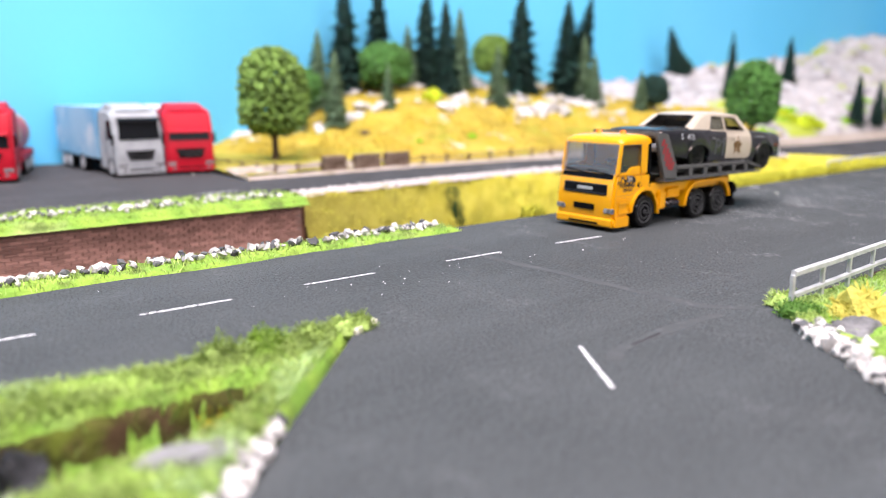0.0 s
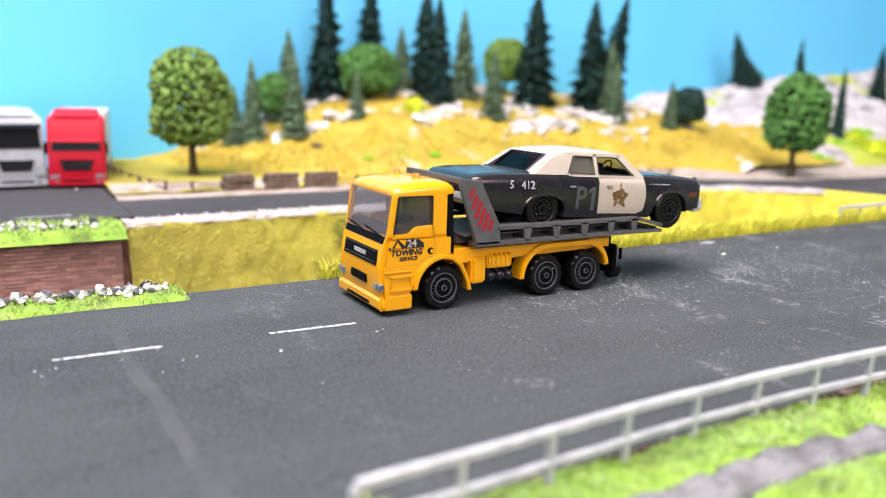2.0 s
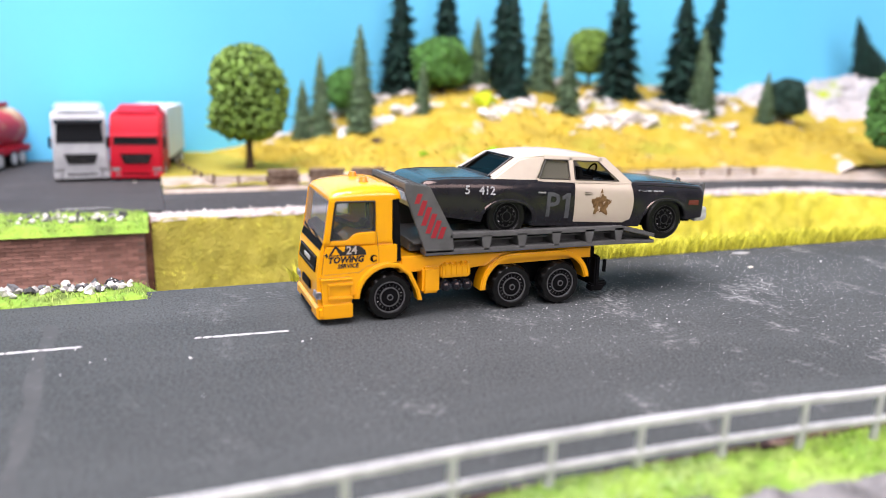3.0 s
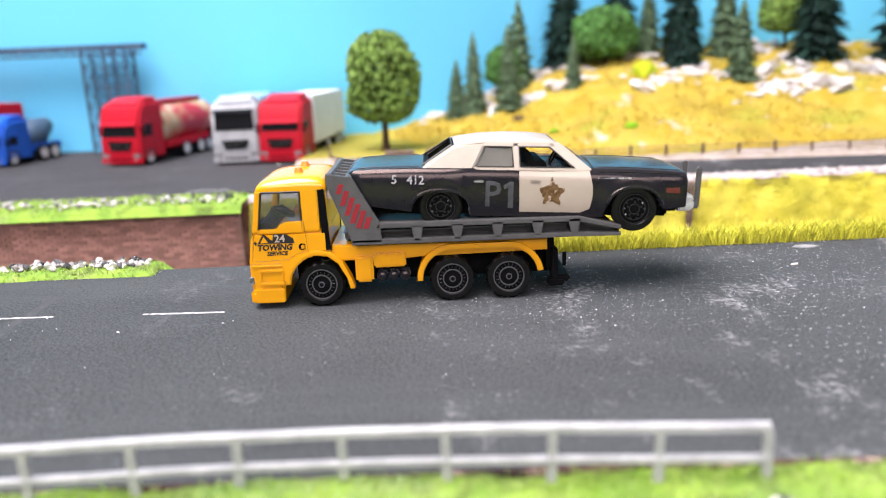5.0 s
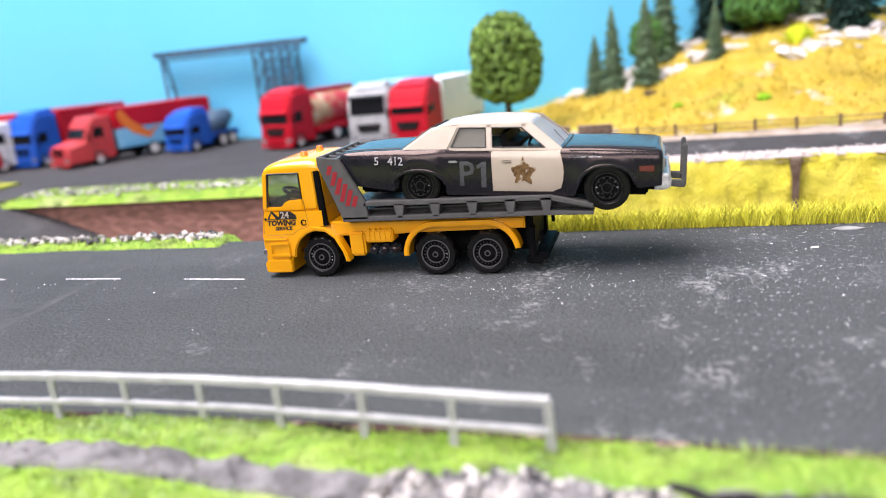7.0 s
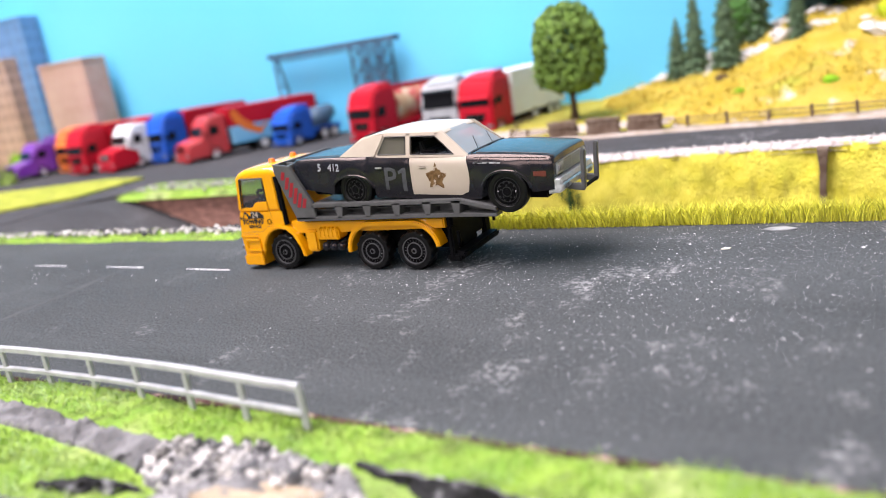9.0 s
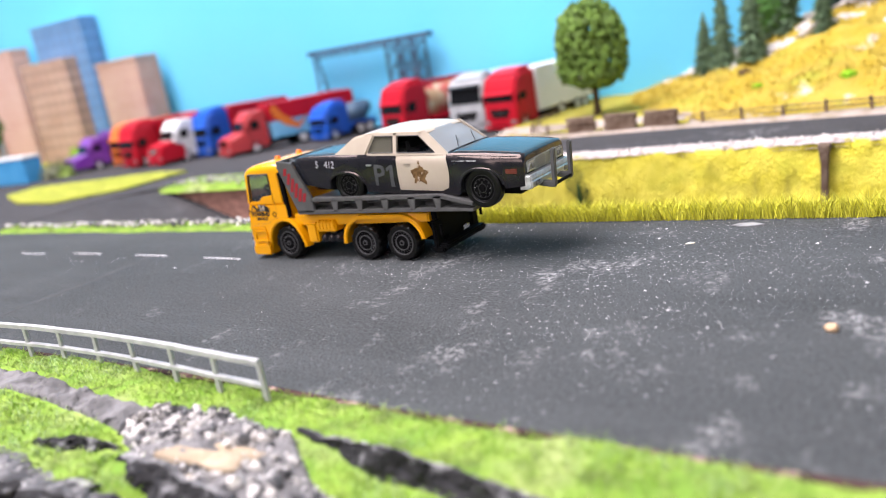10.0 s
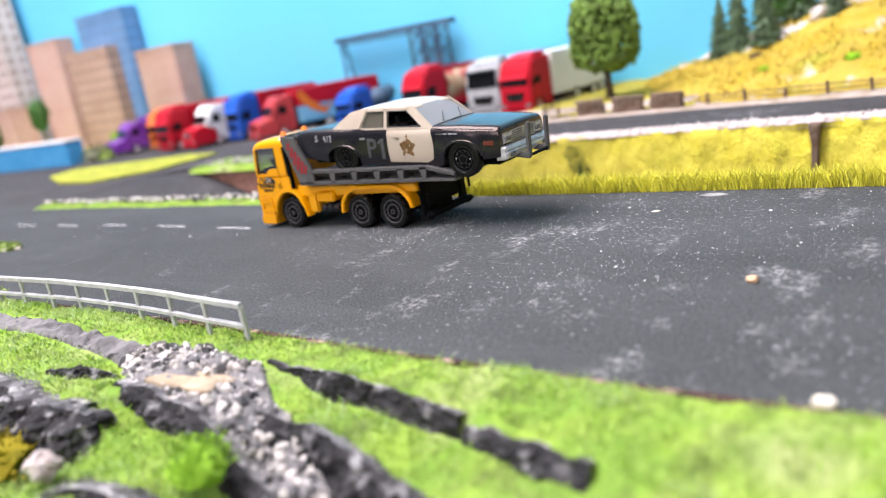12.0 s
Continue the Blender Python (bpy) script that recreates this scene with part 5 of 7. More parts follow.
for s in (-1, 1):
    y0, y1 = s * 12.3, s * 13.45
    bm = bmesh.new()
    prism(bm, [(-5.4, 14.3), (7.6, 14.3), (8.3, 15.4), (10.6, 19.9), (11.0, 20.8), (7.0, 20.5), (2.9, 19.7)], "y", s * 9.6, y1, 0.45, 3)
    part("rear_quarter", slope_in(bm), CREAM, car, "wide cream rear pillar")
    bm = bmesh.new()
    prism(bm, [(17.9, 14.5), (19.4, 14.5), (19.0, 20.8), (17.5, 20.8)], "y", y0, y1, 0.2)
    part("centre_pillar", slope_in(bm), CREAM, car)
    bm = bmesh.new()
    prism(bm, [(33.4, 14.4), (37.4, 14.4), (37.0, 15.0), (29.0, 21.0), (26.6, 20.9), (26.5, 20.0)], "y", y0, y1, 0.25)
    part("front_pillar", slope_in(bm), CREAM, car)
    bm = bmesh.new()
    prism(bm, [(7.6, 14.2), (36.5, 14.2), (36.0, 15.15), (8.2, 15.15)], "y", y0, s * 13.55, 0.25)
    part("window_ledge", slope_in(bm), CREAM, car)
    bm = bmesh.new()
    prism(bm, [(10.0, 19.8), (28, 19.8), (28, 21.0), (10.4, 21.0)], "y", y0, y1, 0.2)
    part("roof_rail", slope_in(bm), CREAM, car)
    bm = bmesh.new()
    prism(bm, [(8.2, 14.9), (18.2, 14.9), (17.8, 20.2), (10.6, 20.2)], "y", s * 12.75, s * 12.85)
    part("side_window", slope_in(bm), GREY_GLASS, car, "dusty grey side window")
    # dark gaskets of the windows
    for pts in ([(8.7, 15.2), (17.8, 15.2), (17.4, 19.75), (10.9, 19.75)], [(19.55, 15.2), (32.9, 15.2), (26.7, 19.75), (19.2, 19.75)]):
        bm = bmesh.new()
        ring = [(x, s * 13.42, z) for x, z in pts]
        for a, b in zip(ring, ring[1:] + ring[:1]):
            rod(bm, a, b, 0.13, 5)
        part("window_gasket", slope_in(bm), BLACK_PRINT, car)
bm = bmesh.new()
n = 8
front = [[bm.verts.new(((37.4 - 1.0 * (2 * i / n - 1) ** 2 - 8.6 * j) * MM, (12.5 - 1.6 * j) * (2 * i / n - 1) * MM, (15.1 + 5.7 * j) * MM)) for i in range(n + 1)] for j in (0, 0.5, 1)]
for a, b in zip(front, front[1:]):
    for i in range(n):
        bm.faces.new((a[i], a[i + 1], b[i + 1], b[i]))
part("windscreen", bm, DUSTY_GLASS, car, "dusty pale windscreen")
bm = bmesh.new()
v = [bm.verts.new(Vector(p) * MM) for p in ((-3.6, -10.4, 14.9), (-3.6, 10.4, 14.9), (3.2, 8.8, 19.8), (3.2, -8.8, 19.8))]
bm.faces.new(v)
part("rear_window", bm, BLACK_GLASS, car, "near-black rear window")
bm = bmesh.new()
for s in (-1, 1):
    rod(bm, (-4.6, s * 9.8, 14.9), (2.6, s * 8.2, 19.7), 0.3, 5)
rod(bm, (-4.4, -9.8, 15.1), (-4.4, 9.8, 15.1), 0.25, 5)
rod(bm, (2.7, -8.2, 19.7), (2.7, 8.2, 19.7), 0.25, 5)
part("rear_window_frame", bm, BLACK_PRINT, car)
bm = bmesh.new()
rod(bm, (37.6, -11.8, 15.25), (38.2, 0, 15.7), 0.2, 5)
rod(bm, (38.2, 0, 15.7), (37.6, 11.8, 15.25), 0.2, 5)
rod(bm, (37.2, -6.5, 15.7), (33.8, -1.5, 18.0), 0.12, 4)
rod(bm, (37.2, 4.0, 15.7), (33.8, 8.0, 18.0), 0.12, 4)
part("wiper", bm, BLACK_PRINT, car)
bm = bmesh.new()
box(bm, 3, 36, -12.4, 12.4, 14.3, 14.9, 0.1)
box(bm, -4.5, 5, -11.8, 11.8, 14.4, 15.2, 0.1)
part("cabin_floor", bm, BLACK, car)
for x in (8.5, 21.5):
    bm = bmesh.new()
    prism(bm, [(x, 14.8), (x + 5, 14.8), (x + 4.6, 16.0), (x + 1.6, 16.2), (x + 0.8, 18.2), (x - 0.4, 18.1)], "y", -11, 11, 0.4)
    part("seat", bm, BLACK, car)
bm = bmesh.new()
prism(bm, [(31.5, 14.8), (36.2, 14.8), (35.4, 15.8), (32.4, 16.6), (31.4, 16.2)], "y", -11.6, 11.6, 0.3)
part("dashboard", bm, BLACK, car)
bm = bmesh.new()
hoop(bm, (28.6, -5.5, 17.0), 1.9, 0.25, 25)
rod(bm, (28.6, -5.5, 17.0), (32.0, -5.5, 15.8), 0.3, 6)
part("steering_wheel", bm, BLACK, car)
# seams and ridges of bonnet and boot lid
def lid_line(y, x0, x1):
    return [(x, y * between(x, WAIST) / 14.0, between(x, SHOULDER) + (between(x, CROWN) - between(x, SHOULDER)) * (0.62 if abs(y) > 9 else 1.0) + 0.05) for x in [x0 + (x1 - x0) * i / 10 for i in range(11)]]


for y, x0, x1 in ((-11.2, 39, 59.5), (11.2, 39, 59.5), (-11.0, -21, -5.6), (11.0, -21, -5.6)):
    part("panel_seam", tube(bmesh.new(), lid_line(y, x0, x1), 0.13, 5), BLACK_PRINT, car)
# worn lettering on the front wings, as plain bars
for s in (-1, 1):
    bm = bmesh.new()
    for x0, x1 in ((38.9, 39.6), (40.1, 41.5), (41.7, 43.0), (43.7, 45.1), (45.3, 46.9)):
        yo = max(side_y(x0, 13.1), side_y(x1, 13.1), side_y(x0, 12.8), side_y(x1, 12.8))
        box(bm, x0, x1, min(s * (yo - 0.3), s * (yo + 0.05)), max(s * (yo - 0.3), s * (yo + 0.05)), 12.8, 13.15, 0.03)
    part("wing_lettering", bm, PALE_PRINT, car, "tiny pale worn lettering")
# nose
bm = bmesh.new()
box(bm, 60.2, 61.5, -12.2, 12.2, 9.0, 12.6, 0.3)
grille = part("grille", bm, BLACK, car)
bm = bmesh.new()
for z in (9.5, 10.1, 10.7, 11.3, 11.9, 12.5):
    box(bm, 61.3, 61.7, -7.4, 7.4, z - 0.13, z + 0.13, 0.05)
for y in (-7.5, 0, 7.5):
    box(bm, 61.3, 61.75, y - 0.2, y + 0.2, 9.3, 12.6, 0.06)
part("grille_bar", bm, CHROME, grille)
for s in (-1, 1):
    bm = bmesh.new()
    box(bm, 61.0, 61.7, min(s * 7.8, s * 12.4), max(s * 7.8, s * 12.4), 9.3, 12.5, 0.3)
    bezel = part("headlight_bezel", bm, CHROME, car, "chrome headlight surround")
    for y in (9.0, 11.2):
        bm = bmesh.new()
        rod(bm, (61.2, s * y, 10.9), (62.1, s * y, 10.9), 1.0, 14, r2=0.75)
        part("headlight", bm, LENS, bezel, "round clear headlight")
    bm = bmesh.new()
    for y in (6.0,):
        prism(bm, [(65.5, 4.4), (66.7, 4.4), (67.1, 5.2), (67.1, 14.6), (66.4, 14.9), (65.9, 14.4), (65.9, 6.2), (61, 6.2), (61, 4.9)], "y", s * y - 0.75, s * y + 0.75, 0.25)
    part("push_bar", bm, BED_GREY, car, "dark grey upright push bar")
bm = bmesh.new()
rod(bm, (66.5, -6, 5.2), (66.5, 6, 5.2), 0.5, 8)
part("push_bar_rail", bm, BLACK, car)
bm = bmesh.new()
prism(bm, [(59.5, 5.0), (62.4, 5.2), (63.3, 5.9), (63.4, 7.2), (63.0, 7.5), (63.2, 8.0), (62.8, 8.9), (59.5, 9.1)], "y", -13.9, 13.9, 0.6, 3)
bumper = part("front_bumper", bm, CHROME, car, "chrome front bumper")
for s in (-1, 1):
    bm = bmesh.new()
    box(bm, 63.1, 63.55, s * 10.4 - 1.5, s * 10.4 + 1.5, 5.9, 7.1, 0.12)
    part("bumper_lamp", bm, LENS, bumper)
bm = bmesh.new()
prism(bm, [(-22.0, 6.4), (-24.2, 6.6), (-24.6, 7.8), (-24.0, 9.2), (-22.0, 9.2)], "y", -12.8, 12.8, 0.5)
part("rear_bumper", bm, CHROME, car)
bm = bmesh.new()
box(bm, -18, 58, -9.6, 9.6, 3.0, 13, 0.5)
box(bm, 55, 60, -11.5, 11.5, 4.6, 9, 0.5)
part("underbody", bm, BLACK, car)

# ---- guard rails ----
def guard_rail(label, path, posts, high=8.6):
    """Grey model railing: two long rails on short posts; path in metres."""
    root = thing("guard_rail", pose(path[0][0], path[0][1], 0), label, "guard rail")
    ox, oy = path[0]
    pts = along(path, posts)
    for zz, hh, name in ((high, 1.25, "top_rail"), (high * 0.44, 0.95, "lower_rail")):
        bm = bmesh.new()
        ring = []
        for d, x, y, nx, ny in along(path, posts * 4):
            wob = 0.12 * fbm(d, zz, 60)
            c = Vector((x - ox, y - oy, (zz + wob) * MM))
            side = Vector((nx, ny, 0)) * 0.6 * MM
            up = Vector((0, 0, hh / 2 * MM))
            ring.append([bm.verts.new(c + a) for a in (side + up * 0.6, side * 0.5 + up, -side * 0.5 + up, -side + up * 0.6, -side - up, side - up)])
        for a, b in zip(ring, ring[1:]):
            for i in range(6):
                bm.faces.new((a[i], a[(i + 1) % 6], b[(i + 1) % 6], b[i]))
        bm.faces.new(ring[0][::-1])
        bm.faces.new(ring[-1])
        bmesh.ops.recalc_face_normals(bm, faces=bm.faces[:])
        part(name, bm, RAIL, root)
    bm = bmesh.new()
    prism(bm, [(-0.75, -1.5), (0.75, -1.5), (0.62, high - 0.3), (-0.62, high - 0.3)], "y", -0.4, 0.4, 0.1)
    first = None
    for d, x, y, nx, ny in pts:
        m = pose(x - ox, y - oy, 0, 0, random.uniform(-2, 2), math.degrees(math.atan2(nx, -ny)))
        if first is None:
            first = part("post", bm, RAIL, root)
            first.matrix_basis = m
        else:
            twin("post", first, m, root)
    return root


guard_rail("silver-grey plastic model guard rail along the near road edge", [(-0.0845, -0.0955), (-0.062, -0.0948), (-0.036, -0.0937), (-0.008, -0.0937), (0.022, -0.0955), (0.0485, -0.0978)], 10)
guard_rail("silver-grey plastic model guard rail beside the cutting", [(0.208, 0.0305), (0.26, 0.033), (0.33, 0.0325), (0.45, 0.031), (0.62, 0.03)], 26, 7.0)

# ---- lorries in the park ----
def lorry(label, m, paint, load="", load_mat=None, style="flat", length=95.0, group="parked lorries", w=26.0, h=36.0, lower=None, pane=(0.47, 0.66)):
    """A toy lorry with its nose towards its own -y; millimetres."""
    root = thing("lorry", m, label, "lorry", group)
    hw = w / 2
    nose = 0.0 if style == "flat" else 14.0
    ch = h if style == "flat" else h * 0.93
    bm = bmesh.new()
    if style == "flat":
        prism(bm, [(0.8, 3.2), (0, 5), (0.3, h * 0.42), (1.6, h * 0.74), (4.5, h * 0.93), (9, h), (25, h), (25, 4), (24, 3.2)], "x", -hw, hw, 1.3, 3)
    else:
        prism(bm, [(0.6, 3.0), (0.2, h * 0.34), (2.2, h * 0.42), (nose, h * 0.50), (nose + 3.5, h * 0.76), (nose + 9, ch), (nose + 22, ch), (nose + 22, 4), (nose + 20, 3)], "x", -hw, hw, 1.5, 3)
    cab = part("cab", bm, paint, root)
    bm = bmesh.new()
    z0, z1 = (h * pane[0], h * pane[1]) if style == "flat" else (h * 0.53, h * 0.72)
    if style == "flat":
        v = [bm.verts.new(Vector(p) * MM) for p in ((-hw * 0.86, 0.35, z0), (hw * 0.86, 0.35, z0), (hw * 0.80, 1.1, z1), (-hw * 0.80, 1.1, z1),
                                                    (-hw * 0.86, 3, z0), (hw * 0.86, 3, z0), (hw * 0.80, 3, z1), (-hw * 0.80, 3, z1))]
    else:
        v = [bm.verts.new(Vector(p) * MM) for p in ((-hw * 0.84, nose + 0.1, z0), (hw * 0.84, nose + 0.1, z0), (hw * 0.78, nose + 2.4, z1), (-hw * 0.78, nose + 2.4, z1),
                                                    (-hw * 0.84, nose + 4, z0), (hw * 0.84, nose + 4, z0), (hw * 0.78, nose + 4, z1), (-hw * 0.78, nose + 4, z1))]
    for q in ((0, 1, 2, 3), (1, 5, 6, 2), (4, 0, 3, 7), (3, 2, 6, 7)):
        bm.faces.new([v[i] for i in q])
    part("windscreen", bm, DARK_GLASS, cab)
    for s in (-1, 1):
        bm = bmesh.new()
        y0 = nose + (5 if style == "flat" else 6.5)
        prism(bm, [(y0, z0), (y0 + 8, z0), (y0 + 8, z1), (y0 + 1.5, z1)], "x", s * (hw - 0.5), s * (hw + 0.12), 0.1)
        part("side_window", bm, DARK_GLASS, cab)
        bm = bmesh.new()
        box(bm, min(s * hw * 0.6, s * hw * 0.95), max(s * hw * 0.6, s * hw * 0.95), -0.25, 1.4, h * 0.14, h * 0.20, 0.3)
        part("headlight", bm, LENS, cab)
        bm = bmesh.new()
        box(bm, min(s * (hw + 0.3), s * (hw + 1.7)), max(s * (hw + 0.3), s * (hw + 1.7)), nose + 2.0, nose + 3.0, h * 0.48, h * 0.64, 0.3)
        part("mirror", bm, BLACK, cab)
    bm = bmesh.new()
    gw = hw * 0.62
    prism(bm, [(-gw * 0.75, h * 0.25), (gw * 0.75, h * 0.25), (gw, h * 0.40), (-gw, h * 0.40)], "y", -0.22, 1.4, 0.25)
    box(bm, -gw * 0.9, gw * 0.9, -0.35, 1.4, h * 0.09, h * 0.13, 0.2)
    grille = part("grille", bm, BLACK, cab)
    for k in (0.285, 0.325, 0.365):
        bm = bmesh.new()
        box(bm, -gw * (0.35 + k * 1.5), gw * (0.35 + k * 1.5), -0.42, 0.0, h * k - 0.12, h * k + 0.12, 0.05)
        part("grille_bar", bm, RIM_GREY if paint in (SILVER, RED) else paint, grille)
    if style == "flat":
        bm = bmesh.new()
        prism(bm, [(-0.9, z1 - 0.4), (1.6, z1 + 0.2), (2.2, z1 + 1.6), (-0.4, z1 + 0.9)], "x", -hw * 0.88, hw * 0.88, 0.2)
        part("sun_visor", bm, DARK_GLASS if paint is SILVER else paint, cab)
        bm = bmesh.new()
        prism(bm, [(6, h - 0.5), (24, h - 0.5), (24, h + 3.0), (14, h + 2.4)], "x", -hw * 0.8, hw * 0.8, 0.8)
        part("roof_fairing", bm, paint, cab)
        for s in (-1, 1):
            bm = bmesh.new()
            rod(bm, (s * hw * 0.72, -0.45, h * 0.105), (s * hw * 0.72, 0.6, h * 0.105), 0.9, 10)
            part("fog_lamp", bm, LENS, cab)
    for s in (-1, 1):
        bm = bmesh.new()
        y0 = nose + (4.5 if style == "flat" else 6.0)
        for a, b in (((y0, h * 0.16), (y0, h * 0.48)), ((y0 + 9.5, h * 0.16), (y0 + 9.5, h * 0.72)), ((y0, h * 0.16), (y0 + 9.5, h * 0.16))):
            rod(bm, (s * (hw + 0.02), a[0], a[1]), (s * (hw + 0.02), b[0], b[1]), 0.14, 4)
        part("door_seam", bm, BLACK_PRINT, cab)
    bm = bmesh.new()
    prism(bm, [(-0.3, 2.0), (2.5, 2.0), (2.5, 5.0), (-0.3, 5.0)], "x", -hw - 0.2, hw + 0.2, 0.5)
    part("bumper", bm, lower or paint, root)
    if style == "bonnet" and lower:
        bm = bmesh.new()
        prism(bm, [(-0.2, 2.8), (-0.2, h * 0.33), (2.0, h * 0.43), (nose - 1, h * 0.51), (nose + 10, h * 0.40), (nose + 10, 3)], "x", -hw - 0.25, hw + 0.25, 1.2, 2)
        part("bonnet", bm, lower, cab, "red painted bonnet and wings")
    bm = bmesh.new()
    box(bm, -hw * 0.5, hw * 0.5, 10, length - 2, 4, 8, 0.5)
    box(bm, -hw * 0.95, hw * 0.95, nose + 12, nose + 24, 3.0, 7.0, 0.6)
    part("chassis", bm, BLACK, root)
    start = nose + (27 if style == "flat" else 25)
    if load == "box":
        bm = bmesh.new()
        box(bm, -hw, hw, start, length, 8.5, h + 1.0, 0.6)
        part("trailer_box", bm, load_mat, root)
    elif load == "flames":
        bm = bmesh.new()
        box(bm, -hw, hw, start, length, 8.5, h * 0.62, 0.6)
        part("trailer_base", bm, PRINT_BLUE_DEEP, root, "light blue lower trailer side")
        bm = bmesh.new()
        box(bm, -hw, hw, start, length, h * 0.62, h + 1.0, 0.6)
        part("trailer_box", bm, load_mat, root)
        for s in (-1, 1):
            bm = bmesh.new()
            prism(bm, [(start + 1, h * 0.9), (start + 5, h), (start + 12, h * 0.75), (start + 24, h * 0.5), (start + 33, h * 0.62), (start + 24, h * 0.36), (start + 12, h * 0.5), (start + 4, h * 0.7)], "x", s * hw, s * (hw + 0.15))
            part("printed_flame", bm, ORANGE, root, "orange printed flame")
    elif load == "tank":
        bm = bmesh.new()
        rod(bm, (0, start, h * 0.58), (0, length, h * 0.58), hw * 0.92, 28)
        part("tank", bm, load_mat, root)
        bm = bmesh.new()
        box(bm, -hw * 0.3, hw * 0.3, start + 2, length - 2, h * 0.93, h * 0.99, 0.5)
        box(bm, -hw, hw, start, length, 8, 12, 0.5)
        part("catwalk", bm, paint, root)
    elif load == "mixer":
        bm = bmesh.new()
        rod(bm, (0, start, h * 0.42), (0, start + 14, h * 0.62), hw * 0.55, 24, r2=hw * 0.85)
        rod(bm, (0, start + 14, h * 0.62), (0, length, h * 0.80), hw * 0.85, 24, r2=hw * 0.4)
        part("mixing_drum", bm, load_mat, root, "grey mixing drum")
        bm = bmesh.new()
        box(bm, -hw * 0.8, hw * 0.8, start - 1, length, 7, 11, 0.5)
        part("drum_frame", bm, paint, root)
    wy = [nose + 9, length * 0.55, length - 12, length - 22] if load != "mixer" else [nose + 8, length - 10, length - 20]
    for y in wy:
        for s in (-1, 1):
            hold = wheel(root, 0, 0, 0, 5.2, 4.0, -1, CHROME, False)
            hold.matrix_basis = pose(s * (hw - 1.9) * MM, y * MM, 5.2 * MM, 0, 0, 90 if s > 0 else -90)
    return root


lorry("silver toy lorry with a pale blue printed box trailer", pose(-0.1085, 0.2530, -0.0003, 0, 0, 4), SILVER, "box", PRINT_BLUE, length=98, pane=(0.56, 0.84))
lorry("bright red toy lorry with a white box trailer", pose(-0.0822, 0.2505, -0.0003, 0, 0, -9), RED, "box", WHITE, length=96, pane=(0.53, 0.66))
lorry("bright red toy lorry with a brown printed tank trailer", pose(-0.181, 0.268, -0.0003, 0, 0, -17), RED, "tank", PRINT_TANK, length=85, h=37, w=28)
lorry("blue toy concrete mixer lorry with a grey drum", pose(-0.271, 0.287, -0.0003, 0, 0, -14), BLUE, "mixer", STEEL_BLUE, length=55, h=28, w=24)
lorry("dull red bonneted lorry with a flame-printed trailer", pose(-0.333, 0.240, -0.0003, 0, 0, -24), DULL_RED, "flames", RED, style="bonnet", length=118, h=36, w=27)
lorry("blue toy lorry with a red box trailer", pose(-0.377, 0.255, -0.0003, 0, 0, -8), BLUE, "box", RED, length=92, h=38, w=26)
lorry("white and red toy lorry with a white trailer", pose(-0.404, 0.226, -0.0003, 0, 0, -12), WHITE, "box", RED, style="bonnet", length=110, h=38, w=26, lower=RED)
lorry("red toy lorry with a red box trailer", pose(-0.442, 0.228, -0.0003, 0, 0, -8), RED, "box", RED, length=95, h=37, w=27)
lorry("orange toy lorry parked in the row", pose(-0.482, 0.246, -0.0003, 0, 0, -8), ORANGE, "box", ORANGE, length=90, h=36, w=26)
lorry("purple bonneted toy lorry with a purple trailer", pose(-0.525, 0.222, -0.0003, 0, 0, -14), PURPLE, "box", PURPLE, style="bonnet", length=100, h=32, w=26)

# ---- gantry crane ----
gantry = thing("gantry_crane", pose(-0.246, 0.345, 0), "blue-grey steel lattice gantry crane over the lorry park", "crane")
bm = bmesh.new()
box(bm, -68, 60, -5, 5, 68.4, 72.4, 0.4)
part("girder", bm, STEEL_BLUE, gantry)
bm = bmesh.new()
for i in range(13):
    x = -64 + i * 9.4
    rod(bm, (x, -4, 69), (x + 4.7, -4, 65.5), 0.5, 5)
    rod(bm, (x + 4.7, -4, 65.5), (x + 9.4, -4, 69), 0.5, 5)
rod(bm, (-62, -4, 65.6), (59, -4, 65.6), 0.6, 5)
part("truss", bm, STEEL_BLUE, gantry)
for x0, x1 in ((-63, -57),):
    for s in (-1, 1):
        bm = bmesh.new()
        rod(bm, (x0, s * 2.5, 68), (x1, s * 9, 0), 1.3, 6)
        part("leg", bm, STEEL_BLUE, gantry)
    bm = bmesh.new()
    for z in (15, 30, 45, 58):
        f = 1 - z / 68
        rod(bm, (x0 + 6 * f, -2.5 - 6.5 * f, z), (x0 + 6 * f, 2.5 + 6.5 * f, z), 0.6, 5)
    part("brace", bm, STEEL_BLUE, gantry)
for x in (20, 35, 49):
    for y in (-8, 8):
        bm = bmesh.new()
        rod(bm, (x, y, 0), (x, y, 68), 1.0, 6)
        part("tower_post", bm, STEEL_BLUE, gantry)
bm = bmesh.new()
for k in range(5):
    z = 4 + k * 13
    for x0, x1 in ((20, 35), (35, 49)):
        for y in (-8, 8):
            rod(bm, (x0, y, z), (x1, y, z + 12), 0.55, 5)
            rod(bm, (x1, y, z), (x0, y, z + 12), 0.55, 5)
            rod(bm, (x0, y, z), (x1, y, z), 0.55, 5)
    rod(bm, (20, -8, z), (20, 8, z + 12), 0.5, 5)
    rod(bm, (49, -8, z), (49, 8, z + 12), 0.5, 5)
part("lattice", bm, STEEL_BLUE, gantry)

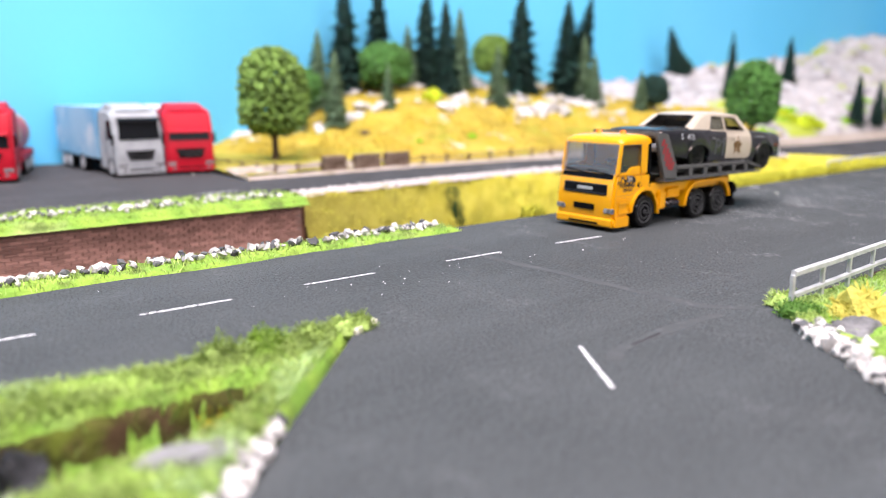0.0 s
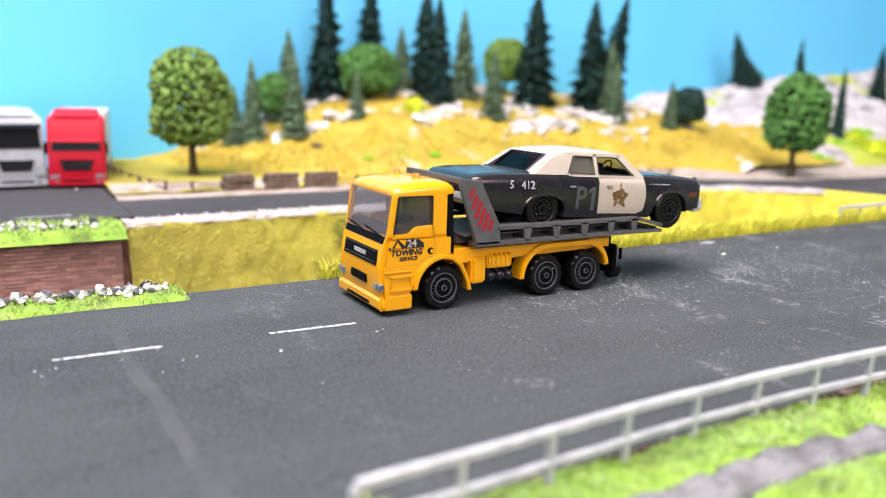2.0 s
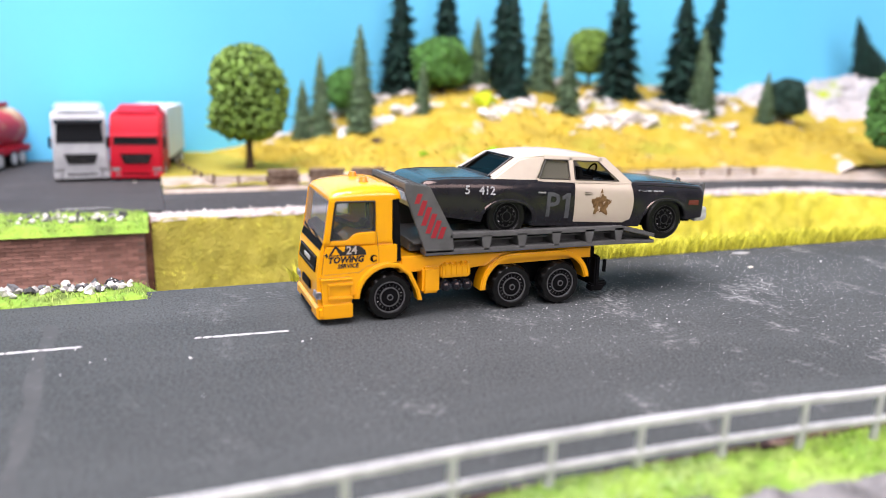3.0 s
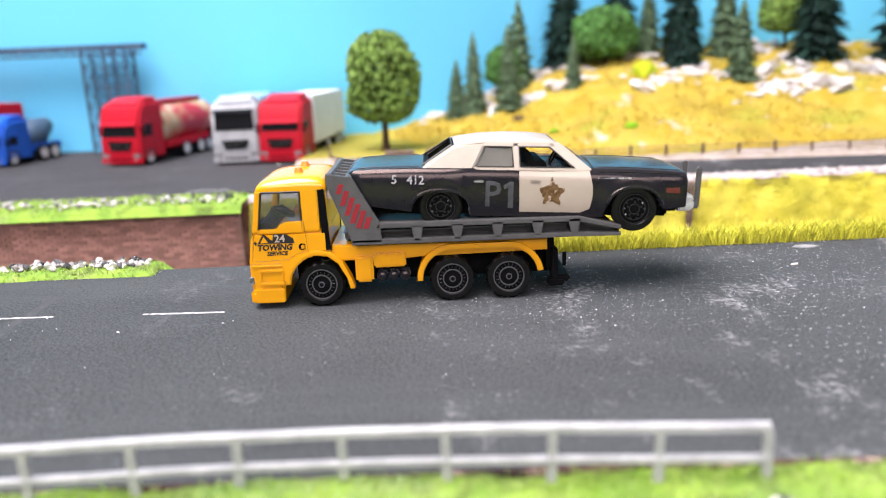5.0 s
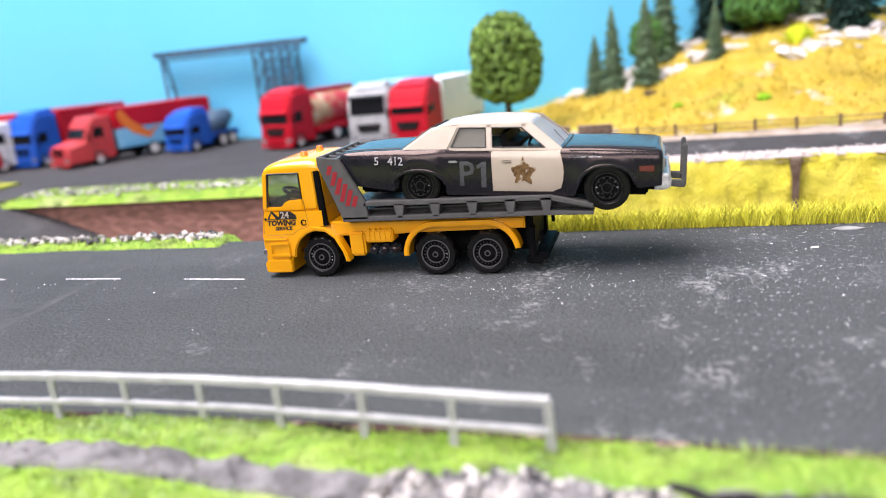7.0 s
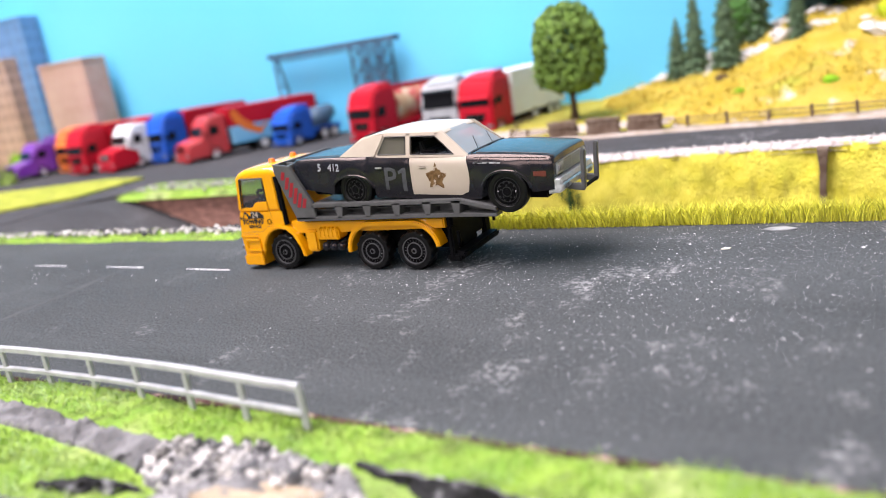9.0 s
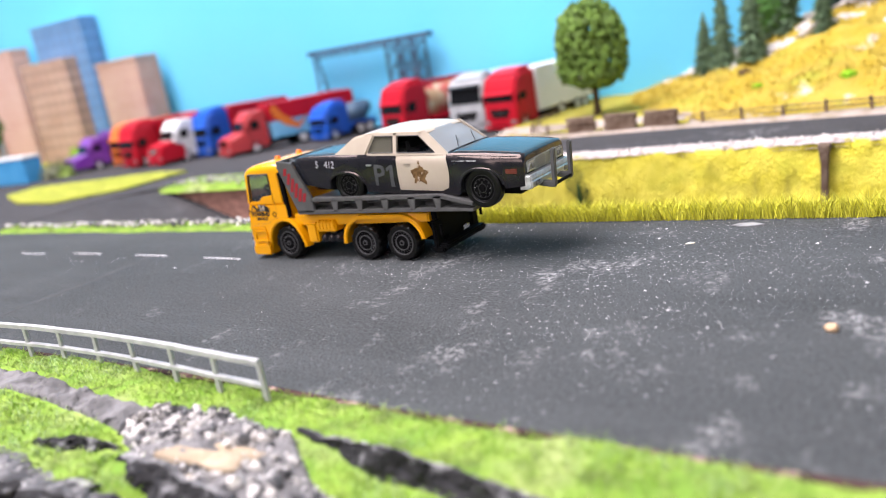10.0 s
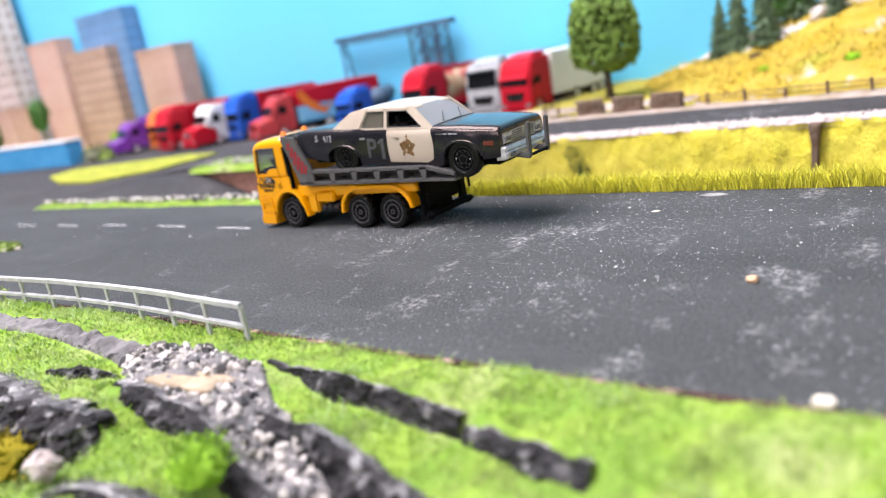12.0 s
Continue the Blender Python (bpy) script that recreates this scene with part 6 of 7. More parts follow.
# ---- town at the end of the park ----
def tower_block(label, x0, x1, y0, y1, h, mat, rows, cols, pane, z0=0.0):
    root = thing("apartment_building", pose((x0 + x1) / 2, y0, z0), label, "building", "card buildings")
    hw = (x1 - x0) * 500
    d = (y1 - y0) * 1000
    bm = bmesh.new()
    box(bm, -hw, hw, 0, d, 0, h, 0.5)
    part("wall", bm, mat, root)
    bm = bmesh.new()
    box(bm, -hw - 0.8, hw + 0.8, -0.8, d, h - 2.5, h + 0.8, 0.3)
    part("roof_edge", bm, mat, root)
    bm = bmesh.new()
    pw, ph = 2 * hw / cols * 0.5, h / rows * 0.5
    box(bm, -pw / 2, pw / 2, -0.35, 0.2, -ph / 2, ph / 2, 0.12)
    first = None
    for r in range(rows):
        for c in range(cols):
            m = pose((-hw + (c + 0.5) * 2 * hw / cols) * MM, 0, (h * (r + 0.55) / (rows + 0.4)) * MM)
            if first is None:
                first = part("window", bm, pane, root)
                first.matrix_basis = m
            else:
                twin("window", first, m, root)
    for r in range(rows):
        for c in range(2):
            m = pose((hw) * MM, (d * (c + 0.5) / 2) * MM, (h * (r + 0.55) / (rows + 0.4)) * MM, 0, 0, 90) @ Matrix.Diagonal((0.8, 1, 1, 1))
            twin("window", first, m, root)
    return root


tower_block("tan card apartment block with brown window rows", -0.586, -0.519, 0.318, 0.345, 98, TAN_WALL, 7, 6, TAN_WALL)
tower_block("tall blue-grey card office tower", -0.714, -0.620, 0.336, 0.357, 151, BLUE_WALL, 12, 6, WINDOW_BLUE)
tower_block("brown card apartment block with many windows", -0.728, -0.642, 0.320, 0.340, 112, TAN_WALL, 9, 6, WINDOW_TINT)
tower_block("pink card tower with pale windows", -0.815, -0.745, 0.322, 0.345, 134, PINK_WALL, 10, 4, PINK_WALL)
tower_block("pale card high-rise with rows of grey windows", -0.985, -0.862, 0.315, 0.345, 235, PALE_WALL, 16, 8, WINDOW_TINT)
tower_block("low pink card house block", -0.93, -0.80, 0.27, 0.30, 62, PINK_WALL, 4, 6, PINK_WALL)
bm = bmesh.new()
box(bm, -70, 70, 0, 18, 0, 23, 0.8)
ob = thing("container", pose(-0.606, 0.182, -0.0003, 0, 0, 4), "smooth blue model container with a pale lid", "container")
part("body", bm, POOL_BLUE, ob)
bm = bmesh.new()
box(bm, -70.6, 70.6, -0.6, 18.6, 22.6, 24.6, 0.5)
part("lid", bm, WHITE, ob, "pale lid")
YLAWN = [(-0.465, 0.128), (-0.40, 0.100), (-0.345, 0.094), (-0.312, 0.128), (-0.315, 0.185), (-0.36, 0.19), (-0.42, 0.172), (-0.478, 0.16)]
slab("yellow_lawn", YLAWN, -0.01, 0.0012, LAWN_YELLOW, "flat yellow-green lawn island in the asphalt", "lawn")
slab("town_lawn", [(-1.29, 0.20), (-0.63, 0.20), (-0.55, 0.30), (-0.49, 0.312), (-0.49, 0.357), (-1.29, 0.357)], -0.01, 0.0012, LAWN_YELLOW, "yellow-green lawn at the foot of the buildings", "lawn")


# ---- trees ----
def round_tree(label, x, y, z, height, width, mat, seed, boxy=1.0):
    """Model tree: a tapered trunk with limbs, and a crown of many small foam clumps with gaps."""
    rng = random.Random(seed)
    root = thing("tree", pose(x, y, z), label, "tree")
    H, R = height / MM, width / 2 / MM
    trunk_h = H * 0.28
    bm = bmesh.new()
    tr = H * 0.028
    pts = [Vector((0, 0, -1)), Vector((0.2, 0, trunk_h * 0.4)), Vector((-0.1, 0.2, trunk_h)), Vector((0.2, 0, H * 0.7))]
    rad = [tr * 1.7, tr * 1.05, tr * 0.9, tr * 0.3]
    for a, b, r0, r1 in zip(pts, pts[1:], rad, rad[1:]):
        rod(bm, a, b, r0, 9, r2=r1)
    for i in range(7):
        a = i * 2.4
        z0 = trunk_h * (0.9 + 0.12 * i)
        rod(bm, (0, 0, z0), (R * 0.7 * math.cos(a), R * 0.7 * math.sin(a), z0 + R * 0.55), tr * 0.45, 6, r2=tr * 0.15)
    part("trunk", bm, BARK, root)
    verts, faces = [], []
    cz, ch = (trunk_h * 0.88 + H) / 2, (H - trunk_h * 0.88) / 2
    ico = bmesh.new()
    bmesh.ops.create_icosphere(ico, subdivisions=1, radius=1.0)
    iv = [v.co.copy() for v in ico.verts]
    idx = [[v.index for v in f.verts] for f in ico.faces]
    ico.free()
    n = 620
    for i in range(n):
        t = 1 - 2 * (i + 0.5) / n
        a = i * 2.39996
        k = 1.0 if i % 4 else rng.uniform(0.45, 0.8)
        wide = (1 - abs(t) ** (2.3 * boxy)) ** 0.5 if t > 0 else (1 - abs(t) ** 6) ** 0.5
        lobe = 1 + 0.10 * math.sin(3 * a + seed) * math.sin(4 * t + seed)
        c = Vector((R * wide * math.cos(a) * k * lobe, R * wide * math.sin(a) * k * lobe, cz + ch * t * (0.93 if k == 1 else 0.7)))
        c += Vector([rng.uniform(-0.5, 0.5) for _ in range(3)]) * R * 0.09
        r = R * rng.uniform(0.085, 0.145)
        off = Vector([rng.uniform(0, 20) for _ in range(3)])
        base = len(verts)
        for p in iv:
            verts.append((c + p * r * (1 + 0.55 * noise.noise(p * 1.3 + off)) * 1.0) * MM)
        faces += [[base + j for j in f] for f in idx]
        # leaf flecks that stand off the clump
        for _ in range(3):
            d = Vector([rng.gauss(0, 1) for _ in range(3)]).normalized()
            e = d.orthogonal().normalized() * r * 0.5
            q = c + d * r * 0.8
            b2 = len(verts)
            verts += [(q - e) * MM, (q + e) * MM, (q + d * r * 0.8 + e.cross(d) * 0.6) * MM]
            faces.append([b2, b2 + 1, b2 + 2])
    raw_part("crown", verts, faces, mat, root)
    return root


def fir_meshes(seed, mat):
    """Meshes of a fir one unit high: stem, and tiers of drooping twigs."""
    rng = random.Random(seed)
    verts, faces = [], []
    tiers = 26
    for k in range(tiers):
        f = k / (tiers - 1)
        z = 0.06 + 0.92 * f
        rad = 0.185 * (1 - f) ** 0.68 * (1 + 0.2 * math.sin(k * 2.2)) + 0.010
        count = int(10 + 26 * (1 - f))
        for i in range(count):
            a = 2 * math.pi * (i + rng.random()) / count
            l = rad * rng.uniform(0.7, 1.15)
            zz = z + rng.uniform(-0.016, 0.016)
            w = 0.020 * (1 - 0.4 * f) * rng.uniform(0.7, 1.3)
            c, s = math.cos(a), math.sin(a)
            dip = l * rng.uniform(0.15, 0.5)
            o = len(verts)
            verts += [(0, 0, zz + 0.02), (c * l * 0.6 - s * w, s * l * 0.6 + c * w, zz - dip * 0.4), (c * l, s * l, zz - dip), (c * l * 0.6 + s * w, s * l * 0.6 - c * w, zz - dip * 0.4),
                      (c * l * 0.6, s * l * 0.6, zz - dip * 0.4 - 0.022)]
            faces += [[o, o + 1, o + 2, o + 3], [o, o + 4, o + 1], [o + 1, o + 4, o + 2], [o + 2, o + 4, o + 3], [o + 3, o + 4, o]]
    me = bpy.data.meshes.new("crown")
    me.from_pydata(verts, [], faces)
    me.materials.append(mat)
    bm = bmesh.new()
    rod(bm, (0, 0, -0.05), (0, 0, 0.9), 0.022, 7, k=1.0, r2=0.004)
    st = bpy.data.meshes.new("trunk")
    bm.to_mesh(st)
    bm.free()
    st.materials.append(BARK)
    return me, st


DARK_FIRS = [fir_meshes(i, FIR) for i in (1, 2, 3)]
GREY_FIRS = [fir_meshes(i, FIR_GREY) for i in (4, 5, 6)]


def fir(x, y, height, dark, i, tilt=0.0, z=None, wide=1.0):
    z = hill_height(x, y) if z is None else z
    name = "dark blue-green model fir tree on the hill" if dark else "grey-green model fir tree on the hill"
    if tilt:
        name = "dark model fir tree leaning to one side"
    root = thing("fir_tree", pose(x, y, z - 0.001, 0, tilt, 0), name, "tree", "dark firs" if dark else "grey firs")
    crown, trunk = (DARK_FIRS if dark else GREY_FIRS)[i % 3]
    for n, me in (("crown", crown), ("trunk", trunk)):
        o = new(n, me)
        o.parent = root
        o.matrix_basis = pose(0, 0, 0, 0, 0, i * 67) @ Matrix.Diagonal((height * wide, height * wide, height, 1))
    return root


# x, y, height of the tip over the ground of the model, dark or grey, width
FIRS = [(0.106, 0.388, 0.136, 1, 1.05), (0.148, 0.400, 0.138, 1, 1.1), (0.180, 0.346, 0.122, 1, 1.0), (0.192, 0.388, 0.138, 1, 1.0), (0.276, 0.352, 0.136, 1, 1.2), (0.330, 0.343, 0.132, 1, 1.2),
        (0.024, 0.350, 0.053, 0, 1.5), (0.036, 0.348, 0.071, 0, 1.15), (0.058, 0.326, 0.075, 0, 1.25), (0.070, 0.371, 0.092, 0, 1.45), (0.099, 0.316, 0.066, 0, 1.4), (0.166, 0.381, 0.102, 0, 1.4),
        (0.219, 0.373, 0.119, 0, 1.3), (0.206, 0.308, 0.084, 0, 1.5), (0.318, 0.298, 0.079, 0, 1.5), (0.338, 0.328, 0.098, 0, 1.4), (0.352, 0.271, 0.066, 0, 1.5)]
for i, (x, y, top, dark, wide) in enumerate(FIRS):
    fir(x, y, top - hill_height(x, y) + 0.001, dark, i, wide=wide * (1.0 if dark else 0.8))
fir(0.352, 0.352, 0.098, 1, 2, 13, wide=1.0)
fir(0.600, 0.400, 0.066, 1, 1, -20, z=mountain_height(0.600, 0.400), wide=1.3)
fir(0.622, 0.402, 0.050, 1, 2, -42, z=mountain_height(0.622, 0.402), wide=1.3)
round_tree("small dark round-topped model tree on the hill", 0.371, 0.271, hill_height(0.371, 0.271) - 0.004, 0.036, 0.026, FIR, 23)
fir(0.535, 0.290, 0.075, 1, 0, wide=0.7)
fir(0.52, 0.235, 0.06, 1, 1, wide=0.6)
fir(0.62, 0.19, 0.055, 1, 2)
fir(0.66, 0.185, 0.05, 1, 0)
fir(0.70, 0.31, 0.06, 1, 0)
round_tree("round-crowned model tree with fresh green foliage", -0.0225, 0.266, 0.0015, 0.0710, 0.0385, LEAF, 5)
round_tree("round-crowned model tree with dark green foliage", 0.363, 0.166, 0.0, 0.072, 0.038, LEAF_FRESH, 9, 0.85)
round_tree("bushy round model tree on the hill", 0.131, 0.366, hill_height(0.131, 0.366) - 0.006, 0.045, 0.040, LEAF_FRESH, 12)
round_tree("bushy round model tree behind the firs", 0.266, 0.380, hill_height(0.266, 0.380) - 0.002, 0.048, 0.034, LEAF, 14)
round_tree("small round model tree at the hill foot", 0.062, 0.376, hill_height(0.062, 0.376) - 0.004, 0.039, 0.028, LEAF_FRESH, 16)
round_tree("round model tree in front of the pink tower", -0.85, 0.262, 0.0, 0.075, 0.035, LEAF_FRESH, 18)
round_tree("bushy dark green tree at the mountain foot", 0.72, 0.17, 0.0, 0.055, 0.05, LEAF_FRESH, 20)


def scree_height(x, y):
    on = min(smooth01((between(x, SCREE_TOP) - y) / 0.0015), smooth01((y - between(x, SCREE_LOW)) / 0.0015), smooth01((x - 0.022) / 0.004))
    return right_verge(x, y) - 0.002 + on * (0.0026 + 0.0009 * abs(fbm(x, y, 240)))


# ---- stones ----
PATH_TOP = [(-0.10, -0.106), (-0.058, -0.103), (-0.03, -0.102), (0.0, -0.1035), (0.03, -0.107), (0.06, -0.1075)]
STONE_SHAPES = []
for i in range(7):
    bm = bmesh.new()
    lump(bm, (0, 0, 0), 1.0, 1, 0.55, i + 1, (1.0, 0.8, 0.65))
    me = bpy.data.meshes.new("stone")
    bm.to_mesh(me)
    bm.free()
    me.materials.append(PALE_GRAVEL)
    STONE_SHAPES.append(me)


def stones(root, spots, mats, rng, name="stone"):
    """Loose stones under one root, on shared shapes; spots: x, y, z, radius in mm, relative to the root."""
    cache = {}
    for x, y, z, r in spots:
        i, mat = rng.randrange(7), rng.choice(mats)
        if (i, mat.name) not in cache:
            me = STONE_SHAPES[i].copy()
            me.materials[0] = mat
            cache[(i, mat.name)] = me
        o = new(name, cache[(i, mat.name)])
        o.parent = root
        o.matrix_basis = pose(x, y, z, rng.uniform(-25, 25), rng.uniform(-25, 25), rng.uniform(0, 360)) @ Matrix.Scale(r, 4)


STONE_A = varied("pale_stone", (0.42, 0.40, 0.375), 0.6, 0.85, 0.3, island=False)
STONE_B = varied("dark_stone", (0.085, 0.085, 0.088), 0.6, 0.8, 0.3, island=False)
STONE_C = varied("white_stone", (0.50, 0.48, 0.46), 0.3, 0.9, 0.3, island=False)
rng = random.Random(11)

heap = thing("gravel_heap", pose(0, 0, 0), "loose grey and white gravel spilling beside the path", "gravel")
spots, grit = [], []
while len(grit) < 1100:
    x = 0.022 + 0.092 * rng.random() ** 1.4
    hi, lo = between(x, SCREE_TOP), between(x, SCREE_LOW)
    y = lo + (hi - lo) * rng.random() + rng.gauss(0, 0.0008)
    if math.hypot((x - 0.0530) / 0.0085, (y + 0.1168) / 0.0030) < 1:
        continue
    if len(spots) < 298:
        spots.append((x, y, scree_height(x, y) + 0.0003, rng.uniform(0.6, 1.55)))
    else:
        grit.append((x, y, scree_height(x, y) + 0.0001, rng.uniform(0.22, 0.6)))
stones(heap, spots, [STONE_A, STONE_A, STONE_A, STONE_B, STONE_B, STONE_C], rng)
verts, faces = [], []
for x, y, z, r in grit:
    me = STONE_SHAPES[rng.randrange(7)]
    m = pose(x, y, z, rng.uniform(-40, 40), rng.uniform(-40, 40), rng.uniform(0, 360)) @ Matrix.Scale(r, 4)
    base = len(verts)
    verts += [m @ v.co for v in me.vertices]
    faces += [tuple(base + k for k in p.vertices) for p in me.polygons]
raw_part("grit", verts, faces, GRAVEL, heap)["kind"] = "stuff"
row = thing("stone_border", pose(0, 0, 0), "dark grit crumbs along the grey path", "stones")
spots = []
for i in range(60):
    x = rng.uniform(-0.095, 0.03)
    y = between(x, PATH_TOP) - rng.choice((0.002, 0.0075)) + rng.gauss(0, 0.0008)
    spots.append((x, y, right_verge(x, y) + 0.0006, rng.uniform(0.25, 0.6)))
stones(row, spots, [STONE_B], rng)

row = thing("stone_border", pose(0, 0, 0), "row of small white and grey stones on the grass strip", "stones")
spots = []
for i in range(290):
    x = -0.285 + 0.203 * rng.random()
    y = 0.0300 + rng.gauss(0, 0.0016)
    spots.append((x, min(y, 0.0335), 0.0016 + rng.random() * 0.0008, rng.uniform(0.8, 1.8)))
stones(row, spots, [STONE_A, STONE_C, STONE_B], rng)

row = thing("stone_border", pose(0, 0, 0), "row of grey stones on the wall-top grass", "stones")
spots = []
for i in range(295):
    x = -0.27 + 0.185 * rng.random()
    spots.append((x, 0.141 + rng.gauss(0, 0.0045), 0.0007, rng.uniform(0.6, 1.6)))
stones(row, spots, [STONE_A, STONE_B, STONE_C], rng)

row = thing("stone_border", pose(0, 0, 0), "pale pinkish gravel along the bank top", "stones")
spots = []
for d, x, y, nx, ny in along(BANK_PATH[:6], 300):
    o = rng.uniform(0.0008, 0.010)
    spots.append((x - nx * o, y - ny * o, 0.0004 + 0.0006 * rng.random(), rng.uniform(0.35, 0.95)))
stones(row, spots, [STONE_C, STONE_C, STONE_A], rng)

row = thing("stone_border", pose(0, 0, 0), "white and grey stones along the side road", "stones")
spots = []
for i in range(110):
    t = rng.random()
    spots.append((-0.1950 - 0.027 * t - abs(rng.gauss(0, 0.0013)), -0.0765 - 0.029 * t + rng.gauss(0, 0.0006), 0.0008, rng.uniform(0.7, 1.7)))
for i in range(130):
    t = rng.random()
    spots.append((-0.096 - 0.024 * t + abs(rng.gauss(0, 0.004)), -0.103 - 0.029 * t, 0.0008, rng.uniform(0.9, 2.2)))
stones(row, spots, [STONE_C, STONE_A, STONE_A, STONE_C, STONE_B], rng)

row = thing("boulder_field", pose(0, 0, 0), "white boulders in bands over the yellow hill", "boulders")
spots = []
for k in range(46):
    x0 = rng.uniform(0.01, 0.43)
    y0 = rng.choice((0.285, 0.31, 0.325, 0.345, 0.37, 0.395)) + rng.gauss(0, 0.007)
    if y0 < 0.318 and x0 < 0.20 and k % 3:
        continue
    for i in range(rng.randrange(3, 9)):
        x, y = x0 + rng.gauss(0, 0.012), y0 + rng.gauss(0, 0.005)
        if 0.222 < y < 0.42 and x > -0.01:
            spots.append((x, y, hill_height(x, y) - 0.0016, rng.uniform(3.0, 9.0) * (0.6 if y < 0.28 else 1)))
for i in range(14):
    x, y = rng.uniform(0.0, 0.44), rng.uniform(0.222, 0.41)
    spots.append((x, y, hill_height(x, y), rng.uniform(1.0, 2.5)))
STONE_SHAPES.clear()
for i in range(7):
    bm = bmesh.new()
    lump(bm, (0, 0, 0), 1.0, 2, 0.5, i + 20, (1.35, 0.95, 0.55))
    me = bpy.data.meshes.new("boulder")
    bm.to_mesh(me)
    bm.free()
    me.materials.append(HILL_ROCK)
    STONE_SHAPES.append(me)
stones(row, spots[:298], [STONE_C, HILL_ROCK, HILL_ROCK], rng, "boulder")


# ---- rock ledges in the near verge ----
def ledge(label, path, half, high, seed, back=0.004):
    """A broken rock step: a pale shelf on the upper side and a jagged dark face below it."""
    rows = along(path, int(len(path) * 26))
    face, shelf, K, S = [], [], 12, 6
    end = rows[-1][0]
    for d, x, y, nx, ny in rows:
        fade = smooth01((d + 0.002) / 0.010) * smooth01((end - d + 0.002) / 0.010)
        zb = right_verge(x - nx * back, y - ny * back) + 0.0004
        zf = right_verge(x + nx * half * 1.5, y + ny * half * 1.5) - 0.0010
        rise = max(zb - zf, 0.0015) + (high + 0.0012 * fbm(d, seed, 45)) * fade
        for j in range(K):
            t = j / (K - 1)
            rough = 0.75 * fbm(d, t * 0.010 + seed, 150) + 0.40 * fbm(d, t * 0.016 + seed * 2, 420)
            crack = 0.5 * max(0.0, 0.25 - abs(fbm(d, seed * 5, 130))) * 4
            o = half * (1.25 - 1.5 * t ** 1.4 + rough * (0.35 + math.sin(math.pi * t)) - crack * 0.5) * (0.5 + 0.5 * fade)
            z = zf + rise * t ** 0.8 + 0.0006 * fbm(d, t * 0.02 + seed * 3, 300) * math.sin(math.pi * t)
            face.append((x + nx * o, y + ny * o, z))
        fx, fy, fz = face[-1]
        for j in range(S):
            t = j / (S - 1)
            o = back * t * (1 + 0.25 * fbm(d, seed * 7, 90))
            z = fz * (1 - t) + (zb - 0.0008) * t + 0.0009 * math.sin(math.pi * t) * abs(fbm(d, t * 0.02 + seed, 200))
            shelf.append((fx - nx * o, fy - ny * o, z))
    root = thing("rock_ledge", pose(0, 0, 0), label, "rock", "rock ledges")
    g = random.Random(int(seed * 10))
    i = 0
    while i < len(rows) - 2:
        e = min(len(rows) - 1, i + g.randrange(9, 20))
        if len(rows) - 1 - e < 6:
            e = len(rows) - 1
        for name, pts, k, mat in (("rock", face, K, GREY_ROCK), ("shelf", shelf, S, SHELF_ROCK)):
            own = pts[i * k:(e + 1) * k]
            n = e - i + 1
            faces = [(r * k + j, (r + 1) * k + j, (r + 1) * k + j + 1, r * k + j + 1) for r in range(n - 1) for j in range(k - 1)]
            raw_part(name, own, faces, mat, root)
        i = e
    return root


SHELF_ROCK = mottled("pale_grey_rock", [(0.18, 0.18, 0.187), (0.06, 0.06, 0.063), (0.42, 0.415, 0.41)], [170.0, (300.0, 0.52, 0.66)], 0.9, 0.25, 500, 0.0009, 1.0)
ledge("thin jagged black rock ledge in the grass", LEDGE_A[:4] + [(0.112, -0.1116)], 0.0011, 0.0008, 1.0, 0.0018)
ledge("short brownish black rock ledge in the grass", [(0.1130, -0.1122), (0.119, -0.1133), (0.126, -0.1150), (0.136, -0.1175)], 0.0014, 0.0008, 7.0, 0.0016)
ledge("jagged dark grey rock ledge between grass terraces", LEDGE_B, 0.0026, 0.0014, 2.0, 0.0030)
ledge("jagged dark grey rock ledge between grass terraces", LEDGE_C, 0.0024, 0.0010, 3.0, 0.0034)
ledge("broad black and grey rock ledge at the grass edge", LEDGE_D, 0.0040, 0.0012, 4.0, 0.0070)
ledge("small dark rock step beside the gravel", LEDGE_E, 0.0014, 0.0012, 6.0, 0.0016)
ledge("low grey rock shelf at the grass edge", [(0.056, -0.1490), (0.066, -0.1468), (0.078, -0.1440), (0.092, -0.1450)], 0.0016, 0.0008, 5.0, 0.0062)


def path_height(x, y):
    m = between(x, PATH_TOP)
    on = min(smooth01((m - y) / 0.002), smooth01((y - m + 0.0095) / 0.002), smooth01((x + 0.098) / 0.01), smooth01((0.062 - x) / 0.01))
    u = (x + 0.9 * (y + 0.108) + 0.0012 * fbm(x, y, 70)) / 0.0068
    groove = max(0.0, 1 - abs(u - math.floor(u) - 0.5) / 0.07)
    return right_verge(x, y) - 0.0025 + on * (0.0034 + 0.0004 * fbm(x, y, 160) + 0.0005 * abs(fbm(x, y, 300)) - 0.0009 * groove * smooth01(0.5 + 2 * fbm(x, y, 55)))


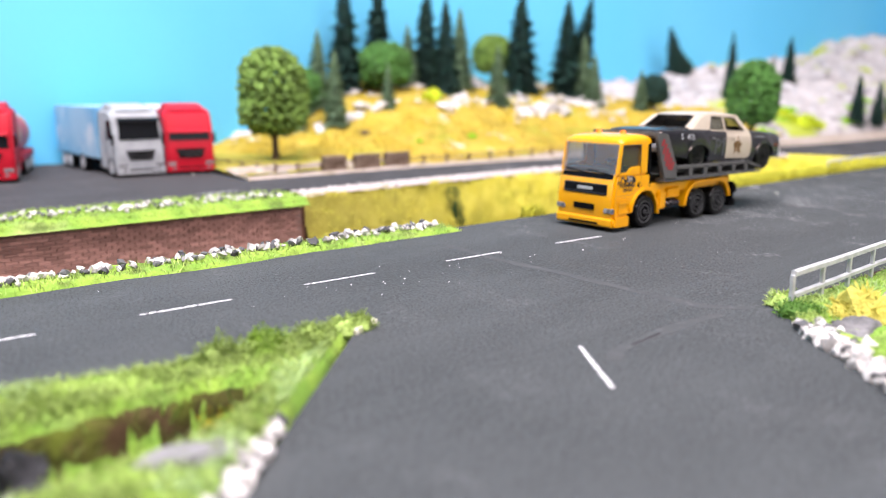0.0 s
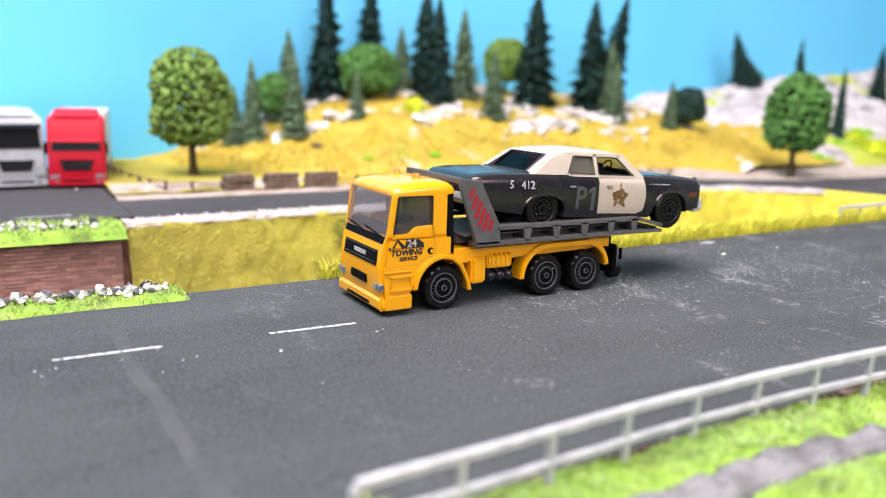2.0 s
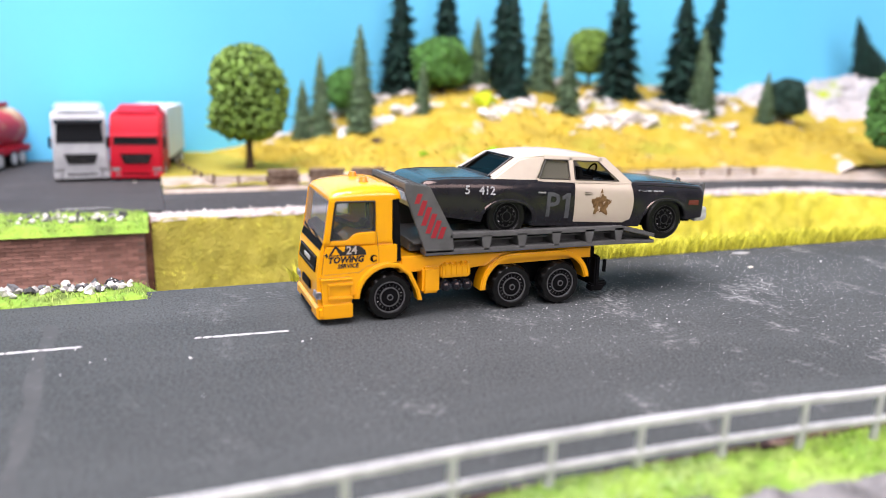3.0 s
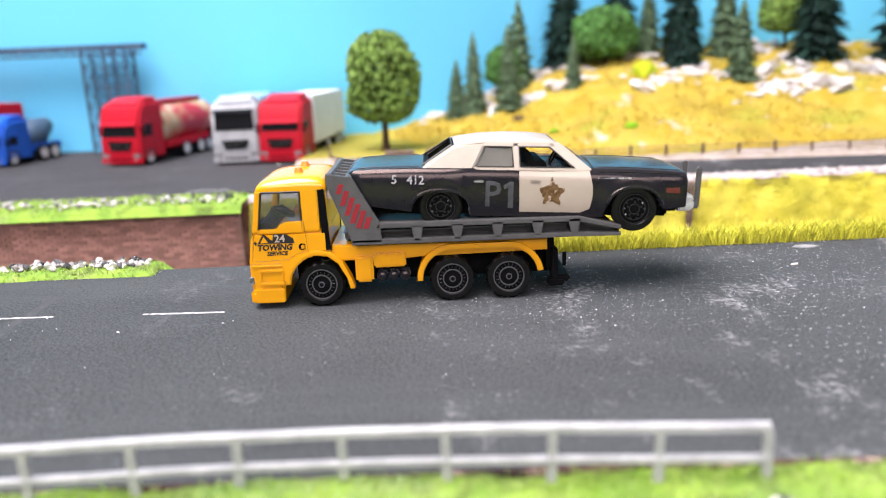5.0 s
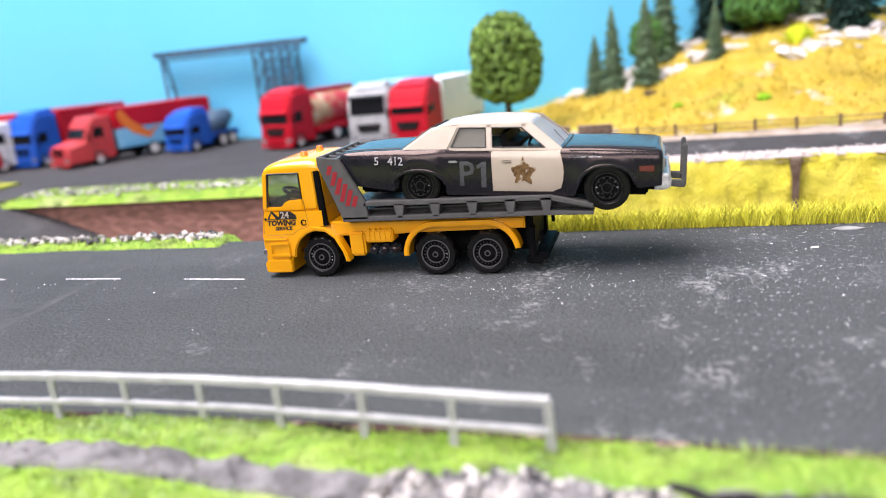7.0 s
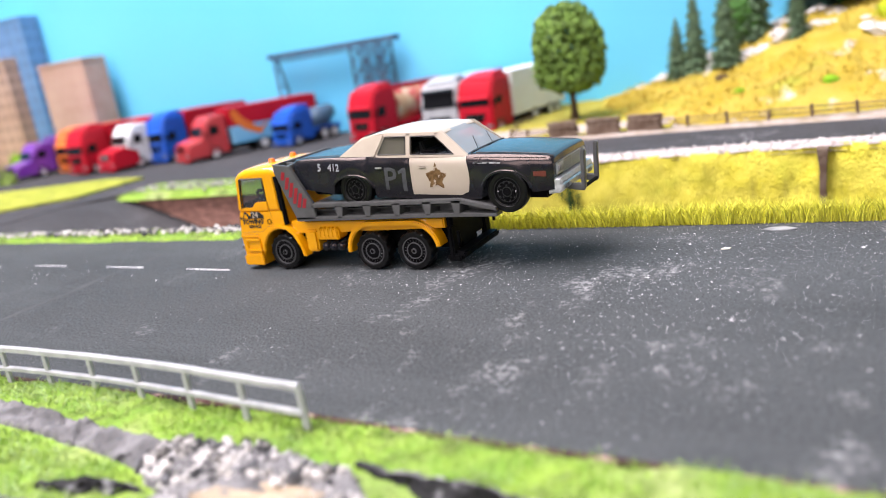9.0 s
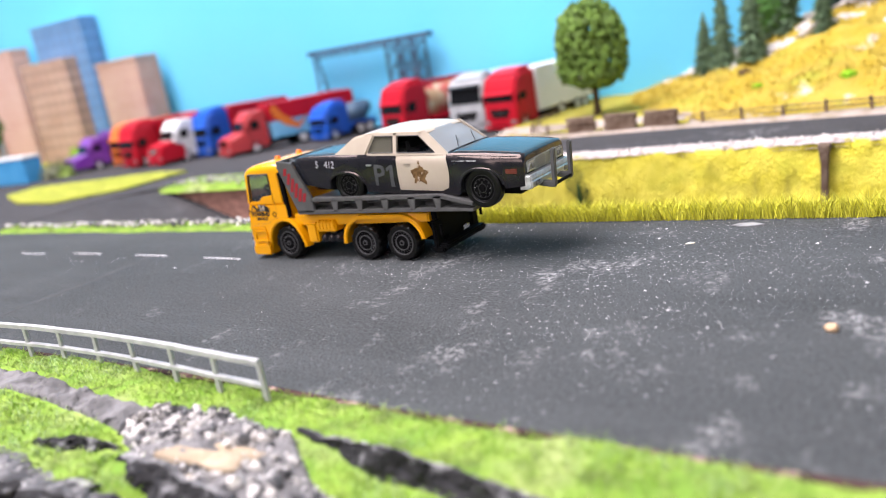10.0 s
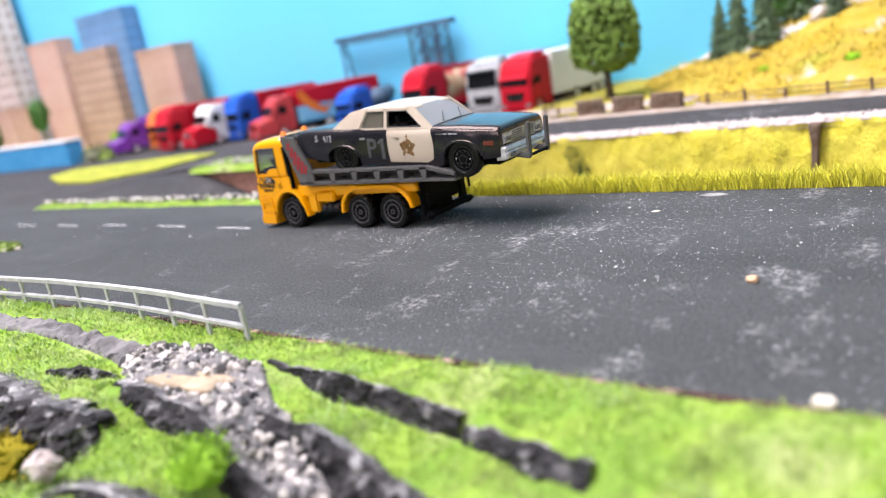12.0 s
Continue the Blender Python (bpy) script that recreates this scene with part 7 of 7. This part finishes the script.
field("gravel_path", -0.10, 0.064, -0.118, -0.1005, 420, 46, path_height, PATH_GREY, "narrow grey gravel path behind the guard rail", "path")
field("scree", 0.020, 0.125, -0.146, -0.103, 200, 110, scree_height, PATH_GREY, "grey stony scree between two rock ledges", "scree")
bm = bmesh.new()
lump(bm, (53.0, -117.2, -0.6), 8.2, 4, 0.35, 3, (1.35, 0.50, 0.33))
tagged(part("sand_patch", bm, TAN_SAND), "small mound of tan sand among the gravel", "sand")
bm = bmesh.new()
lump(bm, (53.5, -146.2, 0), 3.2, 3, 0.25, 5, (1.0, 0.8, 0.7))
tagged(part("rock", bm, PINK_GRAVEL), "rounded pinkish tan rock in the grass", "rock")
bm = bmesh.new()
lump(bm, (-212, -82.0, 0.6), 4.8, 3, 0.3, 8, (1.25, 0.6, 0.5))
tagged(part("rock", bm, PATH_GREY), "flat grey rock at the edge of the hollow", "rock")
bm = bmesh.new()
lump(bm, (-228.5, -67, -5.0), 5.4, 3, 0.35, 9, (0.8, 0.9, 0.9))
tagged(part("rock", bm, GREY_ROCK), "dark grey rock in the grassy hollow", "rock")


# ---- bushes, tufts and grass fibres ----
def bush(label, x, y, z, r, mat, seed, high=1.0, name="bush", core=0.72):
    rng2 = np.random.default_rng(seed)
    root = thing(name, pose(x, y, z), label, "bush")
    verts, faces = [], []
    n = 900 if high < 2 else 2000
    for i in range(n):
        d = rng2.normal(0, 1, 3)
        d[2] = abs(d[2])
        d /= np.linalg.norm(d)
        k = rng2.uniform(0.25, 1.0) ** 0.5 * (1 + 0.25 * math.sin(5 * d[0] + seed) * math.sin(6 * d[1]))
        c = Vector(d) * r * k
        c.z *= high
        if high > 2:
            # a climber: ragged column with side shoots
            h = rng2.uniform(0, 1)
            wide = 0.8 + 0.35 * math.sin(7 * h + 1) * math.sin(17 * h)
            c = Vector((d[0] * r * wide + 0.5 * r * math.sin(5 * h), -abs(d[1]) * r * 0.5, h * r * high))
        a = Vector(rng2.normal(0, 1, 3)).normalized()
        b = a.orthogonal().normalized()
        s = r * rng2.uniform(0.05, 0.12)
        o = len(verts)
        up = Vector(d) * s * 1.8
        verts += [c - a * s * 0.5, c + a * s * 0.5, c + up + b * s * 0.4]
        faces.append((o, o + 1, o + 2))
    raw_part("foliage", verts, faces, mat, root)
    bm = bmesh.new()
    lump(bm, (0, 0, r / MM * 0.1), r / MM * core, 2, 0.3, seed, (1, 1, 0.9 * high) if high < 2 else (0.55, 0.35, high * 0.9))
    part("core", bm, mat, root)
    return root


bush("yellow foam bush beside the guard rail end", -0.0765, -0.1075, 0.0, 0.0072, YELLOW_FOAM, 1, 0.85, core=0.95)
for i, (x, y, r) in enumerate(((-0.0815, -0.0925, 0.0042), (-0.087, -0.0975, 0.0040), (-0.091, -0.103, 0.0032), (-0.083, -0.099, 0.003))):
    bush("small green grass tuft at the road corner", x, y, 0.0, r, BLADE_DARK if i % 2 else BLADE, 10 + i, 0.9, "grass_tuft")
for i, (x, y, r) in enumerate(((-0.193, -0.0485, 0.0050), (-0.184, -0.0475, 0.0048), (-0.1755, -0.0485, 0.0042), (-0.168, -0.0475, 0.0036), (-0.1635, -0.0465, 0.0036), (-0.187, -0.053, 0.0035), (-0.178, -0.053, 0.003))):
    bush("low dark green bush on the verge corner", x, y, 0.0, r, (OLIVE_BLADE, BLADE_MID, OLIVE_BLADE, BLADE)[i % 4], 20 + i, 0.9)
bush("fuzzy green bush in the verge grass", 0.0785, -0.1345, -0.002, 0.0056, FRESH, 31, 1.0)
bush("mossy yellow-green tuft beside a rock", 0.033, -0.1450, -0.005, 0.010, OLIVE_MOSS, 33, 0.5, "moss_tuft")
bush("dark green ivy growing up the bank", 0.0150, 0.1360, -0.032, 0.0050, IVY, 35, 5.8, "ivy")
bush("small green shrub on the hill", 0.118, 0.24, hill_height(0.118, 0.24), 0.004, LIME, 36, 0.8)
bush("small green shrub on the hill", 0.075, 0.245, hill_height(0.075, 0.245), 0.003, LIME, 37, 0.8)
bush("brownish shrub on the hill", 0.06, 0.29, hill_height(0.06, 0.29), 0.004, TIMBER, 38, 0.7)
bush("lime green foam bush beside the lorries", -0.60, 0.29, 0.0, 0.02, LIME, 39, 1.0)
for i, (x, y, r) in enumerate(((-0.527, 0.206, 0.011), (-0.515, 0.212, 0.009), (-0.540, 0.222, 0.012))):
    bush("grey-green scrub between container and lorries", x, y, 0.0, r, (SCRUB, OLIVE_BLADE, SCRUB)[i], 40 + 3 * i, 1.2, "scrub")
tree = bush("small dark green tree before the card houses", -0.702, 0.256, 0.047, 0.0125, LEAF_FRESH, 44, 1.95, "small_tree", 0.8)
bm = bmesh.new()
rod(bm, (0, 0, -48), (0, 0, 4), 1.2, 8, r2=0.8)
part("trunk", bm, BARK, tree)
for i in range(9):
    x, y = (0.44 + 0.06 * i, 0.20 + 0.02 * (i % 3))
    bush("lime green moss patch on the pale mountain", x, y, mountain_height(x, y) - 0.004, 0.014, LIME, 50 + i, 0.5, "moss_patch")


bush("bright lime moss patch beside the roadside tree", 0.53, 0.207, mountain_height(0.53, 0.207) - 0.004, 0.024, LIME_YELLOW, 60, 0.55, "moss_patch")
bush("bright lime moss patch high on the mountain", 0.537, 0.232, mountain_height(0.537, 0.232) - 0.004, 0.014, LIME_YELLOW, 61, 0.5, "moss_patch")
for i, (x, y, r) in enumerate(((0.147, 0.322, 0.0085), (0.190, 0.356, 0.0075), (0.300, 0.372, 0.008))):
    bush("yellow-lime foam bush between the firs", x, y, hill_height(x, y) - 0.001, r, LIME_YELLOW if i < 2 else HILL_BLADE, 62 + i, 1.1, core=0.9)


def scatter(n, x0, x1, y0, y1, height, keep, seed):
    g = random.Random(seed)
    out = []
    while len(out) < n:
        x, y = g.uniform(x0, x1), g.uniform(y0, y1)
        if keep(x, y, g):
            out.append((x, y, height(x, y) - 0.0003))
    return out


def near_keep(x, y, g):
    if x < -0.084 + (y + 0.0915) * 0.8 + 0.003:
        return False
    if -0.098 < x < 0.06 and between(x, PATH_TOP) - 0.0095 < y < between(x, PATH_TOP) + 0.0005:
        return g.random() < 0.06
    if 0.023 < x < 0.13 and between(x, SCREE_LOW) < y < between(x, SCREE_TOP):
        return g.random() < 0.03
    if y > between(x, ROAD_EDGE) - 0.0012 - 0.0012 * abs(fbm(x, 1.0, 90)):
        return False
    for path, half in ((LEDGE_A, 0.002), (LEDGE_B, 0.003), (LEDGE_C, 0.003), (DROP_D, 0.004), (LEDGE_E, 0.0015)):
        if path[0][0] < x < min(path[-1][0], 0.047 if path is DROP_D else 1.0) and abs(between(x, path) - y) < half:
            return False
    return True


blades("verge_grass", scatter(40000, -0.11, 0.26, -0.152, -0.0918, right_verge, near_keep, 1), BLADE, 0.0014, 0.00009, 1.1, "short bright green grass fibres on the near verge", 1)
blades("corner_grass", scatter(14000, -0.26, -0.163, -0.11, -0.0445, left_verge, lambda x, y, g: x < -0.164 + (y + 0.044) and hollow_at(x, y) < 0.1, 2), BLADE, 0.0015, 0.00011, 1.0, "short bright green grass fibres on the corner", 2)
blades("pale_verge_grass", scatter(9000, -0.11, 0.26, -0.152, -0.0918, right_verge, lambda x, y, g: near_keep(x, y, g) and fbm(x, y, 45) > 0.12, 12), MINT, 0.0016, 0.00010, 1.1, "pale minty drifts of grass fibres on the near verge", 12)
blades("fresh_verge_grass", scatter(7000, -0.11, 0.26, -0.152, -0.0918, right_verge, lambda x, y, g: near_keep(x, y, g) and fbm(x + 3.0, y, 60) > 0.15, 13), FRESH, 0.0017, 0.00010, 1.0, "deeper green drifts of grass fibres on the near verge", 13)
blades("pale_corner_grass", scatter(4500, -0.26, -0.163, -0.11, -0.0445, left_verge, lambda x, y, g: x < -0.164 + (y + 0.044) and hollow_at(x, y) < 0.1 and fbm(x, y, 70) > 0.05, 14), MINT, 0.0017, 0.00013, 1.0, "pale minty drifts of grass fibres on the corner", 14)
blades("olive_corner_grass", scatter(4500, -0.26, -0.163, -0.11, -0.0445, left_verge, lambda x, y, g: x < -0.164 + (y + 0.044) and hollow_at(x, y) < 0.1 and fbm(x + 2.0, y, 70) > 0.08, 15), OLIVE_BLADE, 0.0019, 0.00013, 0.9, "olive drifts of grass fibres on the corner", 15)
blades("hollow_grass", scatter(5200, -0.27, -0.185, -0.085, -0.05, left_verge, lambda x, y, g: hollow_at(x, y) > 0.2 and (y < -0.0655 or g.random() < 0.25), 3), OLIVE_BLADE, 0.0034, 0.00020, 0.8, "long dark grass in the hollow", 3)
blades("lip_grass", scatter(3200, -0.292, -0.0755, 0.0205, 0.0342, lip_height, lambda x, y, g: True, 4), BLADE, 0.0016, 0.00014, 0.7, "short bright green fibres on the road lip", 4)
blades("wall_top_fibres", scatter(5000, -0.28, -0.079, 0.127, 0.159, cap_height, lambda x, y, g: True, 5), BLADE, 0.0018, 0.00016, 0.8, "short bright green fibres on the wall top", 5)
blades("bank_fringe", scatter(12000, 0.012, 0.338, 0.0275, 0.0335, lambda x, y: -0.0005, lambda x, y, g: g.random() < 0.35 + 0.65 * smooth01((x - 0.012) / 0.03), 6), FRINGE, 0.0060, 0.00016, 0.5, "fringe of tall yellow-green grass at the road edge", 6)
blades("bank_fringe", scatter(160, -0.040, -0.030, 0.0275, 0.0325, lambda x, y: -0.0005, lambda x, y, g: True, 7), FRINGE, 0.0052, 0.0002, 0.6, "small tuft of yellow-green grass at the road edge", 7)
g = random.Random(8)
spots = []
for d, x, y, nx, ny in along(BANK_PATH, 4200):
    v = g.random()
    off, z = bank_profile(d, v)
    spots.append((x - nx * off, y - ny * off, z))
blades("bank_fibres", spots, BLADE_YELLOW, 0.0017, 0.0002, 1.4, "matted yellow-green fibres on the bank", 8)
spots = scatter(9000, -0.02, 0.42, 0.215, 0.40, hill_height, lambda x, y, g: fbm(x, y, 30) > -0.2, 9)
blades("hill_fibres", spots, HILL_BLADE, 0.0026, 0.0004, 0.8, "matted straw-yellow grass on the hill", 9)

# ---- fences and log stacks along the upper road ----
def fence(label, path, posts, high=6.0):
    root = thing("fence", pose(path[0][0], path[0][1], 0.0005), label, "fence")
    ox, oy = path[0]
    first = None
    bm = bmesh.new()
    box(bm, -0.7, 0.7, -0.6, 0.6, -2, high, 0.2)
    pts = along(path, posts)
    for d, x, y, nx, ny in pts:
        m = pose(x - ox, y - oy, 0, random.uniform(-4, 4), random.uniform(-4, 4), math.degrees(math.atan2(nx, -ny))) @ Matrix.Diagonal((1, 1, random.uniform(0.85, 1.1), 1))
        if first is None:
            first = part("post", bm, TIMBER, root)
            first.matrix_basis = m
        else:
            twin("post", first, m, root)
    for (_, xa, ya, _, _), (_, xb, yb, _, _) in zip(pts, pts[1:]):
        for zz in (0.42, 0.78):
            bm = bmesh.new()
            rod(bm, ((xa - ox) / MM, (ya - oy) / MM, high * zz + random.uniform(-0.4, 0.4)), ((xb - ox) / MM, (yb - oy) / MM, high * zz + random.uniform(-0.4, 0.4)), 0.35, 5)
            part("rail", bm, TIMBER, root)
    return root


fence("weathered brown wooden post-and-rail fence along the upper road", [(0.035, 0.2135), (0.12, 0.2125), (0.21, 0.2055), (0.28, 0.198)], 14)
fence("weathered brown wooden fence round the meadow", [(-0.066, 0.345), (-0.060, 0.285), (-0.052, 0.235), (-0.045, 0.217), (-0.02, 0.2145)], 12)
for i, (x, w) in enumerate(((-0.012, 17), (0.0105, 19), (0.0325, 19))):
    root = thing("log_stack", pose(x, 0.2130, 0.0, 0, 0, random.uniform(-4, 4)), "low stack of weathered brown logs by the road", "logs", "log stacks")
    for r in range(10):
        bm = bmesh.new()
        z = 1.1 + 1.75 * (r // 2)
        y = (r % 2) * 2.2 - 1.1 + random.uniform(-0.3, 0.3)
        rod(bm, (-w / 2 + random.uniform(0, 1.6), y, z), (w / 2 - random.uniform(0, 1.6), y + random.uniform(-0.3, 0.3), z + random.uniform(-0.3, 0.3)), 1.05, 8, r2=0.9)
        part("log", bm, TIMBER, root)

g = random.Random(41)
for i in range(26):
    x = -0.193 - 0.043 * i / 25 + g.gauss(0, 0.001)
    y = between(x, [(-0.24, -0.0660), (-0.223, -0.0655), (-0.205, -0.0635), (-0.192, -0.0610)]) + g.uniform(-0.004, 0.0042)
    if not (-0.2075 < x < -0.199 and y > -0.066):
        bush("mossy green growth in the grassy hollow", x, y, left_verge(x, y) - 0.0005, g.uniform(0.0030, 0.0050), (BLADE_DARK, OLIVE_BLADE, BLADE_MID, OLIVE_MOSS)[i % 4], 70 + i, 0.9, "moss_tuft")
bm = bmesh.new()
prism(bm, [(-159.3, -45.4), (-158.8, -46.3), (-166.3, -50.4), (-166.9, -49.4)], "z", -1.0, 1.0, 0.2)
tagged(part("kerb_strip", bm, PALE_CHIP), "short pale kerb strip at the verge corner", "kerb")

# ---- crumbs and chips on the road ----
g = np.random.default_rng(5)
verts, faces = [], []
centres = [(abs(g.normal(0.11, 0.07)), g.uniform(-0.022, 0.025) if k % 4 else g.uniform(-0.06, -0.02)) for k in range(60)]
for i in range(5000):
    if i < 4800:
        cx, cy = centres[i % 60]
        x, y = g.normal(cx, 0.012), g.normal(cy, 0.006)
    else:
        x, y = g.uniform(-0.20, 0.3), g.uniform(-0.08, 0.026)
    if not (-0.27 < x < 0.34) or (y < -0.042 and x < -0.10) or not (-0.09 < y < 0.027):
        continue
    s = 0.000042 * g.lognormal(0, 0.55)
    if i % 190 == 0:
        x, y, s = g.normal(-0.125, 0.035), g.normal(-0.0195, 0.004), 0.00013 * g.lognormal(0, 0.4)
    a = g.uniform(0, 6.28)
    o = len(verts)
    for k in range(4):
        b = a + k * 1.57 + g.uniform(-0.4, 0.4)
        verts.append((x + math.cos(b) * s * 1.7, y + math.sin(b) * s, 0.00003))
    verts.append((x, y, 0.00003 + s * 0.9))
    faces += [(o, o + 1, o + 4), (o + 1, o + 2, o + 4), (o + 2, o + 3, o + 4), (o + 3, o, o + 4)]
CRUMB = varied("chalk_crumbs", (0.72, 0.72, 0.72), 0.25)
tagged(raw_part("road_crumbs", verts, faces, CRUMB), "scattered tiny white crumbs on the asphalt", "crumbs", kind="stuff")
bm = bmesh.new()
lump(bm, (138.8, -47.5, 0.7), 1.05, 2, 0.2, 3, (1.1, 0.9, 0.8))
tagged(part("pebble", bm, PEBBLE), "small tan pebble lying on the road", "pebble")
bm = bmesh.new()
box(bm, 157.6, 160.4, -94.2, -92.3, 0.0, 1.3, 0.35)
tagged(part("stone_chip", bm, PALE_CHIP), "pale square chip at the road edge", "chip")
for i, (x, y) in enumerate(((-0.0835, 0.246),)):
    bm = bmesh.new()
    lump(bm, (x / MM, y / MM, 0.2), 0.7, 1, 0.3, i, (1.2, 0.8, 0.5))
    tagged(part("pebble", bm, PALE_CHIP), "tiny pale pebble on the asphalt", "pebble")
bm = bmesh.new()
prism(bm, [(107.5, 21.2), (110.0, 20.0), (113.6, 20.3), (116.2, 21.8), (113.0, 23.6), (109.4, 23.2)], "z", 0.0, 0.35, 0.1)
tagged(part("flake", bm, GREY_FLAKE), "thin pale grey flake at the road edge", "flake")
bm = bmesh.new()
prism(bm, [(99.6, 4.3), (101.6, 4.6), (101.9, 5.5), (100.2, 5.3)], "z", 0.0, 0.3, 0.08)
tagged(part("stone_chip", bm, PALE_CHIP), "small pale flat chip on the asphalt", "chip")
